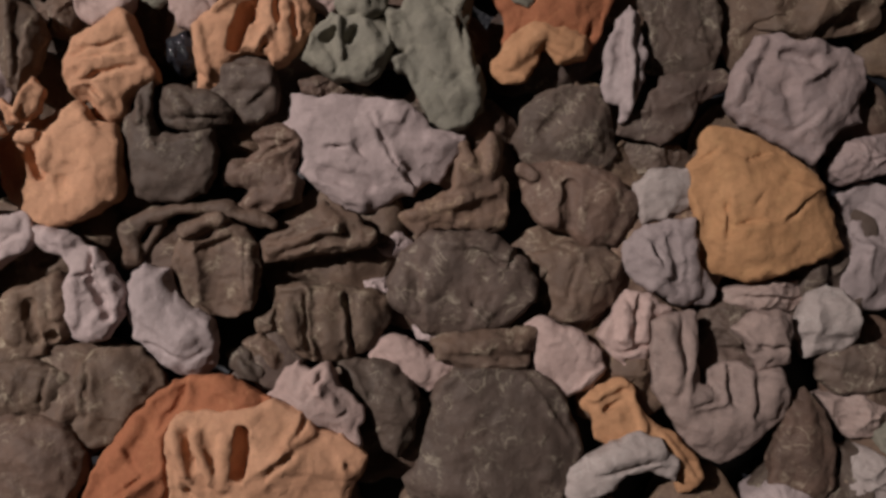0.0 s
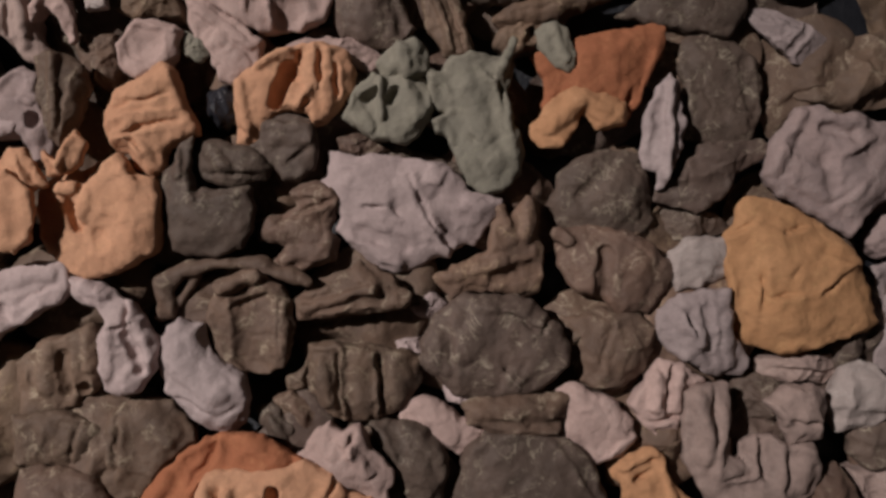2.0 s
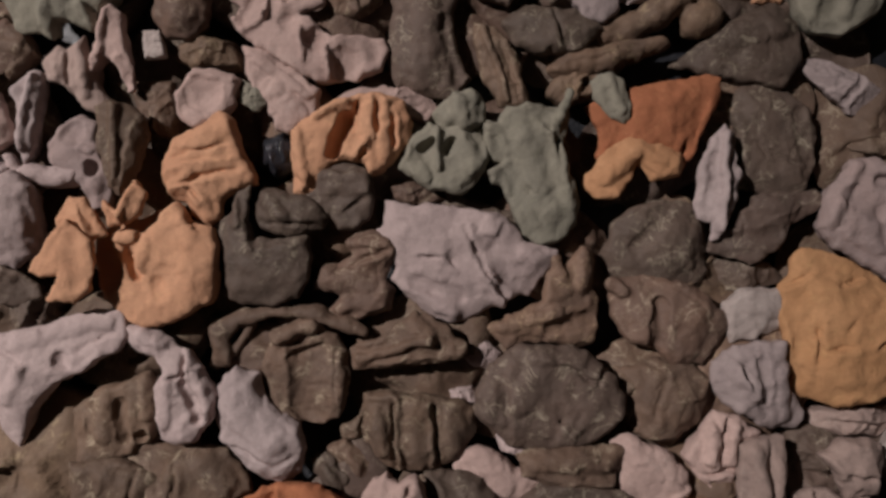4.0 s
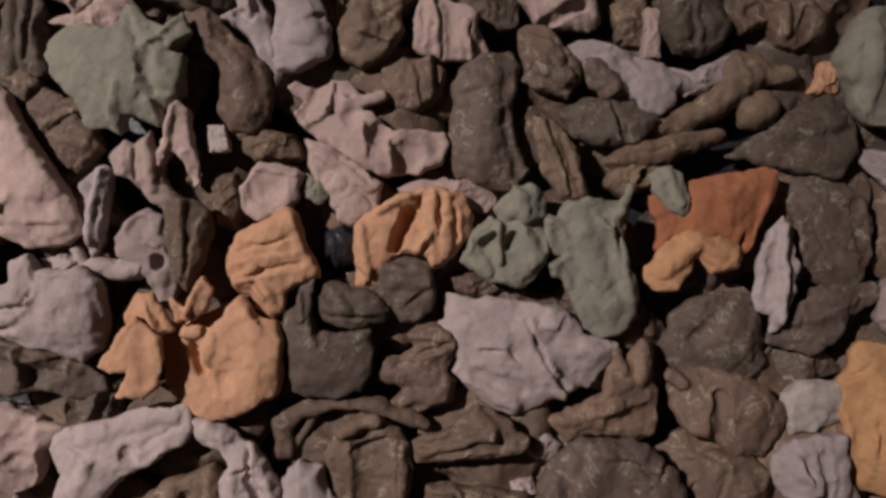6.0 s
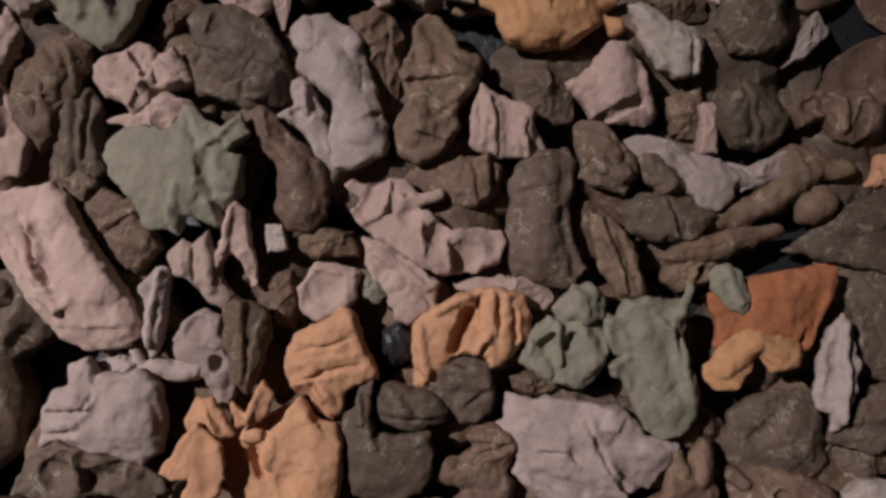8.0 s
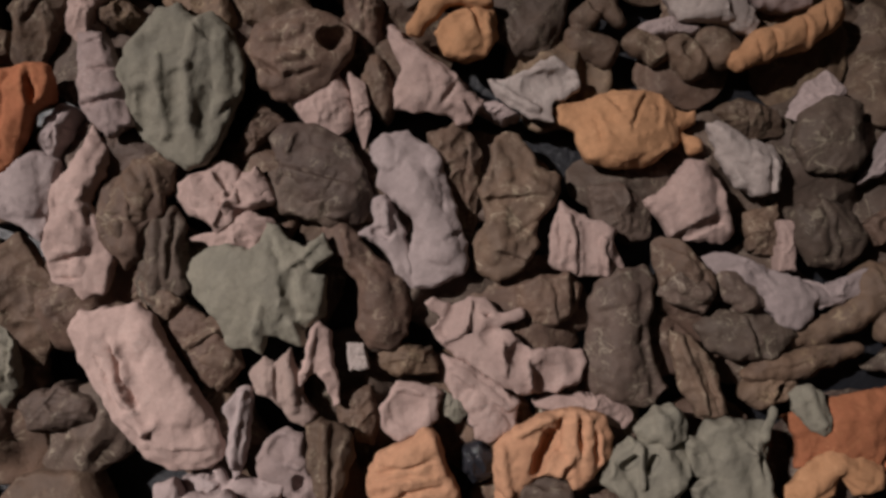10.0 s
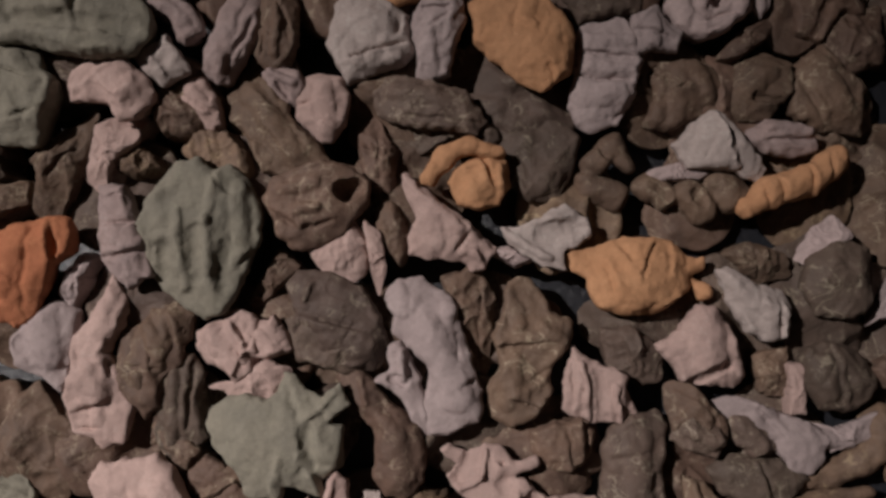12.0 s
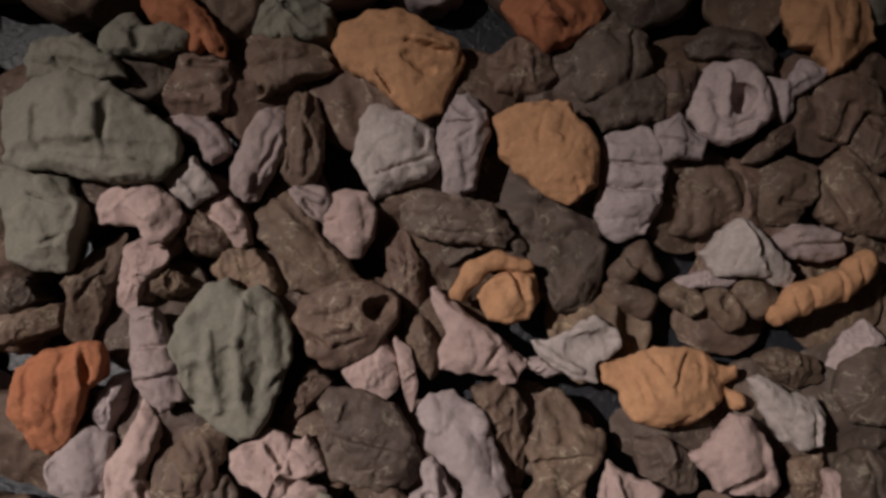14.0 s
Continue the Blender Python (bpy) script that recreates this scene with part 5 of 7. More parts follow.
mould("pale", -0.0327, 0.5939, 0.0490, 34, 4, 1607, ((-27, 20.3), (-8, 33.6), (17, 29.3), (29.2, 11.9), (33, -9.9), (16.3, -25.2), (-4.5, -34.1), (-25.1, -23.4), (-31.2, -1.7)), marks=((20.9, 16.2, 24.7, -10, 5.6, 3), (-1.9, 20.4, -4.2, -10.2, 3.8, 4), (-0.2, -21, 16.4, -17.9, 2.3, -4), (-20.8, 2.8, -18.9, -19, 7.5, 3),), cuts=((9.2, 5.2, 7.4, -3.6, 9.4, 8.4, 0),))
mould("slate", -0.3060, 0.3397, 0.0569, 32, 5, 1627, ((-35.4, 25.8), (-27.5, 36.3), (-2.5, 34.9), (22.8, 23.4), (35.8, 3.4), (42.5, -16.5), (33, -36.7), (8.4, -33.6), (-20.7, -26.5), (-31.5, -14.7), (-26.2, 5.7)), marks=((-14.6, 26.4, -18.2, 14.1, 2.5, 3), (-26.2, 5.7, 32.1, -8.8, 3.3, -2), (-0.4, -17.8, 28.4, -20.9, 8.4, 3),), steps=((32.1, -8.8, -26, 1.6, 3, 16.7),))
mould("brown", -0.3188, 0.4232, 0.0666, 36, 5, 1647, ((-39.7, 3.2), (-32.1, 19.9), (0.5, 33), (25.5, 29.3), (38.2, 17.2), (36.7, 0.8), (19, -20), (-0.9, -32.6), (-17.3, -33.1), (-30.4, -17.1)), marks=((-14.5, -4.4, 1.9, -2, 4.1, 4), (-26.7, -8.8, -13.9, -16.7, 3.3, -4), (-23.4, 11.8, -2.9, 16.4, 5.8, 3), (-5.7, -16.5, 10.5, -12, 3.3, -3),), cuts=((21.2, 10.7, 28.1, 13.7, 9.1, 8.3, 1),))
mould("brown", -0.1628, 0.3227, 0.0490, 36, 4, 1667, ((-25.5, 10.2), (-17.6, 26.7), (-16, 51.3), (-1.7, 55.8), (10.7, 47.9), (19.1, 27.8), (35.3, 20.2), (31.4, 3.9), (15.4, -12.6), (19.6, -28.4), (7.7, -48.7), (-8.3, -57.2), (-26.5, -49.9), (-26.9, -30), (-17, -13.7)), marks=((-23.3, 0.2, 11.2, 5.3, 2.1, -4), (-6.5, -37.3, 9.6, -40.7, 2.1, -4), (-0.6, -25.1, 13.4, -14.7, 3.4, -4), (-13.8, 43.2, -5.3, 19, 5.9, 4), (11, 19.4, 27.3, 7.8, 4.2, 3), (-8.9, -9.4, -12.6, -37.5, 7.6, 4),))
mould("slate", 0.0669, 0.3098, 0.0368, 36, 7, 1687, ((-26.5, 15.5), (-12.7, 25), (3.4, 23.9), (19.6, 15), (28.1, -3.1), (20.4, -17.7), (4.7, -26.4), (-13.4, -22.9), (-23.8, -9)), marks=((-4.6, 22.4, 4.6, -22.3, 2.7, 2), (-14.2, 7.7, -11.7, -12.7, 8.9, 3),))
mould("tan", 0.0495, 0.2165, 0.0379, 26, 1, 1707, marks=((-28.2, -6.1, 27, 10.1, 2.6, -2),), rolls=((-36.1, -8.5, -0.5, -1, 8.1, 11.5, 0), (-0.5, -1, 36.9, 10.5, 11.5, 6.4, 0),))
mould("tan", 0.1001, 0.2583, 0.0398, 30, 1, 1727, marks=((-2.1, 31.4, 6.4, 3.4, 2.7, 2),), rolls=((-54.2, -23.8, -20.9, -11.7, 8.9, 11.1, -2), (-20.9, -11.7, -3.4, 3.1, 11.1, 11.1, 0), (0.2, 17.3, 10.1, 17.7, 16, 16, 1), (10.8, -13.3, 18.6, -10.2, 12.4, 13.3, 0), (25.9, 16.2, 33.8, 16.5, 11.5, 10.6, -3),))
mould("grey", 0.0178, 0.2709, 0.0391, 26, 2, 1747, ((-43.3, 18.7), (-33.4, 23.1), (-19.3, 21.6), (1, 14.1), (13.2, 6.4), (29.2, 5), (37.5, -6.9), (34, -25.2), (24.2, -31.7), (12.2, -28.1), (1.6, -8.2), (-18.7, 3.2), (-39, 8.6)), marks=((-11, 13.7, 5.5, -4, 3.4, -3),), rolls=((9.3, 2.2, 23.9, -21.6, 7.7, 8.5, 1), (33.4, -5, 57.3, -6.2, 9.4, 5.1, -3), (57.3, -6.2, 68.9, 6.4, 3.8, 3, -1),))
mould("pale", -0.3814, 0.0872, 0.0760, 34, 5, 1767, ((-37.2, 10.7), (-22, 15.2), (-22.8, 26.5), (-7.9, 34.7), (0.5, 23.7), (27.3, 26.8), (41.2, 18), (46.4, -4.3), (43.9, -26.9), (31.2, -36.8), (7.7, -28.6), (-23.4, -22.6), (-42.4, -27.2), (-43.6, -8.4)), marks=((-32.4, -3.4, -6.4, 0, 2.6, -6), (-6.5, 0.8, -2.5, 10.4, 2.6, -5), (-39, -20.3, -13.1, -15.3, 2.1, -4), (23.3, -1.6, 27.6, -8.9, 19.2, 4), (-29.2, 6.5, -13.8, 7.2, 4.3, 3), (-31.8, -11.7, -12.8, -8.9, 4.3, 3), (0.1, 31.3, 0, 19.9, 2.1, -3),))
mould("pale", -0.3467, 0.1139, 0.0627, 28, 1, 1787, rolls=((-7.5, -6.5, 2, -0.2, 6.8, 7.6, 0), (2, -0.2, 25.4, 2.7, 7.6, 10.2, 0), (-7.5, -6.5, -14.5, 10.7, 5.1, 3.8, -2),))
mould("mauve", -0.3123, 0.1260, 0.0599, 28, 3, 1807, ((-25.1, 9.3), (-17.8, 21.3), (-4.6, 31.6), (7.6, 26.3), (8.5, 10.7), (21.3, -8.2), (18.9, -35.4), (9.1, -35.9), (2.1, -16.8), (-20.4, -2.2)), marks=((-5.8, 17.9, -5.8, 17.9, 8.3, -4), (0.7, 8.4, 6.7, 6.7, 2.5, 3),), cuts=((8.1, -4.1, 8.3, -7.2, 5.4, 5.4, 2),))
mould("brown", -0.2833, 0.1365, 0.0683, 24, 2, 1827, ((-16.8, 23.5), (-7.5, 29.7), (12.4, 20.9), (17.1, 5.8), (10.4, -13.7), (3.8, -34.9), (-6.2, -27.7), (-13.4, -3.2)), marks=((-3.4, 26, -0.5, -25.6, 3.2, 4),), steps=((8.8, 16.9, 3.5, -29.2, 3, 8),))
mould("pink", -0.2923, 0.2023, 0.0632, 26, 1, 1847, ((-15.1, -15.1), (-9.4, 24.3), (-3.9, 30.4), (2.4, 24.7), (7.6, 1.4), (13, -25.7), (9.2, -27.8), (2.2, -8.6), (-6, -3.1)), marks=((-5.6, 26.4, -9.9, -3.2, 2.9, 3),))
mould("rose", -0.3207, 0.1852, 0.0588, 26, 2, 1867, ((-24.6, 8.7), (-17.2, 18.9), (-7, 15.3), (2.3, 25.6), (13.4, 6.3), (14, -5.5), (24.6, -16.9), (15.1, -25.1), (2.8, -17.8), (-5.8, -6.3), (-17.9, -2.9)), marks=((-14.9, 13, -10, -2.5, 3.3, 3), (4.7, 19.7, 10.5, -13.5, 3.3, 4), (-4.9, 13.4, -1.8, -6.2, 2.9, -4),))
mould("grey", -0.3483, 0.1571, 0.0670, 24, 2, 1887, ((-9.8, 16.1), (1.2, 28.2), (7.2, 26.5), (6.6, 5.1), (6.2, -21.9), (-0.8, -35.7), (-5.7, -18.6), (-4.9, 0.8)), marks=((1.5, 24.3, -0.2, -26.1, 2.5, 4),))
mould("pink", -0.2310, 0.1725, 0.0575, 26, 2, 1907, ((-20.3, 1.6), (-9.4, 19.8), (6.5, 18.4), (22.4, 15.1), (19.4, -4.6), (6.3, -16.9), (-7.3, -21.4), (-17.6, -12)), marks=((-0.6, 2.4, -0.6, 2.4, 11.9, -4), (-9.2, 15.8, 18.6, 13, 2.4, 2),))
mould("brown", -0.1341, 0.2565, 0.0500, 34, 6, 1927, ((-22.6, 7.7), (-7.8, 16.3), (12.1, 17), (22.4, 9.3), (21.1, -8.7), (5.7, -19.3), (-10.4, -15.9), (-20.7, -6.3)), marks=((0.5, 10.5, 7.4, -13.2, 2.4, -2), (14.3, 13, 17.2, -8.9, 2.4, -4),))
mould("pale", -0.3227, -0.0131, 0.0753, 30, 3, 1947, ((-48.9, 14.5), (-34.1, 18.8), (-0.6, 27.7), (28.8, 40), (43.8, 39.9), (51.9, 28), (48.8, 14.9), (30.7, 3), (1.5, -13), (-9, -28.3), (-15.2, -53.6), (-22.8, -51), (-39, -29.6), (-36.2, -10.9)), marks=((9.9, 5.1, 11.1, 3.7, 5.1, -5), (-18.8, 15.8, 36.8, 31.1, 5.9, 3), (-24.4, -21.5, -14.1, -2.6, 5.1, 3), (-33.7, 11.4, -14.3, 1.1, 3.4, -3), (19.1, 9.9, 41, 22, 2.5, -3),))
mould("brown", -0.3537, 0.4790, 0.0607, 34, 4, 1967, ((-40.1, 27.8), (-23.5, 38.8), (-10.8, 41.1), (2.8, 24.2), (16.4, 3.1), (33.9, -11.4), (42.8, -25.9), (30.6, -34.5), (9.7, -34.9), (-7.3, -31.1), (-21.3, -6), (-34.9, 10.8)), marks=((-23.2, 32.4, 17.5, -22.2, 8.6, 4), (-9, 2.7, 8.9, -18.2, 3.4, -2),), steps=((33.9, -13.5, -18.9, 32.4, 3, 12.9),))
mould("pink", -0.3208, 0.4995, 0.0570, 28, 4, 1987, ((-18.7, 17.7), (-1.9, 24.4), (15.3, 20.3), (20.1, 5.3), (18.6, -11.8), (8.6, -26.9), (-4.2, -25), (-17.6, -8.1), (-20.3, 4.7)), marks=((2.8, 13.6, 6.1, -16.3, 6.9, 3), (-18, 0.4, -5.3, 2.8, 2.1, -4), (-0.5, -12.1, 16.8, -20.4, 2.6, -2),))
mould("mauve", -0.3511, 0.5159, 0.0570, 26, 2, 2007, ((-16.6, 7.3), (-6.1, 11.8), (11.2, 9), (16, -3), (10.2, -16), (-0.8, -9.8), (-14.1, 0.9)), marks=((-10.1, 7.4, 9.5, -1, 3.5, 4), (-3.3, -1.2, 3.5, -9.7, 3.5, -5),))
mould("slate", -0.2420, 0.5012, 0.0596, 28, 5, 2027, ((-41.8, 11.7), (-29.5, 22.5), (-0.1, 20.8), (29.3, 12.7), (46.3, -8.2), (38.3, -20.9), (13.4, -17.1), (-20, -13.5), (-36.9, -7.4)), marks=((-29.2, 11.9, 29.5, 2.1, 6.7, 3), (-11.8, -9.1, 38.1, -12.5, 2.5, -2),))
mould("slate", -0.1585, 0.4688, 0.0425, 30, 4, 2047, ((-32.2, 19.3), (-11.2, 30.4), (18.4, 28.8), (31.2, 16), (29.2, -9.6), (18.9, -31.1), (-1.9, -35.8), (-23.1, -19.2), (-29.8, 2.1)), marks=((-15.3, 19.6, 10.5, -18.5, 9.5, 2),), steps=((27, 11.7, -10.3, -31.7, 2, 10.7),))
mould("mauve", -0.3905, 0.5508, 0.0626, 34, 5, 2067, ((-21.7, -8.1), (-10.1, 16), (1.9, 33.7), (14.7, 38.2), (21.6, 27.3), (20.4, 7.6), (8.7, -14.2), (-0.9, -35.9), (-11.6, -36), (-22.8, -27.6)), marks=((2.2, 29.3, -12.3, -23.1, 8.1, 4), (15.9, 11.9, -3.5, -27.3, 2.7, -4), (12.3, -1.2, 0.9, -29.4, 2.7, -3),))
mould("brown", -0.3587, 0.5619, 0.0620, 34, 4, 2087, ((-9.3, 40.6), (8.1, 36.3), (17.7, 14.5), (16.7, -11.7), (9.1, -33.3), (-5.7, -35.7), (-14.8, -25), (-9.4, -3.2), (-12.6, 18.6)), marks=((-2.4, 31.9, 12.4, -11.7, 3.1, -4), (3.8, 36.3, 2.3, -24.8, 3.6, 4), (-7, -7.6, -8.3, -24.9, 2.7, -4),))
mould("brown", -0.4340, 0.3129, 0.0650, 34, 4, 2107, ((-24.5, -1), (-17.1, 13.3), (-3.6, 29.9), (12.7, 36.4), (25.7, 26.7), (24.6, 10.6), (15, -1.7), (10.2, -25.7), (-1.1, -41.9), (-16.3, -30.6), (-25.6, -15)), marks=((-7.2, 21.7, 6.7, -2, 5.3, 3), (9.4, 22.2, 17, -1.6, 3.5, -4), (-19.7, -10.8, 3.2, -12.1, 2.6, -3), (-8.8, -18.4, 0.7, -37.9, 4.4, 3),))
mould("slate", -0.4099, 0.2777, 0.0603, 30, 4, 2127, ((-18.4, 16.6), (-8.9, 33), (1.3, 35.3), (10.4, 21.6), (9.9, -6.4), (17.2, -25.8), (5.5, -38.1), (-17.3, -35)), marks=((-8.7, 29, -5.4, -26.7, 4.4, 4), (4, 25.3, 4.4, -18.4, 2.6, -4),))
mould("amber", -0.2828, 0.6246, 0.0662, 34, 4, 2147, ((-54.8, 10.1), (-46.6, 30), (-25.3, 40.8), (0.5, 42.7), (22.1, 24.6), (43.5, 15.6), (49.9, 0.2), (39.5, -19.3), (31.3, -40.9), (14.5, -47.2), (-2.6, -34.2), (-28.5, -14.4), (-45.8, -5.4)), marks=((-15.7, -14.5, -6.9, -27.6, 2.6, -6), (5.3, 9.4, 35.1, 4.7, 2.6, -5), (5.4, -1.6, 22.5, -10.5, 4.4, -4), (-33.4, 16.5, -3.4, 20.5, 11, 3), (13.8, 11.5, 43.5, 9, 4.4, 4),))
mould("mauve", 0.0246, 0.4860, 0.0405, 24, 3, 2167, ((-24.6, 5.7), (-12.1, 14.5), (6.4, 12.6), (24.7, 6.5), (26.4, -8.3), (9.9, -14.9), (-10.4, -11.1), (-20.6, -4.9)), marks=((-10.3, -2.6, 22.5, 0.1, 2.3, -4), (-10.1, 8.1, 18.5, 6.4, 4.2, 4),))
mould("white", 0.0041, 0.3624, 0.0440, 26, 3, 2187, ((-29.1, 23.9), (-21, 26.1), (-1.1, 14.4), (18.8, 8.9), (26.6, -1), (22.1, -23.3), (6.2, -27.8), (-5.6, -18.1), (-17.4, -2.3)), marks=((-17.1, 16, 14.5, -7.4, 8.2, 3), (16.6, -3.3, 18.2, -23.4, 2.7, -4), (6.7, 0.4, 22.5, -7.2, 3.6, 3),))
mould("brown", -0.1044, 0.4620, 0.0413, 28, 2, 2207, marks=((-6, 10.6, -1.8, 6.4, 3.1, -5),), rolls=((-12.2, 1.9, 2.4, 17.1, 8.7, 9.6, 0), (2.4, 17.1, 14.9, 2.4, 8.7, 7.8, 1), (-14.2, -15.2, 6.6, -23.2, 10.5, 9.6, -2),))
mould("brown", -0.0402, 0.4430, 0.0424, 28, 2, 2227, marks=((-0, -1, 4.1, -5.2, 4.5, -6), (-26.7, 0.5, -22.6, -3.6, 4.5, -5),), rolls=((-32.9, 4.6, -22.6, -3.6, 9.8, 10.7, 0), (-4.1, -1.1, 4, -7.3, 13.4, 13.4, 1), (24.7, 10, 30.6, -2.5, 16, 13.4, 2),))
mould("brown", -0.0489, 0.5181, 0.0417, 30, 3, 2247, ((-23.8, 24), (-2.8, 26.5), (22.2, 24.6), (32.4, 7.4), (26, -9.9), (5.2, -18.8), (-11.5, -27.6), (-28.1, -23.6), (-19.7, -2)), marks=((-5.1, 4.7, 1.2, 7, 2.7, -5), (9.7, 20.1, 21.9, -1.4, 7.3, 3), (-19.7, 11, -19.8, -19.2, 5.4, 3),))
mould("brown", 0.0071, 0.5256, 0.0396, 30, 4, 2267, ((-14.3, 18), (8.8, 29.1), (25.2, 18.5), (26.8, -3.1), (7.9, -22.7), (-12.8, -25.2), (-25.1, -14.7), (-16.6, 0.6)), marks=((-8.4, -3.6, 8.5, 9.6, 6.6, 3), (-0.1, -7.8, 16.3, -11.9, 3.8, -4),))
mould("slate", 0.0645, 0.3799, 0.0440, 34, 5, 2287, ((-19.2, 16.4), (-0.9, 29.1), (22.8, 25.6), (25.5, -14.9), (9.4, -27.4), (-14.2, -24.1), (-23.7, -4.1)), marks=((-9.4, 8.5, 10.4, 9, 11.8, 3),))
mould("brown", -0.2765, -0.0475, 0.0669, 34, 4, 2307, ((-16.2, 18), (-1.2, 21.8), (17.4, 33), (28.6, 14.3), (24.9, -8.1), (10, -23), (-5, -28.6), (-27.4, -30.5), (-31.1, 3.1)), marks=((2.5, 10.6, 6.2, -11.8, 4.3, -5), (17.4, 25.5, 21.2, 3.1, 4.3, 4), (-8.7, 10.6, -8.7, -11.8, 6, 3),), cuts=((15.6, -11.8, 18.2, -8.8, 4.3, 3.9, 0),))
mould("brown", -0.2185, -0.0943, 0.0686, 34, 4, 2327, ((-39.7, -9.5), (-24.8, 20.3), (-6.2, 31.4), (12.4, 27.7), (29.1, 12.8), (32.9, 1.7), (16.1, -9.5), (-2.5, -35.6), (-17.4, -39.3)), marks=((-17.4, 9.1, -17.4, -16.9, 3.3, -4), (1.2, 20.3, 16.1, 5.4, 7.5, 3), (-24.8, 16.5, -21.1, -9.5, 5, 3),))
mould("brown", -0.2717, -0.0952, 0.0691, 34, 4, 2347, ((-34.5, 17.5), (-4.8, 21.2), (21.2, 13.8), (28.7, -1.1), (21.2, -15.9), (2.7, -19.6), (-34.5, -15.9)), marks=((-8.5, 6.4, 10.1, -4.8, 8.6, 3), (10.1, 13.8, 6.4, -12.2, 2.6, -3),))
mould("brown", -0.2606, -0.1377, 0.0835, 38, 6, 2367, ((-36.6, 26.3), (-11.3, 29.9), (13.9, 22.7), (26.5, 4.6), (26.5, -9.8), (17.5, -35), (-36.6, -38.6)), marks=((-7.7, 11.8, 6.7, -9.8, 12.8, 2),))
mould("slate", -0.1331, -0.0828, 0.0581, 30, 3, 2387, ((-12.9, 12.9), (-3.4, 16.7), (9.9, 3.4), (15.6, -11.8), (8, -16.4), (-5.3, -8), (-12.1, 3.4)), marks=((-5.3, 7.2, 8, -8, 3.2, 3),))
mould("brown", -0.1193, -0.0736, 0.0571, 30, 4, 2407, ((-19.4, 9.2), (-4.1, 14.9), (11.1, 5.4), (13, -9.8), (5.4, -17.5), (-6, -2.2)), marks=((-7.9, 9.2, 7.3, -6, 4.7, 2),))
mould("brown", 0.2472, -0.1363, 0.0586, 30, 4, 2427, ((-20.9, 3.8), (-9.5, 30.4), (1.9, 41.8), (15.2, 26.6), (19, 0), (17.1, -26.6), (1.9, -41.8), (-24.7, -34.2)), marks=((-1.9, 22.8, 1.9, -22.8, 8.7, 3),))
mould("slate", 0.2847, -0.0821, 0.0498, 28, 4, 2447, ((-25.4, 5.2), (-11.9, 13), (15.2, 16.8), (30.6, 5.2), (26.8, -14.1), (-11.9, -17.9), (-23.5, -8.3)), marks=((-11.9, 5.2, 15.2, 1.4, 7.2, 2),))
mould("brown", -0.3713, 0.2000, 0.0583, 30, 4, 2467, ((-11.1, 8.4), (-1.6, 16.7), (14.8, 11.3), (19.6, -2.3), (4.6, -18.8), (-9.8, -13.4), (-16.5, -1.8)), marks=((-4.9, 4.6, 11.4, 1.3, 5.2, 2),))
mould("brown", -0.3833, 0.2174, 0.0583, 30, 3, 2487, ((-18, 2.2), (-2.6, 14.7), (13.3, 17.3), (20.1, 3.6), (6.6, -4.9), (-4.7, -17.2), (-14.8, -15.6)), steps=((15.9, 7.4, -13.2, -9.6, 4, 6.6),))
mould("slate", -0.4101, 0.2665, 0.0583, 30, 4, 2507, ((-19.8, 20.3), (-11.5, 48.9), (3.2, 41.2), (10.6, 21.3), (18.4, -6.6), (11.4, -22.9), (19.9, -30.5), (4.6, -43.1), (-16.9, -23.9), (-20.2, -3.9)), marks=((-8.7, 36.8, -7, -19.5, 4.6, 4), (4, 29.1, 6.3, -7, 2.7, -4), (-8.8, -23.6, 15, -16.7, 2.7, -4),))
mould("brown", -0.4332, 0.3015, 0.0650, 34, 4, 2527, ((-27.7, 26.4), (4.2, 31.4), (20.5, 27.9), (18.1, 3.8), (6.8, -8.5), (6.2, -28.4), (-3.4, -34.7), (-24.7, -17.6)), marks=((-7.1, 19, -0.4, -20.7, 6.5, 3), (4.7, 23.4, 2.3, -0.7, 3.7, -4),))
mould("pink", -0.3696, 0.3172, 0.0600, 28, 3, 2547, ((-35.1, 2.1), (-25.8, 14.5), (-9.7, 17.1), (0.8, 9.3), (10.2, 21.7), (26.5, 18.2), (35.6, 0.4), (19.9, -6.2), (5.8, -6.6), (8.4, -16.6), (-3, -27), (-9.8, -15.2), (-24.1, -11.6)), marks=((1, 7.3, 1.9, -8.8, 2.7, -4), (-21.2, 6.6, -8.4, -5.1, 7.2, 3), (14.8, 11.8, 23.5, -0, 5.4, 3),), steps=((-7.1, -25.1, 1.4, -0.7, 4, 6.3),))
mould("slate", -0.3014, 0.3231, 0.0559, 34, 4, 2567, ((-39.6, 16), (-16, 28.9), (20.7, 21.9), (35.9, 2.2), (30.9, -18.2), (11.1, -22.9), (-13.5, -15.6), (-29.9, -12.1)), marks=((-19.1, 12.6, 14, -2.6, 10.8, 3),), steps=((33.6, 6.1, -21.8, -11.8, 2, 10.8),))
mould("slate", -0.0359, 0.2632, 0.0434, 26, 3, 2587, ((-23.4, -0.2), (-10, 16.5), (12.2, 7.2), (19.3, -2.7), (10.9, -13), (-9.2, -7.7)), marks=((-9.7, 6.4, 10.5, -1, 5.8, 4),), rolls=((7.3, 0.1, 10.5, -1.4, 5.8, 5, 1),))
mould("slate", 0.0085, 0.2354, 0.0393, 28, 4, 2607, ((-38.4, 5.1), (-16.7, 16.1), (7.3, 12.9), (27.3, 11.6), (35.6, -0.2), (20.1, -14.9), (-7.6, -20), (-27.9, -10.7)), marks=((-16.4, 6, 0, -9.6, 8.4, 3), (-0.6, 10.6, 8.1, -13.3, 2.5, -3),))
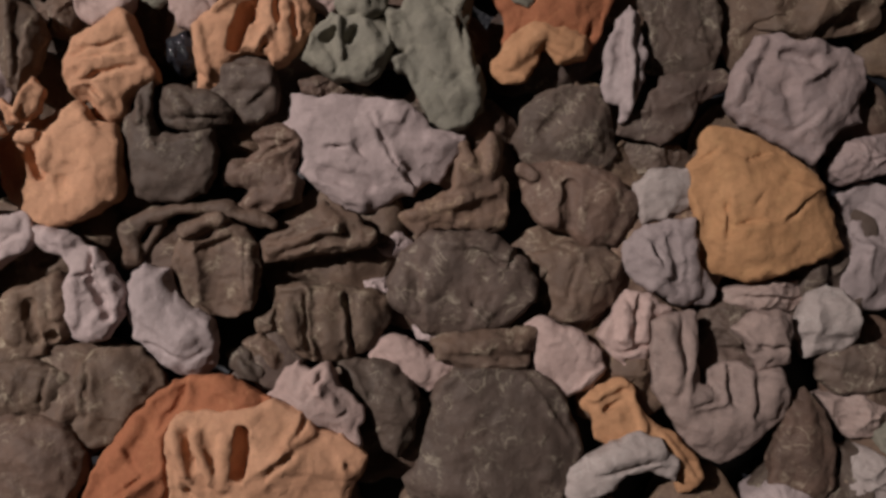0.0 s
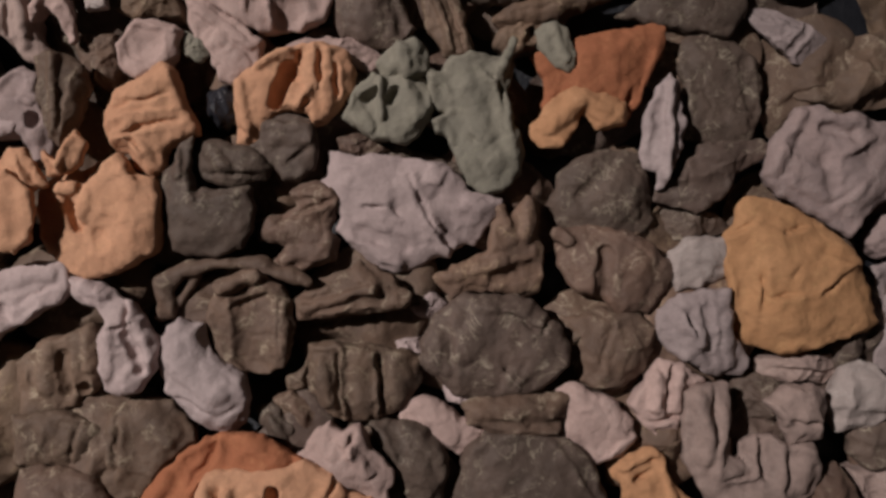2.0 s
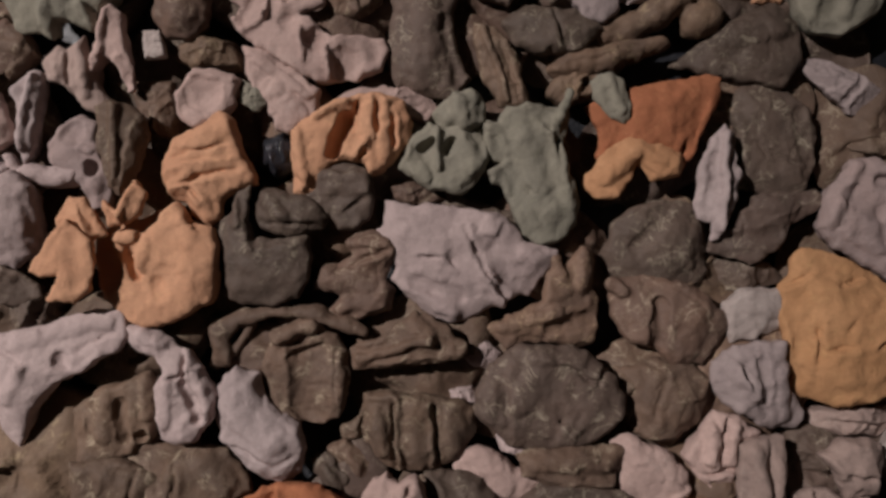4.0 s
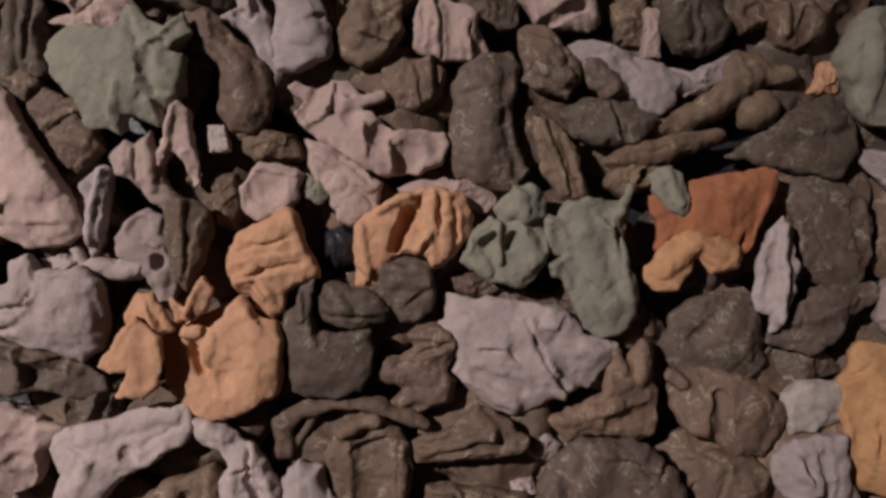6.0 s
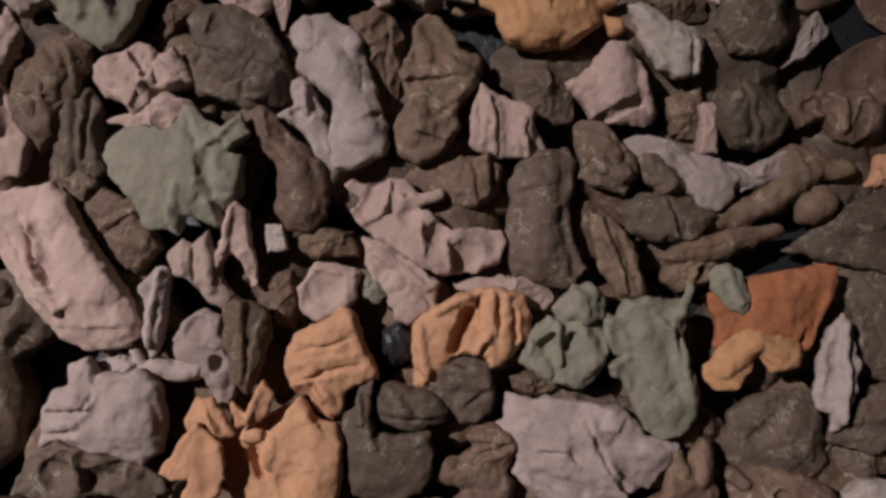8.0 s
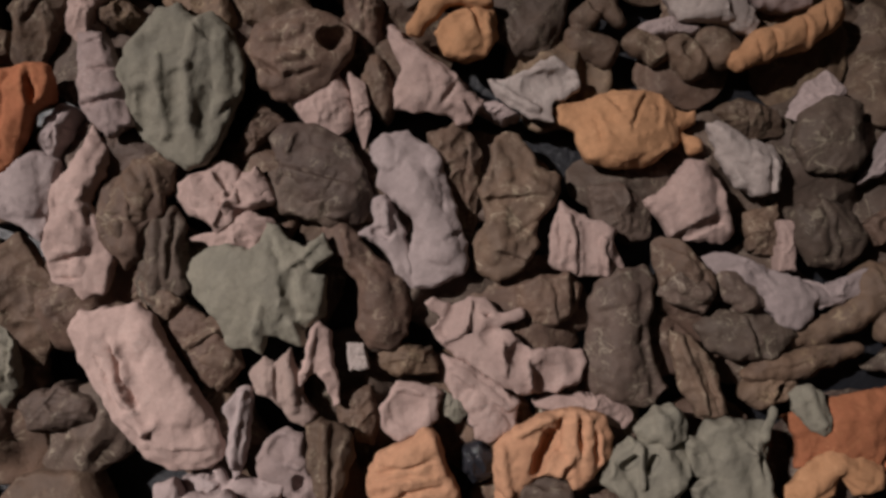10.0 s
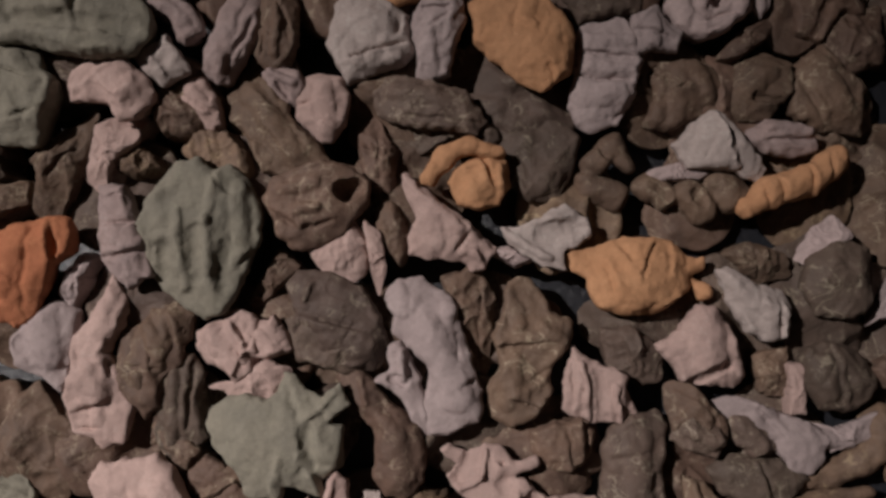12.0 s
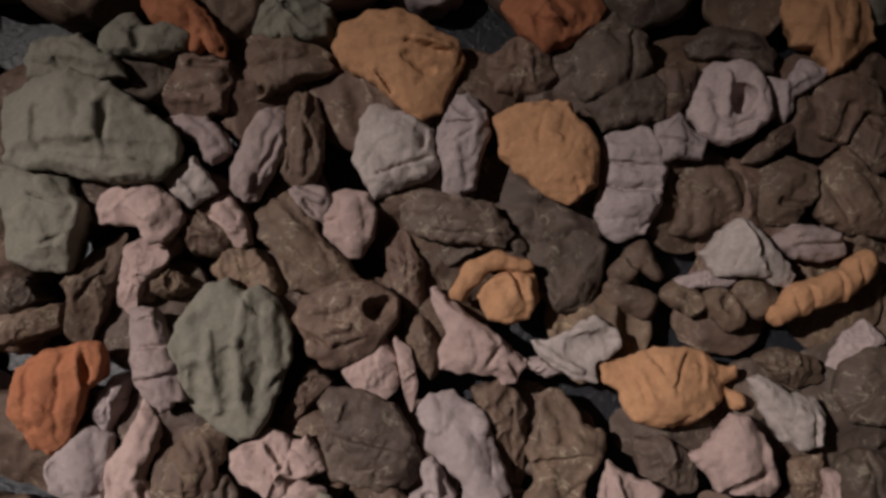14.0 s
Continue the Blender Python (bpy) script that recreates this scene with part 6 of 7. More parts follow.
mould("slate", 0.0039, 0.2650, 0.0385, 26, 4, 2627, ((-18.9, 14.9), (-4.8, 15.4), (11.6, 1.8), (20, -10.1), (4.1, -14.7), (-12.1, -7.2)), marks=((-12.6, 9, 7.9, -6.5, 5.9, 3),))
mould("brown", 0.1284, 0.3130, 0.0275, 30, 3, 2647, ((-36, 4.4), (-22, 15.3), (-1.7, 13.9), (18.4, 18.7), (34.8, 6.8), (31.1, -9.9), (11.1, -18.9), (-1.1, -17.2), (-9.5, -3), (-25.5, -9.8)), marks=((-21.8, 4.9, -5.6, 5.4, 5.6, -4), (2.4, 9.8, 2.9, -10.9, 3.8, 4), (18.7, 6.2, 15, -10.5, 4.7, -3),))
mould("slate", 0.1504, 0.2257, 0.0220, 26, 3, 2667, ((-54.3, -12.5), (-34.4, 4.8), (-10.3, 22.2), (17.8, 37.6), (34.4, 23.7), (37.3, -9.2), (23.5, -26.2), (3.1, -22.8), (-17.4, -17.4)), marks=((-14.1, 9.6, 22.3, 19.1, 9.2, 3), (-1.4, -6.5, 27.2, -9.6, 7.4, 2),))
mould("slate", -0.3854, 0.0407, 0.0712, 36, 3, 2687, ((-44.7, 10.7), (-22.1, 21.2), (5.3, 18.7), (32.9, 8.7), (53.1, -7.3), (34.4, -15.7), (10.9, -9.3), (-19.7, -14.6), (-50.9, -12.3)), marks=((-22.9, 4.2, -15.4, 9, 8.8, -7), (6.5, -0.1, 17.8, 4.2, 7.9, -6), (-6.2, 16.3, -2.8, -6.2, 3.5, 5), (-33.4, 16.9, 33.3, 3.1, 3.1, 3),))
mould("brown", -0.4392, 0.6038, 0.0691, 34, 4, 2707, ((-25.6, -15.2), (-18, 6.8), (-14.5, 24.4), (-1.6, 28.7), (25, 19.6), (27.9, 2), (22.3, -19.8), (5.2, -24.1), (-20.9, -21.7)), marks=((-17.6, -2.1, 21.2, 6.4, 6.4, 3), (-0.9, 15.4, 16.5, 15.3, 3.7, -4), (-21.5, -10.8, 4.7, -13.2, 3.7, 3),))
mould("green", -0.5299, 0.6185, 0.0827, 30, 4, 2727, ((-38.5, 1.4), (-26.5, 16.6), (3.7, 20.6), (17.4, 9.5), (32.9, 2.8), (40.2, -12.4), (14.4, -12.2), (-11.3, -14.1), (-33.2, -11.8)), marks=((-25.7, 5.6, 26.6, 0.7, 7.8, 3), (-7.7, -3.3, 14, -5.7, 3.9, -3),))
mould("green", -0.4785, 0.6383, 0.0809, 30, 4, 2747, ((-33.2, -3.1), (-19.1, 16.5), (-6.1, 16.3), (3.2, 5.2), (24.4, 11.5), (35.6, 2.6), (34, -8.3), (8.5, -14.5), (-17.3, -14.2), (-30.5, -11.9)), marks=((-22.7, 3.3, -9.2, -5.6, 7.6, 3), (11.9, 2.9, 29.4, -1.7, 7.6, 3), (-1, 3.1, 1.8, -10.1, 3.8, -4),))
mould("red", -0.4409, 0.6431, 0.0763, 26, 3, 2767, ((-47, 31.5), (-7.6, 30.9), (10.6, 12.8), (24.3, -5), (25.8, -20.3), (14.1, -18.9), (7.9, -5.7), (6.7, -17), (1.1, -16.1), (-4, -0.2), (-32.7, 9)), marks=((4.1, 12.9, 20.3, -13.7, 3.7, 3), (-33.3, 20.1, -6.6, 8.6, 6.5, 3),))
mould("mauve", -0.4349, 0.5644, 0.0658, 26, 3, 2787, ((-31, 16.4), (3.9, 16.2), (19.7, 3), (22.4, -12.2), (10, -22.9), (-3.8, -5.6), (-21.7, 5.4)), marks=((-17.6, 11.9, 9.2, -5.6, 6.3, 3),))
mould("white", -0.4379, 0.5258, 0.0719, 24, 2, 2807, ((-21.3, 1.6), (2.1, 20.8), (19.5, -4.8), (-0.4, -17.4)), steps=((5.9, -15.3, -12.3, 10.1, 3, 8),))
mould("pink", -0.4135, 0.4989, 0.0567, 26, 3, 2827, ((-18, 14.2), (-0.8, 20.7), (12.8, 5.6), (17.9, -15.9), (7.3, -20.2), (-4, -7.4), (-15.3, 3.4)), marks=((-9.2, 12, 6.6, -3.1, 5.3, 3), (0, -0.9, 13.3, -7.3, 2.2, -3),))
mould("grey", -0.0731, 0.5622, 0.0526, 28, 3, 2847, ((-16, 13.7), (0.9, 21), (8.9, 9.3), (22.3, 0.6), (18.7, -12.2), (-2, -12.2), (-14.6, -18.6), (-18.4, -1.4)), marks=((-5.5, 13.7, -1.8, -5.7, 6.3, 3), (-12.1, 0.8, 14.7, -5.8, 2.7, -3),))
mould("grey", 0.0186, 0.6059, 0.0405, 22, 2, 2867, ((-20.9, 10.6), (-4.2, 6), (7, 23.7), (25.6, 14.6), (12.4, 1.4), (-0.5, -5.1), (-7.6, -27.1), (-11.7, -24)), marks=((-4.3, 3.8, 12.9, 12.5, 4.9, 3), (-6.5, 1.6, -8.6, -20.5, 2.9, 3),))
mould("slate", -0.0281, 0.6380, 0.0435, 30, 4, 2887, ((-36.1, 4.9), (-20.8, 16), (21.7, 15.4), (35.8, -4.9), (28.9, -18.1), (-0.2, -6.7), (-29.9, -6.4)), marks=((-25.3, 7, 21.3, 4.2, 5.8, 3), (-0.1, -2.2, 25.2, -4.7, 2.9, -3),))
mould("slate", -0.1266, 0.6264, 0.0532, 32, 5, 2907, ((-31.4, 0.3), (-14.2, 22.4), (7.3, 35.5), (32.5, 17.4), (37.1, -4.8), (14.9, -22.2), (-14.8, -30.7), (-31.6, -17.4)), marks=((-5.7, 17.8, 6.6, -8.9, 10, 3), (19.8, 17.5, 19.2, -13.4, 3.6, -3),))
mould("amber", 0.0454, 0.6457, 0.0475, 32, 4, 2927, ((-37.4, 35), (31.7, 33.9), (36, -1.7), (8.1, -23.4), (-0.5, -29.9), (-11.9, -7.8), (-26.4, -5.4)), marks=((-19.2, 16.8, 9.1, -1.4, 10, 3), (-2.5, 16.5, 0, -18.9, 3, -3), (18.7, 25.2, 13.3, -1.4, 5, 3),))
mould("brown", 0.0631, 0.5935, 0.0314, 32, 4, 2947, ((-28, 16.8), (-2.1, 25.6), (23.1, 20.9), (28, -5.9), (7, -5.8), (-4.6, -27.9), (-23.4, -23.4)), marks=((-11.2, 12.2, 14, 7.6, 8.1, 3), (-3.4, -1.3, -8.6, -23.4, 4, -4),))
mould("brown", 0.0594, 0.5216, 0.0332, 32, 4, 2967, ((-23.7, 21.8), (-2, 39.3), (27.8, 8.7), (27.8, -30.1), (-5, -25.9), (-25.2, -13)), marks=((-7, 21.7, 12.2, -12.9, 9.8, 3), (-16.1, 4.3, -4.6, -17.3, 2.9, -3),))
mould("slate", -0.1056, 0.5928, 0.0486, 32, 4, 2987, ((-35.1, -0.1), (-9.4, 17.4), (16.1, 21.6), (28.5, 8.3), (23.8, -13.6), (-1.4, -13.5), (-22.7, -19.9)), marks=((-18.1, 4.2, 15.8, 4, 7.2, 3),))
mould("brown", -0.0735, 0.6044, 0.0486, 30, 4, 3007, ((-16, 10.1), (1.2, 21), (18, 16.4), (11, -7.8), (0.2, -20.8), (-14.5, -18.6)), marks=((-3.2, 12.2, 0.4, -12.1, 5.5, 3),))

# ---- the heap: plainer lumps between them ----
lump("grey", 0.3086, -0.0001, 0.0374, 0.0475, 0.0259, 85, 0.031, SLAB, 20, ((84,-0.414,22),(132,0.223,14),(36,0.231,6),(180,-0.105,14),(222,0.128,6),(306,-0.043,50),(102,-0.091,9),(336,-0.062,6),(306,0.056,6),(354,0.061,4),(150,0.059,4),(54,-0.038,9),(24,0.045,6),(126,0.053,4),), dents=((0.0154,0.0107,0.0156,0.0047),))
lump("rose", 0.2294, -0.0329, 0.0458, 0.0320, 0.0110, -176, 0.040, KNOB, 22, ((276,-0.108,34),(138,0.128,9),(204,0.146,6),(60,-0.051,34),(348,0.109,4),(168,-0.084,6),(6,0.049,4),(234,-0.025,14),(144,0.042,4),), grooves=((0.0245,-0.0018,-0.0183,0.001),))
lump("slate", 0.2003, -0.0591, 0.0446, 0.0222, 0.0192, 87, 0.039, KNOB, 23, ((240,-0.133,14),(306,0.177,6),(54,0.166,6),(114,-0.079,22),(6,-0.075,22),(192,0.12,6),(156,0.059,4),(222,-0.043,6),(270,-0.043,6),(42,0.042,6),(138,-0.029,9),))
lump("rose", 0.2889, -0.1153, 0.0508, 0.0221, 0.0143, 160, 0.045, KNOB, 27, ((318,-0.119,14),(354,0.177,4),(186,-0.111,9),(216,0.134,6),(36,-0.085,14),(90,0.089,9),(126,-0.047,14),(162,0.088,4),(0,0.042,4),(282,0.042,4),), dents=((0.0097,-0.0005,0.0097,0.0029),))
lump("white", 0.2944, -0.1599, 0.0587, 0.0227, 0.0195, 111, 0.050, KNOB, 29, ((162,-0.191,14),(114,0.234,9),(60,-0.176,14),(204,0.172,6),(312,-0.098,14),(18,0.129,6),(240,-0.057,9),(186,-0.04,9),(36,-0.039,9),(276,0.057,4),(84,-0.044,6),))
lump("green", 0.3158, -0.1407, 0.0561, 0.0234, 0.0162, 107, 0.050, KNOB, 30, ((84,-0.132,14),(30,0.156,6),(132,0.142,6),(252,0.101,9),(6,-0.091,9),(300,-0.068,14),(216,-0.081,9),(336,0.111,4),(168,-0.077,6),(186,0.07,4),(60,-0.049,6),))
lump("grey", 0.2322, -0.1756, 0.0626, 0.0212, 0.0157, 178, 0.050, KNOB, 31, ((96,-0.18,22),(150,0.25,6),(324,-0.117,14),(186,-0.143,9),(36,0.175,6),(276,0.111,9),(240,-0.044,9),(66,-0.042,6),(12,-0.039,6),(348,0.041,4),))
lump("pink", -0.1035, 0.1783, 0.0461, 0.0334, 0.0101, 173, 0.040, KNOB, 62, ((66,-0.16,34),(234,0.215,14),(156,0.209,6),(330,-0.111,14),(6,0.193,4),(186,-0.09,14),(348,-0.087,4),(30,-0.039,9),(264,0.038,9),))
lump("green", 0.2095, 0.2850, 0.0344, 0.0434, 0.0343, 84, 0.043, KNOB, 72, ((132,-0.09,9),(12,-0.084,9),(342,0.104,6),(90,0.079,9),(264,-0.067,9),(168,0.071,6),(228,0.069,6),(42,0.047,6),), strokes=((0.0196,0.0225,-0.0366,0.0152,0.0047,0.0039),(0.0132,0.0097,-0.0349,0.0034,0.0039,-0.0031),(0.0068,-0.0032,-0.0336,-0.0064,0.0047,0.0031),))
lump("orange", 0.1673, 0.2741, 0.0263, 0.0130, 0.0094, 63, 0.020, KNOB, 73, ((96,-0.198,22),(198,-0.212,14),(156,0.302,6),(246,0.232,9),(306,-0.142,14),(42,0.198,6),(6,-0.084,9),(342,0.074,4),(126,-0.052,6),(30,0.049,6),(228,-0.039,9),(258,0.029,9),))
lump("tan", 0.0268, 0.1968, 0.0365, 0.0192, 0.0122, -154, 0.031, KNOB, 74, ((276,-0.117,22),(222,0.161,9),(126,0.094,9),(186,-0.088,9),(78,-0.067,14),(12,-0.076,6),(342,0.041,22),(216,0.052,4),(234,-0.035,9),(36,0.047,4),(24,-0.039,6),(144,-0.031,9),), dents=((-0.007,0.0024,0.0035,0.0093),))
lump("grey", 0.0701, 0.2696, 0.0366, 0.0234, 0.0097, -161, 0.012, KNOB, 76, ((264,-0.555,34),(324,0.624,4),(198,0.452,4),(306,-0.229,9),(138,-0.096,50),(6,-0.191,9),(336,0.231,4),(42,0.166,6),(258,0.082,9),(192,0.11,4),(174,-0.092,6),(222,-0.07,6),(150,0.063,6),(330,0.073,4),(348,-0.057,6),(294,-0.052,6),))
lump("brown", -0.0387, 0.2771, 0.0434, 0.0276, 0.0164, 127, 0.020, KNOB, 77, ((288,-0.125,22),(126,0.14,9),(222,0.107,14),(36,-0.103,14),(180,-0.114,9),(348,0.049,22),(6,0.06,4),(204,0.054,4),(18,-0.043,6),(330,0.049,4),(300,-0.013,50),), dents=((-0.0166,-0.0016,0.007,0.0021),))
lump("pink", 0.0363, 0.3001, 0.0369, 0.0195, 0.0062, 92, 0.031, SLAB, 81, ((84,-0.147,34),(276,-0.147,34),(162,0.24,4),(198,0.24,4),(18,0.182,4),(342,0.179,4),(180,-0.145,6),(0,-0.088,4),(204,0.069,4),(156,0.064,4),(318,-0.039,9),(42,-0.037,9),(348,0.044,4),(12,0.042,4),(126,-0.028,9),))
lump("brown", 0.0230, 0.3120, 0.0318, 0.0187, 0.0138, 97, 0.026, KNOB, 82, ((264,-0.203,22),(330,0.272,6),(6,-0.181,14),(210,0.255,6),(174,-0.13,14),(48,0.182,6),(96,-0.083,14),(138,0.115,4),(318,0.073,6),(294,-0.051,9),(198,0.059,6),))
lump("pink", -0.3575, 0.2918, 0.0578, 0.0266, 0.0130, -168, 0.016, KNOB, 92, ((318,-0.395,22),(60,-0.192,22),(354,0.429,4),(240,0.28,9),(174,-0.23,9),(138,0.252,6),(342,-0.182,4),(282,-0.088,9),(348,0.119,4),(6,-0.05,22),(312,0.054,6),(96,-0.044,9),(222,0.057,4),(60,0.035,9),(126,0.053,4),(348,0.05,4),))
big = lump("brown", -0.3944, 0.2216, 0.0583, 0.0472, 0.0168, 134, 0.021, KNOB, 94, ((54,-0.143,34),(216,0.188,9),(6,0.236,4),(186,-0.158,9),(318,-0.08,34),(156,0.155,9),(174,-0.083,4),(138,0.052,6),(210,0.054,4),(30,-0.035,9),(0,0.053,4),), grooves=((0.0129,0.01,0.009,-0.0183),(-0.0131,0.0137,-0.0154,-0.0186),(-0.0303,0.0152,-0.0339,-0.0185),), strokes=((0.0129,0.01,0.009,-0.0183,0.0014,-0.0031),(-0.0131,0.0137,-0.0154,-0.0186,0.0014,-0.0031),(0.0283,-0.0057,0.0138,-0.0039,0.0039,-0.0015),))
piece("segment", big, "brown", -0.4115, 0.2424, 0.0601, 0.0173, 0.0108, 137, 0.013, 39410, ((60,-0.302,22),(312,-0.268,22),(180,-0.285,14),(138,0.36,6),(6,0.29,6),(228,0.236,9),(24,-0.101,9),(336,-0.087,6),(96,-0.068,9),(0,0.085,4),(204,-0.065,6),(66,0.049,9),(252,0.044,9),(126,0.065,4),(306,0.036,6),(12,-0.044,4),))
piece("segment", big, "brown", -0.3911, 0.2232, 0.0601, 0.0179, 0.0137, 47, 0.013, 39447, ((264,-0.166,22),(210,0.247,6),(318,0.19,9),(174,-0.127,14),(6,-0.12,14),(48,0.151,6),(90,-0.082,14),(138,0.116,6),(300,-0.037,9),(324,0.05,4),(198,0.04,6),))
piece("segment", big, "brown", -0.3736, 0.2029, 0.0601, 0.0189, 0.0159, 53, 0.014, 39484, ((72,-0.19,14),(132,0.26,6),(180,-0.167,14),(228,0.171,9),(294,-0.085,22),(24,0.137,6),(96,-0.071,6),(120,0.082,4),(336,0.071,4),(0,-0.032,9),(48,-0.046,4),(198,-0.038,6),(30,0.042,4),(72,0.034,6),))
lump("white", -0.2695, 0.2087, 0.0532, 0.0102, 0.0073, 107, 0.012, SLAB, 98, ((78,-0.153,22),(138,0.258,6),(174,-0.145,14),(264,-0.142,14),(24,0.185,6),(354,-0.146,9),(210,0.176,6),(318,0.163,6),(126,0.056,4),(240,-0.045,6),(336,-0.043,6),(192,-0.035,9),(216,0.049,4),(288,-0.038,6),))
lump("tan", -0.2351, 0.2069, 0.0505, 0.0223, 0.0114, 179, 0.045, KNOB, 99, ((252,-0.084,14),(72,0.103,9),(30,-0.094,9),(312,0.111,6),(210,0.11,6),(162,0.13,4),(150,-0.038,50),(6,0.113,4),(342,-0.091,6),(186,-0.059,6),(204,0.073,4),(156,0.051,6),(126,-0.031,9),(12,-0.043,4),(0,0.046,4),))
lump("brown", -0.2697, 0.1673, 0.0482, 0.0221, 0.0150, 118, 0.042, KNOB, 101, ((306,0.188,9),(342,-0.151,14),(24,0.205,6),(66,-0.108,22),(240,-0.069,22),(120,0.11,6),(180,0.117,4),(150,-0.063,9),(18,0.076,4),(204,-0.057,6),(294,0.034,9),(0,-0.039,6),))
lump("green", -0.2005, 0.1759, 0.0517, 0.0111, 0.0073, 134, 0.012, KNOB, 102, ((306,-0.177,14),(30,-0.174,14),(354,0.227,6),(78,0.159,9),(180,-0.137,9),(210,0.144,6),(6,-0.064,6),(348,0.073,4),(282,-0.058,6),(150,0.057,4),(330,-0.046,6),(126,-0.031,9),))
lump("grey", -0.3679, 0.1139, 0.0640, 0.0186, 0.0086, 168, 0.050, KNOB, 109, ((288,0.174,14),(90,-0.104,22),(336,-0.141,9),(150,0.14,6),(222,-0.079,14),(174,-0.081,6),(0,0.096,4),(192,0.095,4),(36,0.076,6),(348,-0.048,4),(312,-0.032,9),))
lump("slate", -0.3456, 0.0190, 0.0632, 0.0183, 0.0157, 59, 0.050, KNOB, 111, ((312,-0.347,14),(270,0.285,9),(216,-0.11,22),(78,-0.125,14),(348,0.187,6),(156,0.114,6),(276,0.066,4),(36,0.064,4),(294,-0.041,9),(126,-0.038,9),(264,-0.044,4),), dents=((0.0089,-0.0059,0.0054,0.0041),))
lump("pink", -0.4004, -0.0096, 0.0745, 0.0336, 0.0287, -161, 0.036, KNOB, 112, ((144,-0.185,14),(180,0.285,6),(222,-0.126,22),(348,-0.153,14),(306,0.178,9),(24,0.117,4),(90,0.046,14),(156,-0.048,4),(54,-0.031,9),(180,0.029,9),), dents=((-0.0085,-0.0083,0.0156,0.0047),), strokes=((-0.0293,-0.0121,-0.0457,0.0003,0.0047,0.0031),(-0.0073,0.0108,-0.022,0.0149,0.0047,-0.0026),(-0.004,-0.0212,-0.004,-0.0212,0.0117,0.0023),))
lump("grey", -0.3845, -0.0699, 0.0699, 0.0224, 0.0160, 117, 0.050, KNOB, 113, ((180,-0.186,14),(144,0.206,9),(228,0.205,9),(300,-0.114,22),(72,-0.075,34),(354,0.183,6),(24,-0.072,9),(330,-0.065,9),(60,0.064,6),(294,0.05,6),(198,-0.049,6),(258,-0.031,14),(222,0.058,4),(0,0.052,4),(96,-0.03,9),(234,-0.043,4),))
lump("pink", -0.4777, 0.4648, 0.0656, 0.0287, 0.0160, 73, 0.050, KNOB, 118, ((270,-0.56,22),(330,0.406,6),(12,-0.25,14),(150,-0.219,14),(60,0.21,9),(210,0.211,6),(240,-0.154,9),(270,0.084,9),(306,-0.084,9),(216,0.08,4),(168,-0.074,4),(186,0.061,6),(210,-0.061,4),(114,-0.031,9),(228,-0.043,4),))
lump("pink", -0.4775, 0.4569, 0.0671, 0.0272, 0.0125, 62, 0.015, KNOB, 120, ((258,-0.503,34),(72,0.321,9),(204,0.379,6),(144,-0.197,22),(18,-0.245,14),(330,0.297,9),(300,-0.084,14),(192,0.123,6),(210,-0.115,4),(54,0.073,6),(96,0.066,6),(6,-0.069,4),(324,0.067,4),(228,-0.044,9),(162,-0.053,6),(348,0.056,4),))
lump("tan", -0.4584, 0.4526, 0.0615, 0.0158, 0.0115, -179, 0.050, KNOB, 121, ((270,0.17,9),(222,-0.115,14),(168,0.153,6),(132,-0.098,14),(30,0.108,6),(348,-0.032,50),(342,0.066,4),(96,0.05,6),(318,-0.036,9),(0,-0.039,6),(24,0.039,6),(66,-0.03,9),), dents=((-0.0056,-0.0021,0.0054,0.0041),))
lump("tan", -0.3975, 0.4587, 0.0579, 0.0267, 0.0175, 155, 0.050, SLAB, 122, ((276,0.156,9),(90,-0.113,14),(18,0.134,6),(354,-0.096,9),(138,0.111,6),(210,-0.073,14),(174,0.059,6),(66,-0.037,6),(258,0.034,6),), dents=((0.0023,-0.0022,0.0156,0.0047),))
lump("grey", -0.4972, 0.3629, 0.0650, 0.0214, 0.0095, 73, 0.050, KNOB, 128, ((270,-0.072,34),(198,0.166,6),(174,-0.152,6),(342,0.157,4),(144,0.094,6),(36,-0.074,9),(84,0.05,14),(222,-0.04,14),(312,-0.047,9),(0,-0.066,4),(270,0.037,9),(192,0.05,4),), grooves=((0.0157,-0.0009,-0.0116,-0.0086),))
lump("brown", -0.5190, 0.2350, 0.0643, 0.0432, 0.0258, 99, 0.032, KNOB, 130, ((240,0.115,9),(324,-0.095,9),(354,0.135,4),(36,-0.064,14),(78,0.077,9),(156,0.078,4),(180,-0.021,50),(150,0.057,4),(288,-0.036,9),), dents=((0.0026,-0.0089,0.0136,0.0041),))
lump("green", -0.5305, 0.1930, 0.0684, 0.0336, 0.0183, 99, 0.023, KNOB, 131, ((96,-0.105,14),(42,0.134,6),(228,0.087,6),(144,0.101,4),(12,-0.077,6),(198,-0.077,6),(270,-0.035,14),(354,0.062,4),(306,0.045,6),(336,-0.045,6),(66,-0.033,9),(180,0.046,4),(36,0.044,4),(120,-0.034,6),), grooves=((0.0203,-0.0154,-0.0192,-0.0169),))
lump("slate", -0.4862, 0.1615, 0.0592, 0.0288, 0.0154, -176, 0.050, KNOB, 132, ((108,-0.172,22),(42,0.205,9),(6,-0.126,9),(162,0.188,4),(270,0.12,9),(216,-0.095,14),(342,0.09,4),(318,-0.045,14),(138,-0.053,9),(168,0.043,4),))
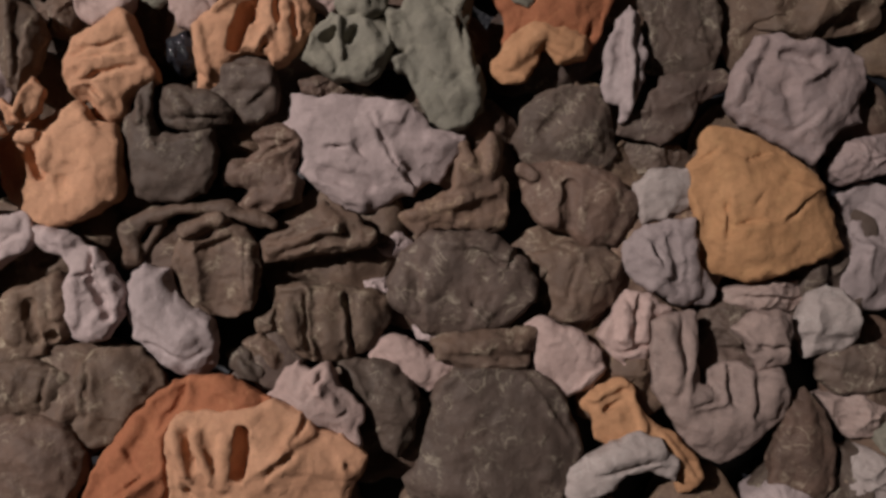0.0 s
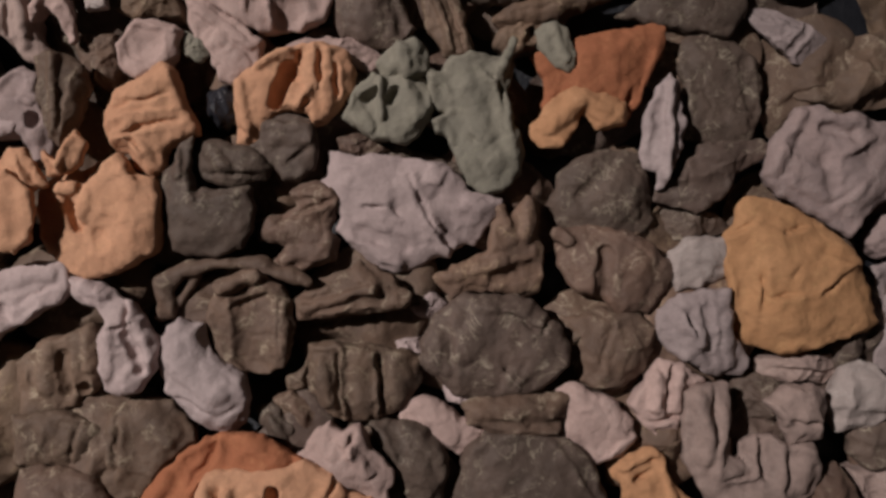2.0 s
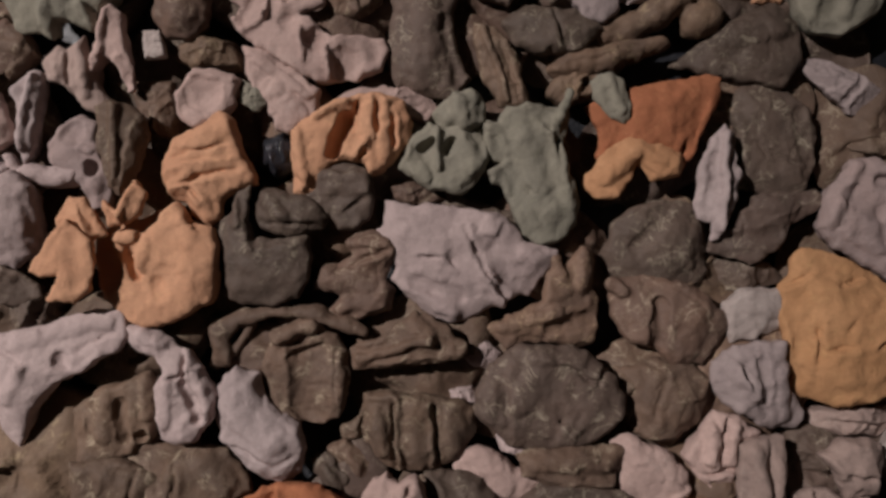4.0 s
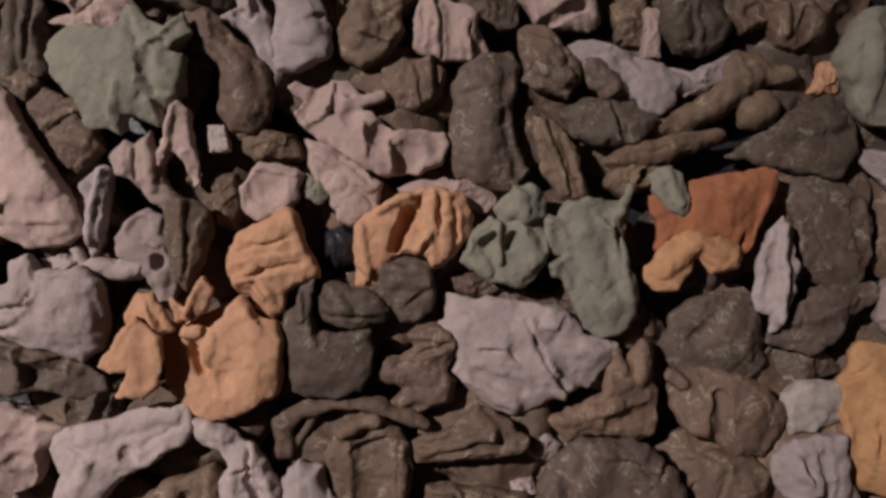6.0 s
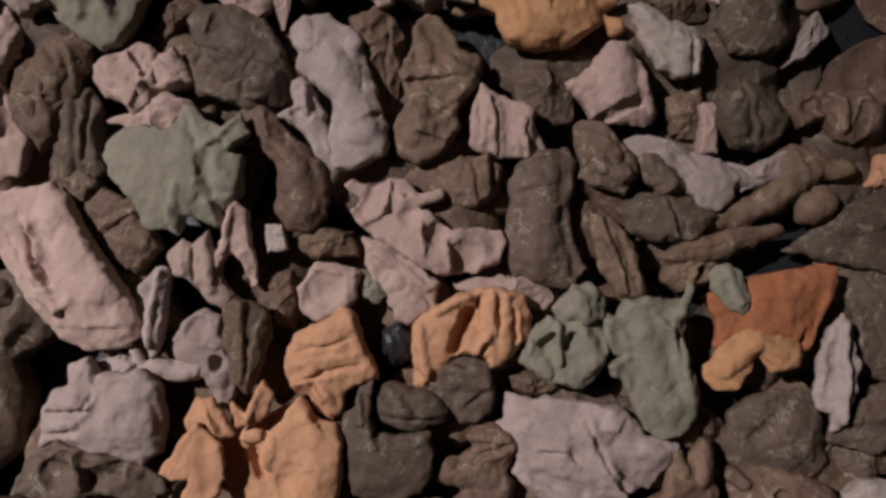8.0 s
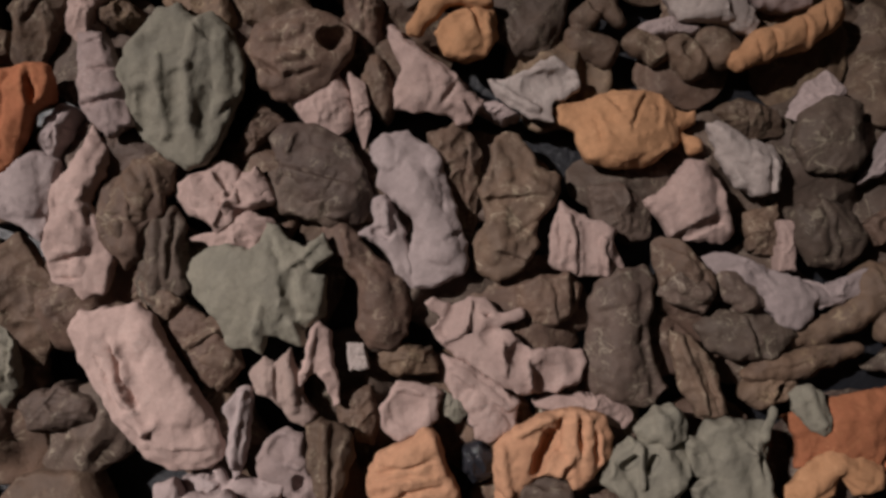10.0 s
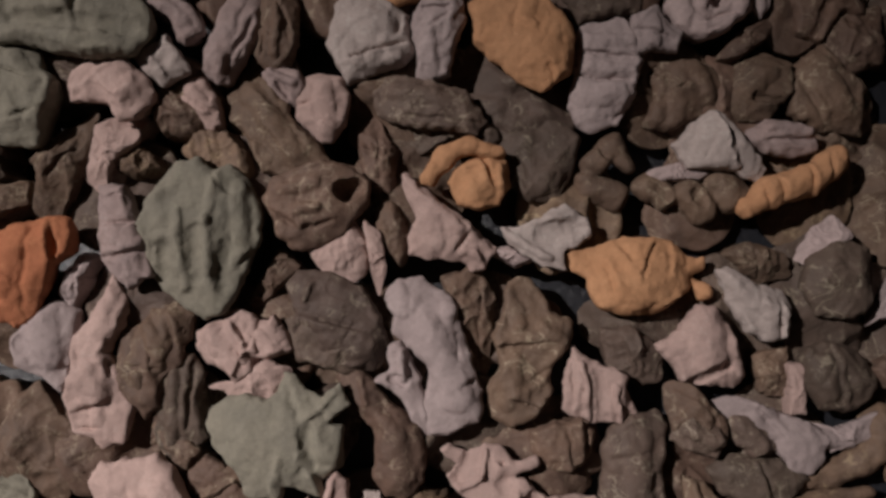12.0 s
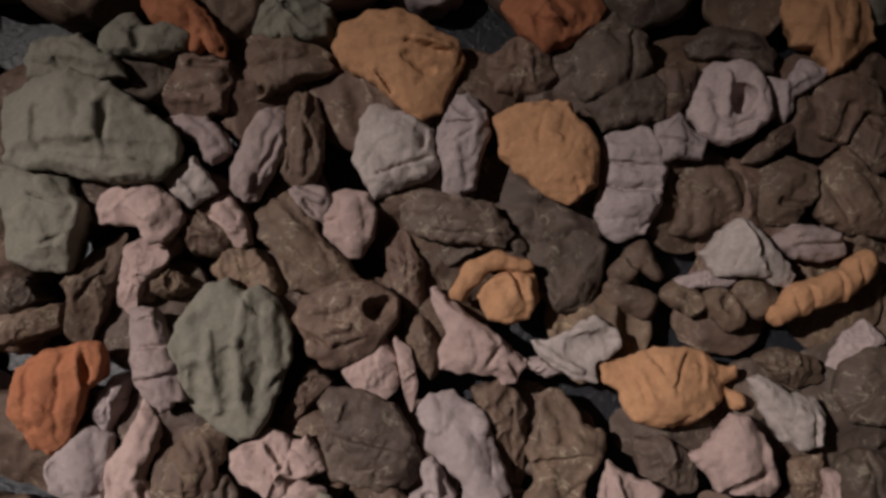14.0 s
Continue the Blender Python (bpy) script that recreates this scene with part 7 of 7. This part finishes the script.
lump("brown", -0.3533, 0.3696, 0.0475, 0.0239, 0.0097, 55, 0.041, KNOB, 135, ((120,-0.204,34),(246,-0.236,22),(30,0.328,6),(330,0.31,6),(0,-0.251,9),(174,0.125,9),(216,-0.091,9),(288,-0.074,9),(42,0.084,6),(246,0.055,9),(192,0.081,4),(150,-0.048,9),(318,0.064,4),(78,-0.031,9),(24,-0.036,6),(180,-0.044,4),))
lump("pink", -0.3004, 0.3888, 0.0553, 0.0212, 0.0197, 78, 0.024, KNOB, 136, ((48,-0.271,14),(102,0.239,9),(288,-0.18,14),(168,-0.179,14),(0,0.236,6),(222,0.072,22),(72,-0.078,6),(132,-0.045,14),(264,-0.068,6),(24,-0.066,6),(96,0.064,4),(48,0.056,4),(240,0.053,4),(186,-0.041,6),(108,-0.045,4),(348,0.044,4),), strokes=((0.0188,-0.0038,-0.0119,-0.0182,0.0054,0.0023),(-0.0043,0.003,-0.0043,0.003,0.0109,0.0023),(-0.0108,0.0121,-0.0144,-0.0082,0.0031,-0.001),))
lump("pink", -0.2759, 0.3887, 0.0540, 0.0257, 0.0062, 101, 0.012, KNOB, 137, ((102,-0.235,50),(12,0.319,4),(174,0.269,4),(0,-0.168,6),(186,-0.161,6),(216,0.104,9),(336,0.103,6),(48,-0.047,14),(144,-0.046,9),(168,0.065,4),(354,-0.06,4),(12,0.041,9),(198,-0.046,4),))
lump("brown", -0.2655, 0.4082, 0.0501, 0.0249, 0.0110, 109, 0.044, KNOB, 138, ((60,-0.106,22),(234,0.132,9),(12,0.185,4),(198,-0.112,9),(354,-0.112,6),(120,0.085,9),(174,0.104,4),(294,-0.047,14),(156,-0.045,9),(330,0.066,4),))
lump("pale", -0.1764, 0.3923, 0.0447, 0.0156, 0.0054, 164, 0.039, KNOB, 141, ((48,-0.171,22),(288,0.196,14),(132,0.223,9),(342,-0.167,9),(6,0.208,4),(210,-0.099,14),(168,-0.131,6),(186,0.109,4),(24,-0.06,9),(144,0.047,6),(258,0.035,9),(324,-0.04,6),(126,-0.047,4),(54,0.028,9),))
lump("pale", -0.0524, 0.4581, 0.0420, 0.0219, 0.0064, -178, 0.036, SLAB, 146, ((258,0.193,22),(96,-0.141,34),(336,-0.127,9),(198,-0.116,9),(24,0.123,6),(162,0.149,4),(138,-0.037,9),(48,-0.027,14),(222,-0.029,9),))
lump("red", -0.1661, 0.6674, 0.0619, 0.0350, 0.0286, -177, 0.035, KNOB, 161, ((78,0.183,9),(138,-0.136,14),(24,-0.103,14),(180,0.146,6),(252,-0.082,14),(348,0.113,6),(288,0.061,6),(318,-0.037,6),(114,-0.035,6),), grooves=((0.0227,0.007,-0.0105,0.0183),))
lump("brown", -0.3781, 0.6216, 0.0631, 0.0385, 0.0211, -166, 0.026, KNOB, 166, ((114,-0.38,22),(42,0.23,9),(210,-0.173,14),(162,0.265,6),(354,-0.162,14),(306,0.186,9),(78,-0.096,9),(24,0.096,4),(138,-0.059,6),(108,0.049,6),(156,0.059,4),(246,-0.028,14),(180,0.052,4),(336,-0.042,6),(168,-0.049,4),), dents=((0.0175,0.0145,0.0043,0.0104),), strokes=((0.0182,-0.0133,-0.0165,-0.0086,0.007,0.0039),(-0.022,0.0067,-0.022,0.0067,0.0132,0.0031),(0.0084,0.0032,-0.0023,0.0152,0.0047,-0.0021),))
lump("green", -0.3729, 0.6641, 0.0607, 0.0320, 0.0219, 171, 0.050, KNOB, 173, ((288,0.171,9),(240,-0.106,14),(36,0.123,6),(126,-0.079,14),(162,0.119,6),(330,-0.079,9),(78,-0.044,9),(12,-0.048,6),(204,0.052,4),(300,0.038,6),(216,-0.036,6),))
lump("brown", -0.1895, 0.6216, 0.0538, 0.0266, 0.0233, 167, 0.048, KNOB, 175, ((102,-0.123,14),(288,0.187,6),(330,-0.112,14),(54,0.126,6),(210,-0.08,14),(174,0.103,6),(0,0.068,6),(138,0.061,6),(246,-0.045,9),(276,0.051,4),))
lump("slate", -0.2221, 0.4853, 0.0477, 0.0387, 0.0141, -179, 0.042, KNOB, 177, ((96,-0.785,34),(156,0.625,4),(30,0.394,6),(318,-0.119,22),(192,-0.181,9),(132,-0.155,9),(234,0.151,9),(60,-0.145,9),(168,0.139,4),(36,0.133,4),(354,-0.111,4),(30,-0.107,4),(96,0.048,14),(12,0.06,6),(36,0.061,4),(48,-0.058,4),))
lump("brown", -0.4320, 0.4909, 0.0625, 0.0249, 0.0145, 152, 0.050, KNOB, 181, ((276,-0.171,22),(90,0.212,14),(30,-0.173,14),(210,0.228,6),(348,0.2,6),(162,-0.063,34),(6,-0.066,6),(216,0.041,9),(180,-0.051,4),(246,-0.032,9),(168,0.042,4),(90,0.042,4),))
lump("brown", -0.5143, 0.4484, 0.0698, 0.0413, 0.0188, 71, 0.023, KNOB, 182, ((96,0.272,14),(144,-0.213,14),(264,-0.104,34),(18,-0.172,9),(198,0.162,4),(354,0.144,4),(66,0.05,6),(318,0.046,6),(222,-0.035,9),(6,-0.052,4),(102,0.044,4),(168,0.043,4),(42,-0.034,6),), dents=((0.0181,-0.0033,0.0097,0.0029),), grooves=((-0.007,0.0046,0.0156,-0.009),))
lump("slate", -0.5769, 0.4418, 0.0677, 0.0192, 0.0158, -167, 0.050, KNOB, 183, ((348,-0.179,14),(300,0.206,9),(30,0.24,6),(162,0.138,6),(132,-0.048,50),(258,-0.074,14),(222,0.06,6),(162,0.049,9),(192,-0.041,9),(126,-0.039,9),(42,0.057,4),(96,0.043,4),))
lump("brown", -0.5643, 0.4190, 0.0682, 0.0291, 0.0113, -156, 0.050, KNOB, 184, ((84,-0.123,22),(156,0.167,4),(324,0.127,6),(348,-0.124,6),(12,0.148,4),(264,-0.046,22),(174,-0.08,6),(120,-0.045,9),(36,-0.032,14),(192,0.057,4),(204,-0.042,6),(150,0.048,4),))
lump("brown", 0.0010, 0.5631, 0.0396, 0.0224, 0.0081, -143, 0.034, KNOB, 187, ((258,0.123,14),(324,-0.1,14),(96,-0.067,22),(354,0.145,4),(36,0.116,6),(156,0.118,4),(186,0.083,4),(174,-0.077,6),(12,-0.066,6),(210,-0.044,9),(342,-0.037,6),))
lump("brown", 0.0834, 0.5675, 0.0332, 0.0274, 0.0230, 58, 0.029, KNOB, 190, ((312,-0.155,14),(264,0.167,9),(354,0.203,6),(36,-0.115,14),(78,0.142,6),(120,-0.077,14),(156,0.123,6),(204,-0.055,22),(336,-0.03,9),(0,0.046,4),(282,-0.03,9),(204,0.042,4),))
lump("pale", 0.0567, 0.4105, 0.0381, 0.0216, 0.0115, -141, 0.014, KNOB, 192, ((78,-0.161,22),(150,0.226,6),(180,-0.176,9),(324,-0.126,14),(216,0.127,9),(24,0.115,4),(354,0.093,4),(48,-0.05,9),(192,-0.051,4),(210,0.046,4),))
lump("grey", 0.1093, 0.3694, 0.0339, 0.0216, 0.0075, 55, 0.028, KNOB, 193, ((108,-0.328,34),(24,0.319,6),(354,-0.26,9),(318,0.248,9),(222,-0.149,22),(174,0.295,4),(186,-0.12,6),(144,-0.088,9),(54,-0.068,14),(168,0.109,4),(102,0.047,14),(18,0.08,4),(264,-0.051,9),(324,0.067,4),(312,-0.068,4),(6,-0.06,4),))
lump("brown", 0.0120, 0.3939, 0.0354, 0.0248, 0.0124, 165, 0.029, KNOB, 195, ((114,0.13,9),(216,0.142,6),(48,-0.07,22),(270,-0.063,22),(6,0.142,4),(186,-0.089,6),(342,-0.081,6),(318,0.065,6),(156,-0.046,6),(24,-0.036,9),(174,0.049,4),), grooves=((0.0194,-0.0033,0.0111,0.0118),(0.0051,-0.0053,-0.0037,0.0118),))
lump("brown", -0.2024, 0.3477, 0.0437, 0.0412, 0.0161, 103, 0.038, KNOB, 197, ((120,-0.201,34),(216,-0.239,14),(30,0.314,6),(300,0.198,14),(0,-0.186,9),(174,0.207,6),(246,-0.091,9),(198,-0.083,4),(180,0.073,4),(156,-0.041,14),(42,0.063,4),(216,0.046,6),(78,-0.033,9),), grooves=((0.0199,-0.0104,-0.033,-0.0001),))
lump("slate", -0.0827, 0.3217, 0.0388, 0.0270, 0.0166, 142, 0.033, KNOB, 198, ((228,0.128,6),(60,0.107,6),(276,-0.07,14),(0,0.107,4),(24,-0.068,9),(102,-0.054,14),(144,0.084,4),(198,-0.054,6),(318,0.063,4),(342,-0.042,6),), grooves=((0.0163,-0.0054,-0.0083,0.0116),))
lump("brown", -0.2785, 0.4630, 0.0498, 0.0321, 0.0138, 104, 0.044, KNOB, 199, ((288,0.125,9),(78,-0.078,22),(162,0.121,4),(330,-0.08,9),(24,0.114,4),(228,-0.051,14),(180,-0.091,4),(198,0.074,4),(354,0.066,4),(6,-0.045,6),(270,0.036,6),), grooves=((0.0204,-0.0071,-0.0261,0.0001),))
lump("brown", -0.0855, 0.1128, 0.0432, 0.0164, 0.0080, 175, 0.037, KNOB, 200, ((216,-0.155,14),(276,0.154,14),(144,-0.134,14),(180,0.24,4),(6,-0.109,6),(96,0.076,9),(30,0.088,6),(324,-0.051,9),(198,-0.056,6),(162,-0.043,6),(348,0.047,4),))
lump("slate", -0.0193, 0.0936, 0.0377, 0.0133, 0.0095, 142, 0.032, KNOB, 201, ((72,-0.195,22),(336,-0.2,14),(18,0.273,6),(132,0.243,6),(282,0.196,9),(210,-0.058,50),(198,0.118,6),(168,-0.071,9),(234,-0.053,9),(294,0.061,6),(144,0.058,6),(42,-0.039,9),(12,0.044,4),(120,0.041,4),))
lump("brown", 0.2726, 0.1774, 0.0331, 0.0493, 0.0245, -167, 0.030, KNOB, 202, ((306,-0.182,22),(222,0.21,9),(348,0.244,4),(36,-0.127,14),(144,0.168,6),(180,-0.107,14),(330,-0.113,6),(126,0.042,9),(294,0.046,6),(0,0.039,6),(264,-0.034,6),), dents=((0.0229,-0.0002,0.0136,0.0041),))
lump("grey", 0.2186, 0.2042, 0.0317, 0.0296, 0.0125, 150, 0.015, KNOB, 203, ((48,-0.21,22),(132,0.279,9),(288,-0.113,34),(174,-0.163,9),(204,0.177,6),(6,0.203,4),(24,-0.051,9),(84,-0.043,9),(144,0.041,6),(126,-0.049,4),(54,0.03,9),(186,-0.043,4),(0,0.043,4),))
lump("mauve", 0.3027, 0.0644, 0.0371, 0.0260, 0.0148, -162, 0.031, KNOB, 204, ((78,-0.094,22),(294,0.121,9),(336,-0.11,9),(186,-0.118,6),(162,0.118,6),(30,0.106,6),(210,0.073,4),(246,-0.037,9),(0,0.049,4),(198,-0.043,4),))
lump("slate", 0.1520, 0.0653, 0.0337, 0.0259, 0.0107, 178, 0.028, KNOB, 205, ((264,-0.151,22),(144,-0.154,14),(336,0.221,6),(0,-0.149,9),(60,0.089,22),(174,0.14,4),(24,0.091,4),(300,-0.054,9),(114,-0.047,9),(210,0.065,4),(228,-0.039,9),(78,0.042,6),(54,-0.032,9),(264,0.029,9),(192,-0.043,4),(162,-0.035,6),))
lump("glaze", -0.1815, 0.1372, 0.0485, 0.0146, 0.0116, 94, 0.043, KNOB, 206, ((48,0.112,6),(294,0.095,6),(18,-0.072,9),(222,0.1,4),(192,-0.067,9),(168,0.086,6),(258,-0.057,9),(348,0.07,4),(324,-0.048,9),(138,-0.047,9),(84,-0.037,9),))
lump("pale", -0.0334, 0.0021, 0.0477, 0.0130, 0.0096, -176, 0.042, KNOB, 207, ((264,0.232,9),(318,-0.185,14),(72,-0.148,14),(126,0.187,6),(6,0.173,6),(216,-0.112,14),(162,-0.068,9),(336,-0.063,6),(186,0.075,4),(0,0.061,4),(30,-0.029,22),))
lump("pale", -0.0458, -0.0254, 0.0467, 0.0106, 0.0057, 171, 0.041, KNOB, 208, ((234,0.272,9),(306,-0.17,22),(96,-0.167,22),(192,-0.217,9),(156,0.226,6),(348,0.155,4),(36,0.097,6),(12,-0.078,6),(132,-0.043,14),(180,-0.073,4),(162,0.068,4),(330,-0.042,9),(354,0.065,4),))
lump("pale", -0.0078, -0.0604, 0.0512, 0.0145, 0.0046, 162, 0.045, KNOB, 209, ((288,-0.138,34),(126,-0.163,22),(36,0.193,9),(348,0.208,4),(210,0.168,6),(6,-0.159,6),(168,0.126,4),(186,-0.126,4),(78,-0.051,14),(156,-0.06,6),(30,0.066,4),(42,-0.055,4),(318,-0.036,9),(174,0.049,4),(120,0.028,9),))

# ---- lumps half buried under and round the others ----
def heap_height(x, y):
    return 0.0595 - 0.0367 * x - 0.0893 * y - 0.0464 * x * y + 0.1148 * y * y


pick = random.Random(5)
low_seed = 1000
rim = []
LAID = list(HEAP)
for row in range(14):
    for column in range(15):
        x = -0.80 + 0.088 * column + pick.uniform(-0.02, 0.02) + 0.04 * (row % 2)
        y = -0.36 + 0.088 * row + pick.uniform(-0.02, 0.02)
        inside = -0.62 < x < 0.34 and -0.22 < y < 0.70
        if x > 0.12 + 0.36 * max(0.0, 0.5 - y) + 0.2:
            inside = False
        low_seed += 20
        big = pick.uniform(0.036, 0.052)
        slim = big * pick.uniform(0.65, 0.95)
        top = heap_height(x, y) - pick.uniform(0.013, 0.022) if inside else heap_height(max(-0.62, min(x, 0.35)), max(-0.22, min(y, 0.7))) - pick.uniform(0.004, 0.02)
        if inside:
            # no higher than what lies on it
            top = max(0.016, min([top] + [z - 0.020 for u, v, z, r in LAID if math.hypot(u - x, v - y) < 0.9 * r]))
        bumps = tuple((pick.randrange(360), pick.uniform(-0.2, 0.3), pick.choice((14, 22, 34))) for _ in range(4))
        kind = pick.choice(("brown", "brown", "slate", "brown", "tan", "slate") if inside else ("brown", "brown", "slate", "grey", "pink", "tan", "orange", "brown", "pale", "green"))
        if inside:
            lump(kind, x, y, top, big, slim, pick.randrange(360), top - 0.002, KNOB, low_seed, bumps, grid=PLAIN)
        else:
            rim.append((kind, x, y, top, big, slim, pick.uniform(0, 6.28), top - 0.002, low_seed, bumps))
rubble(rim)
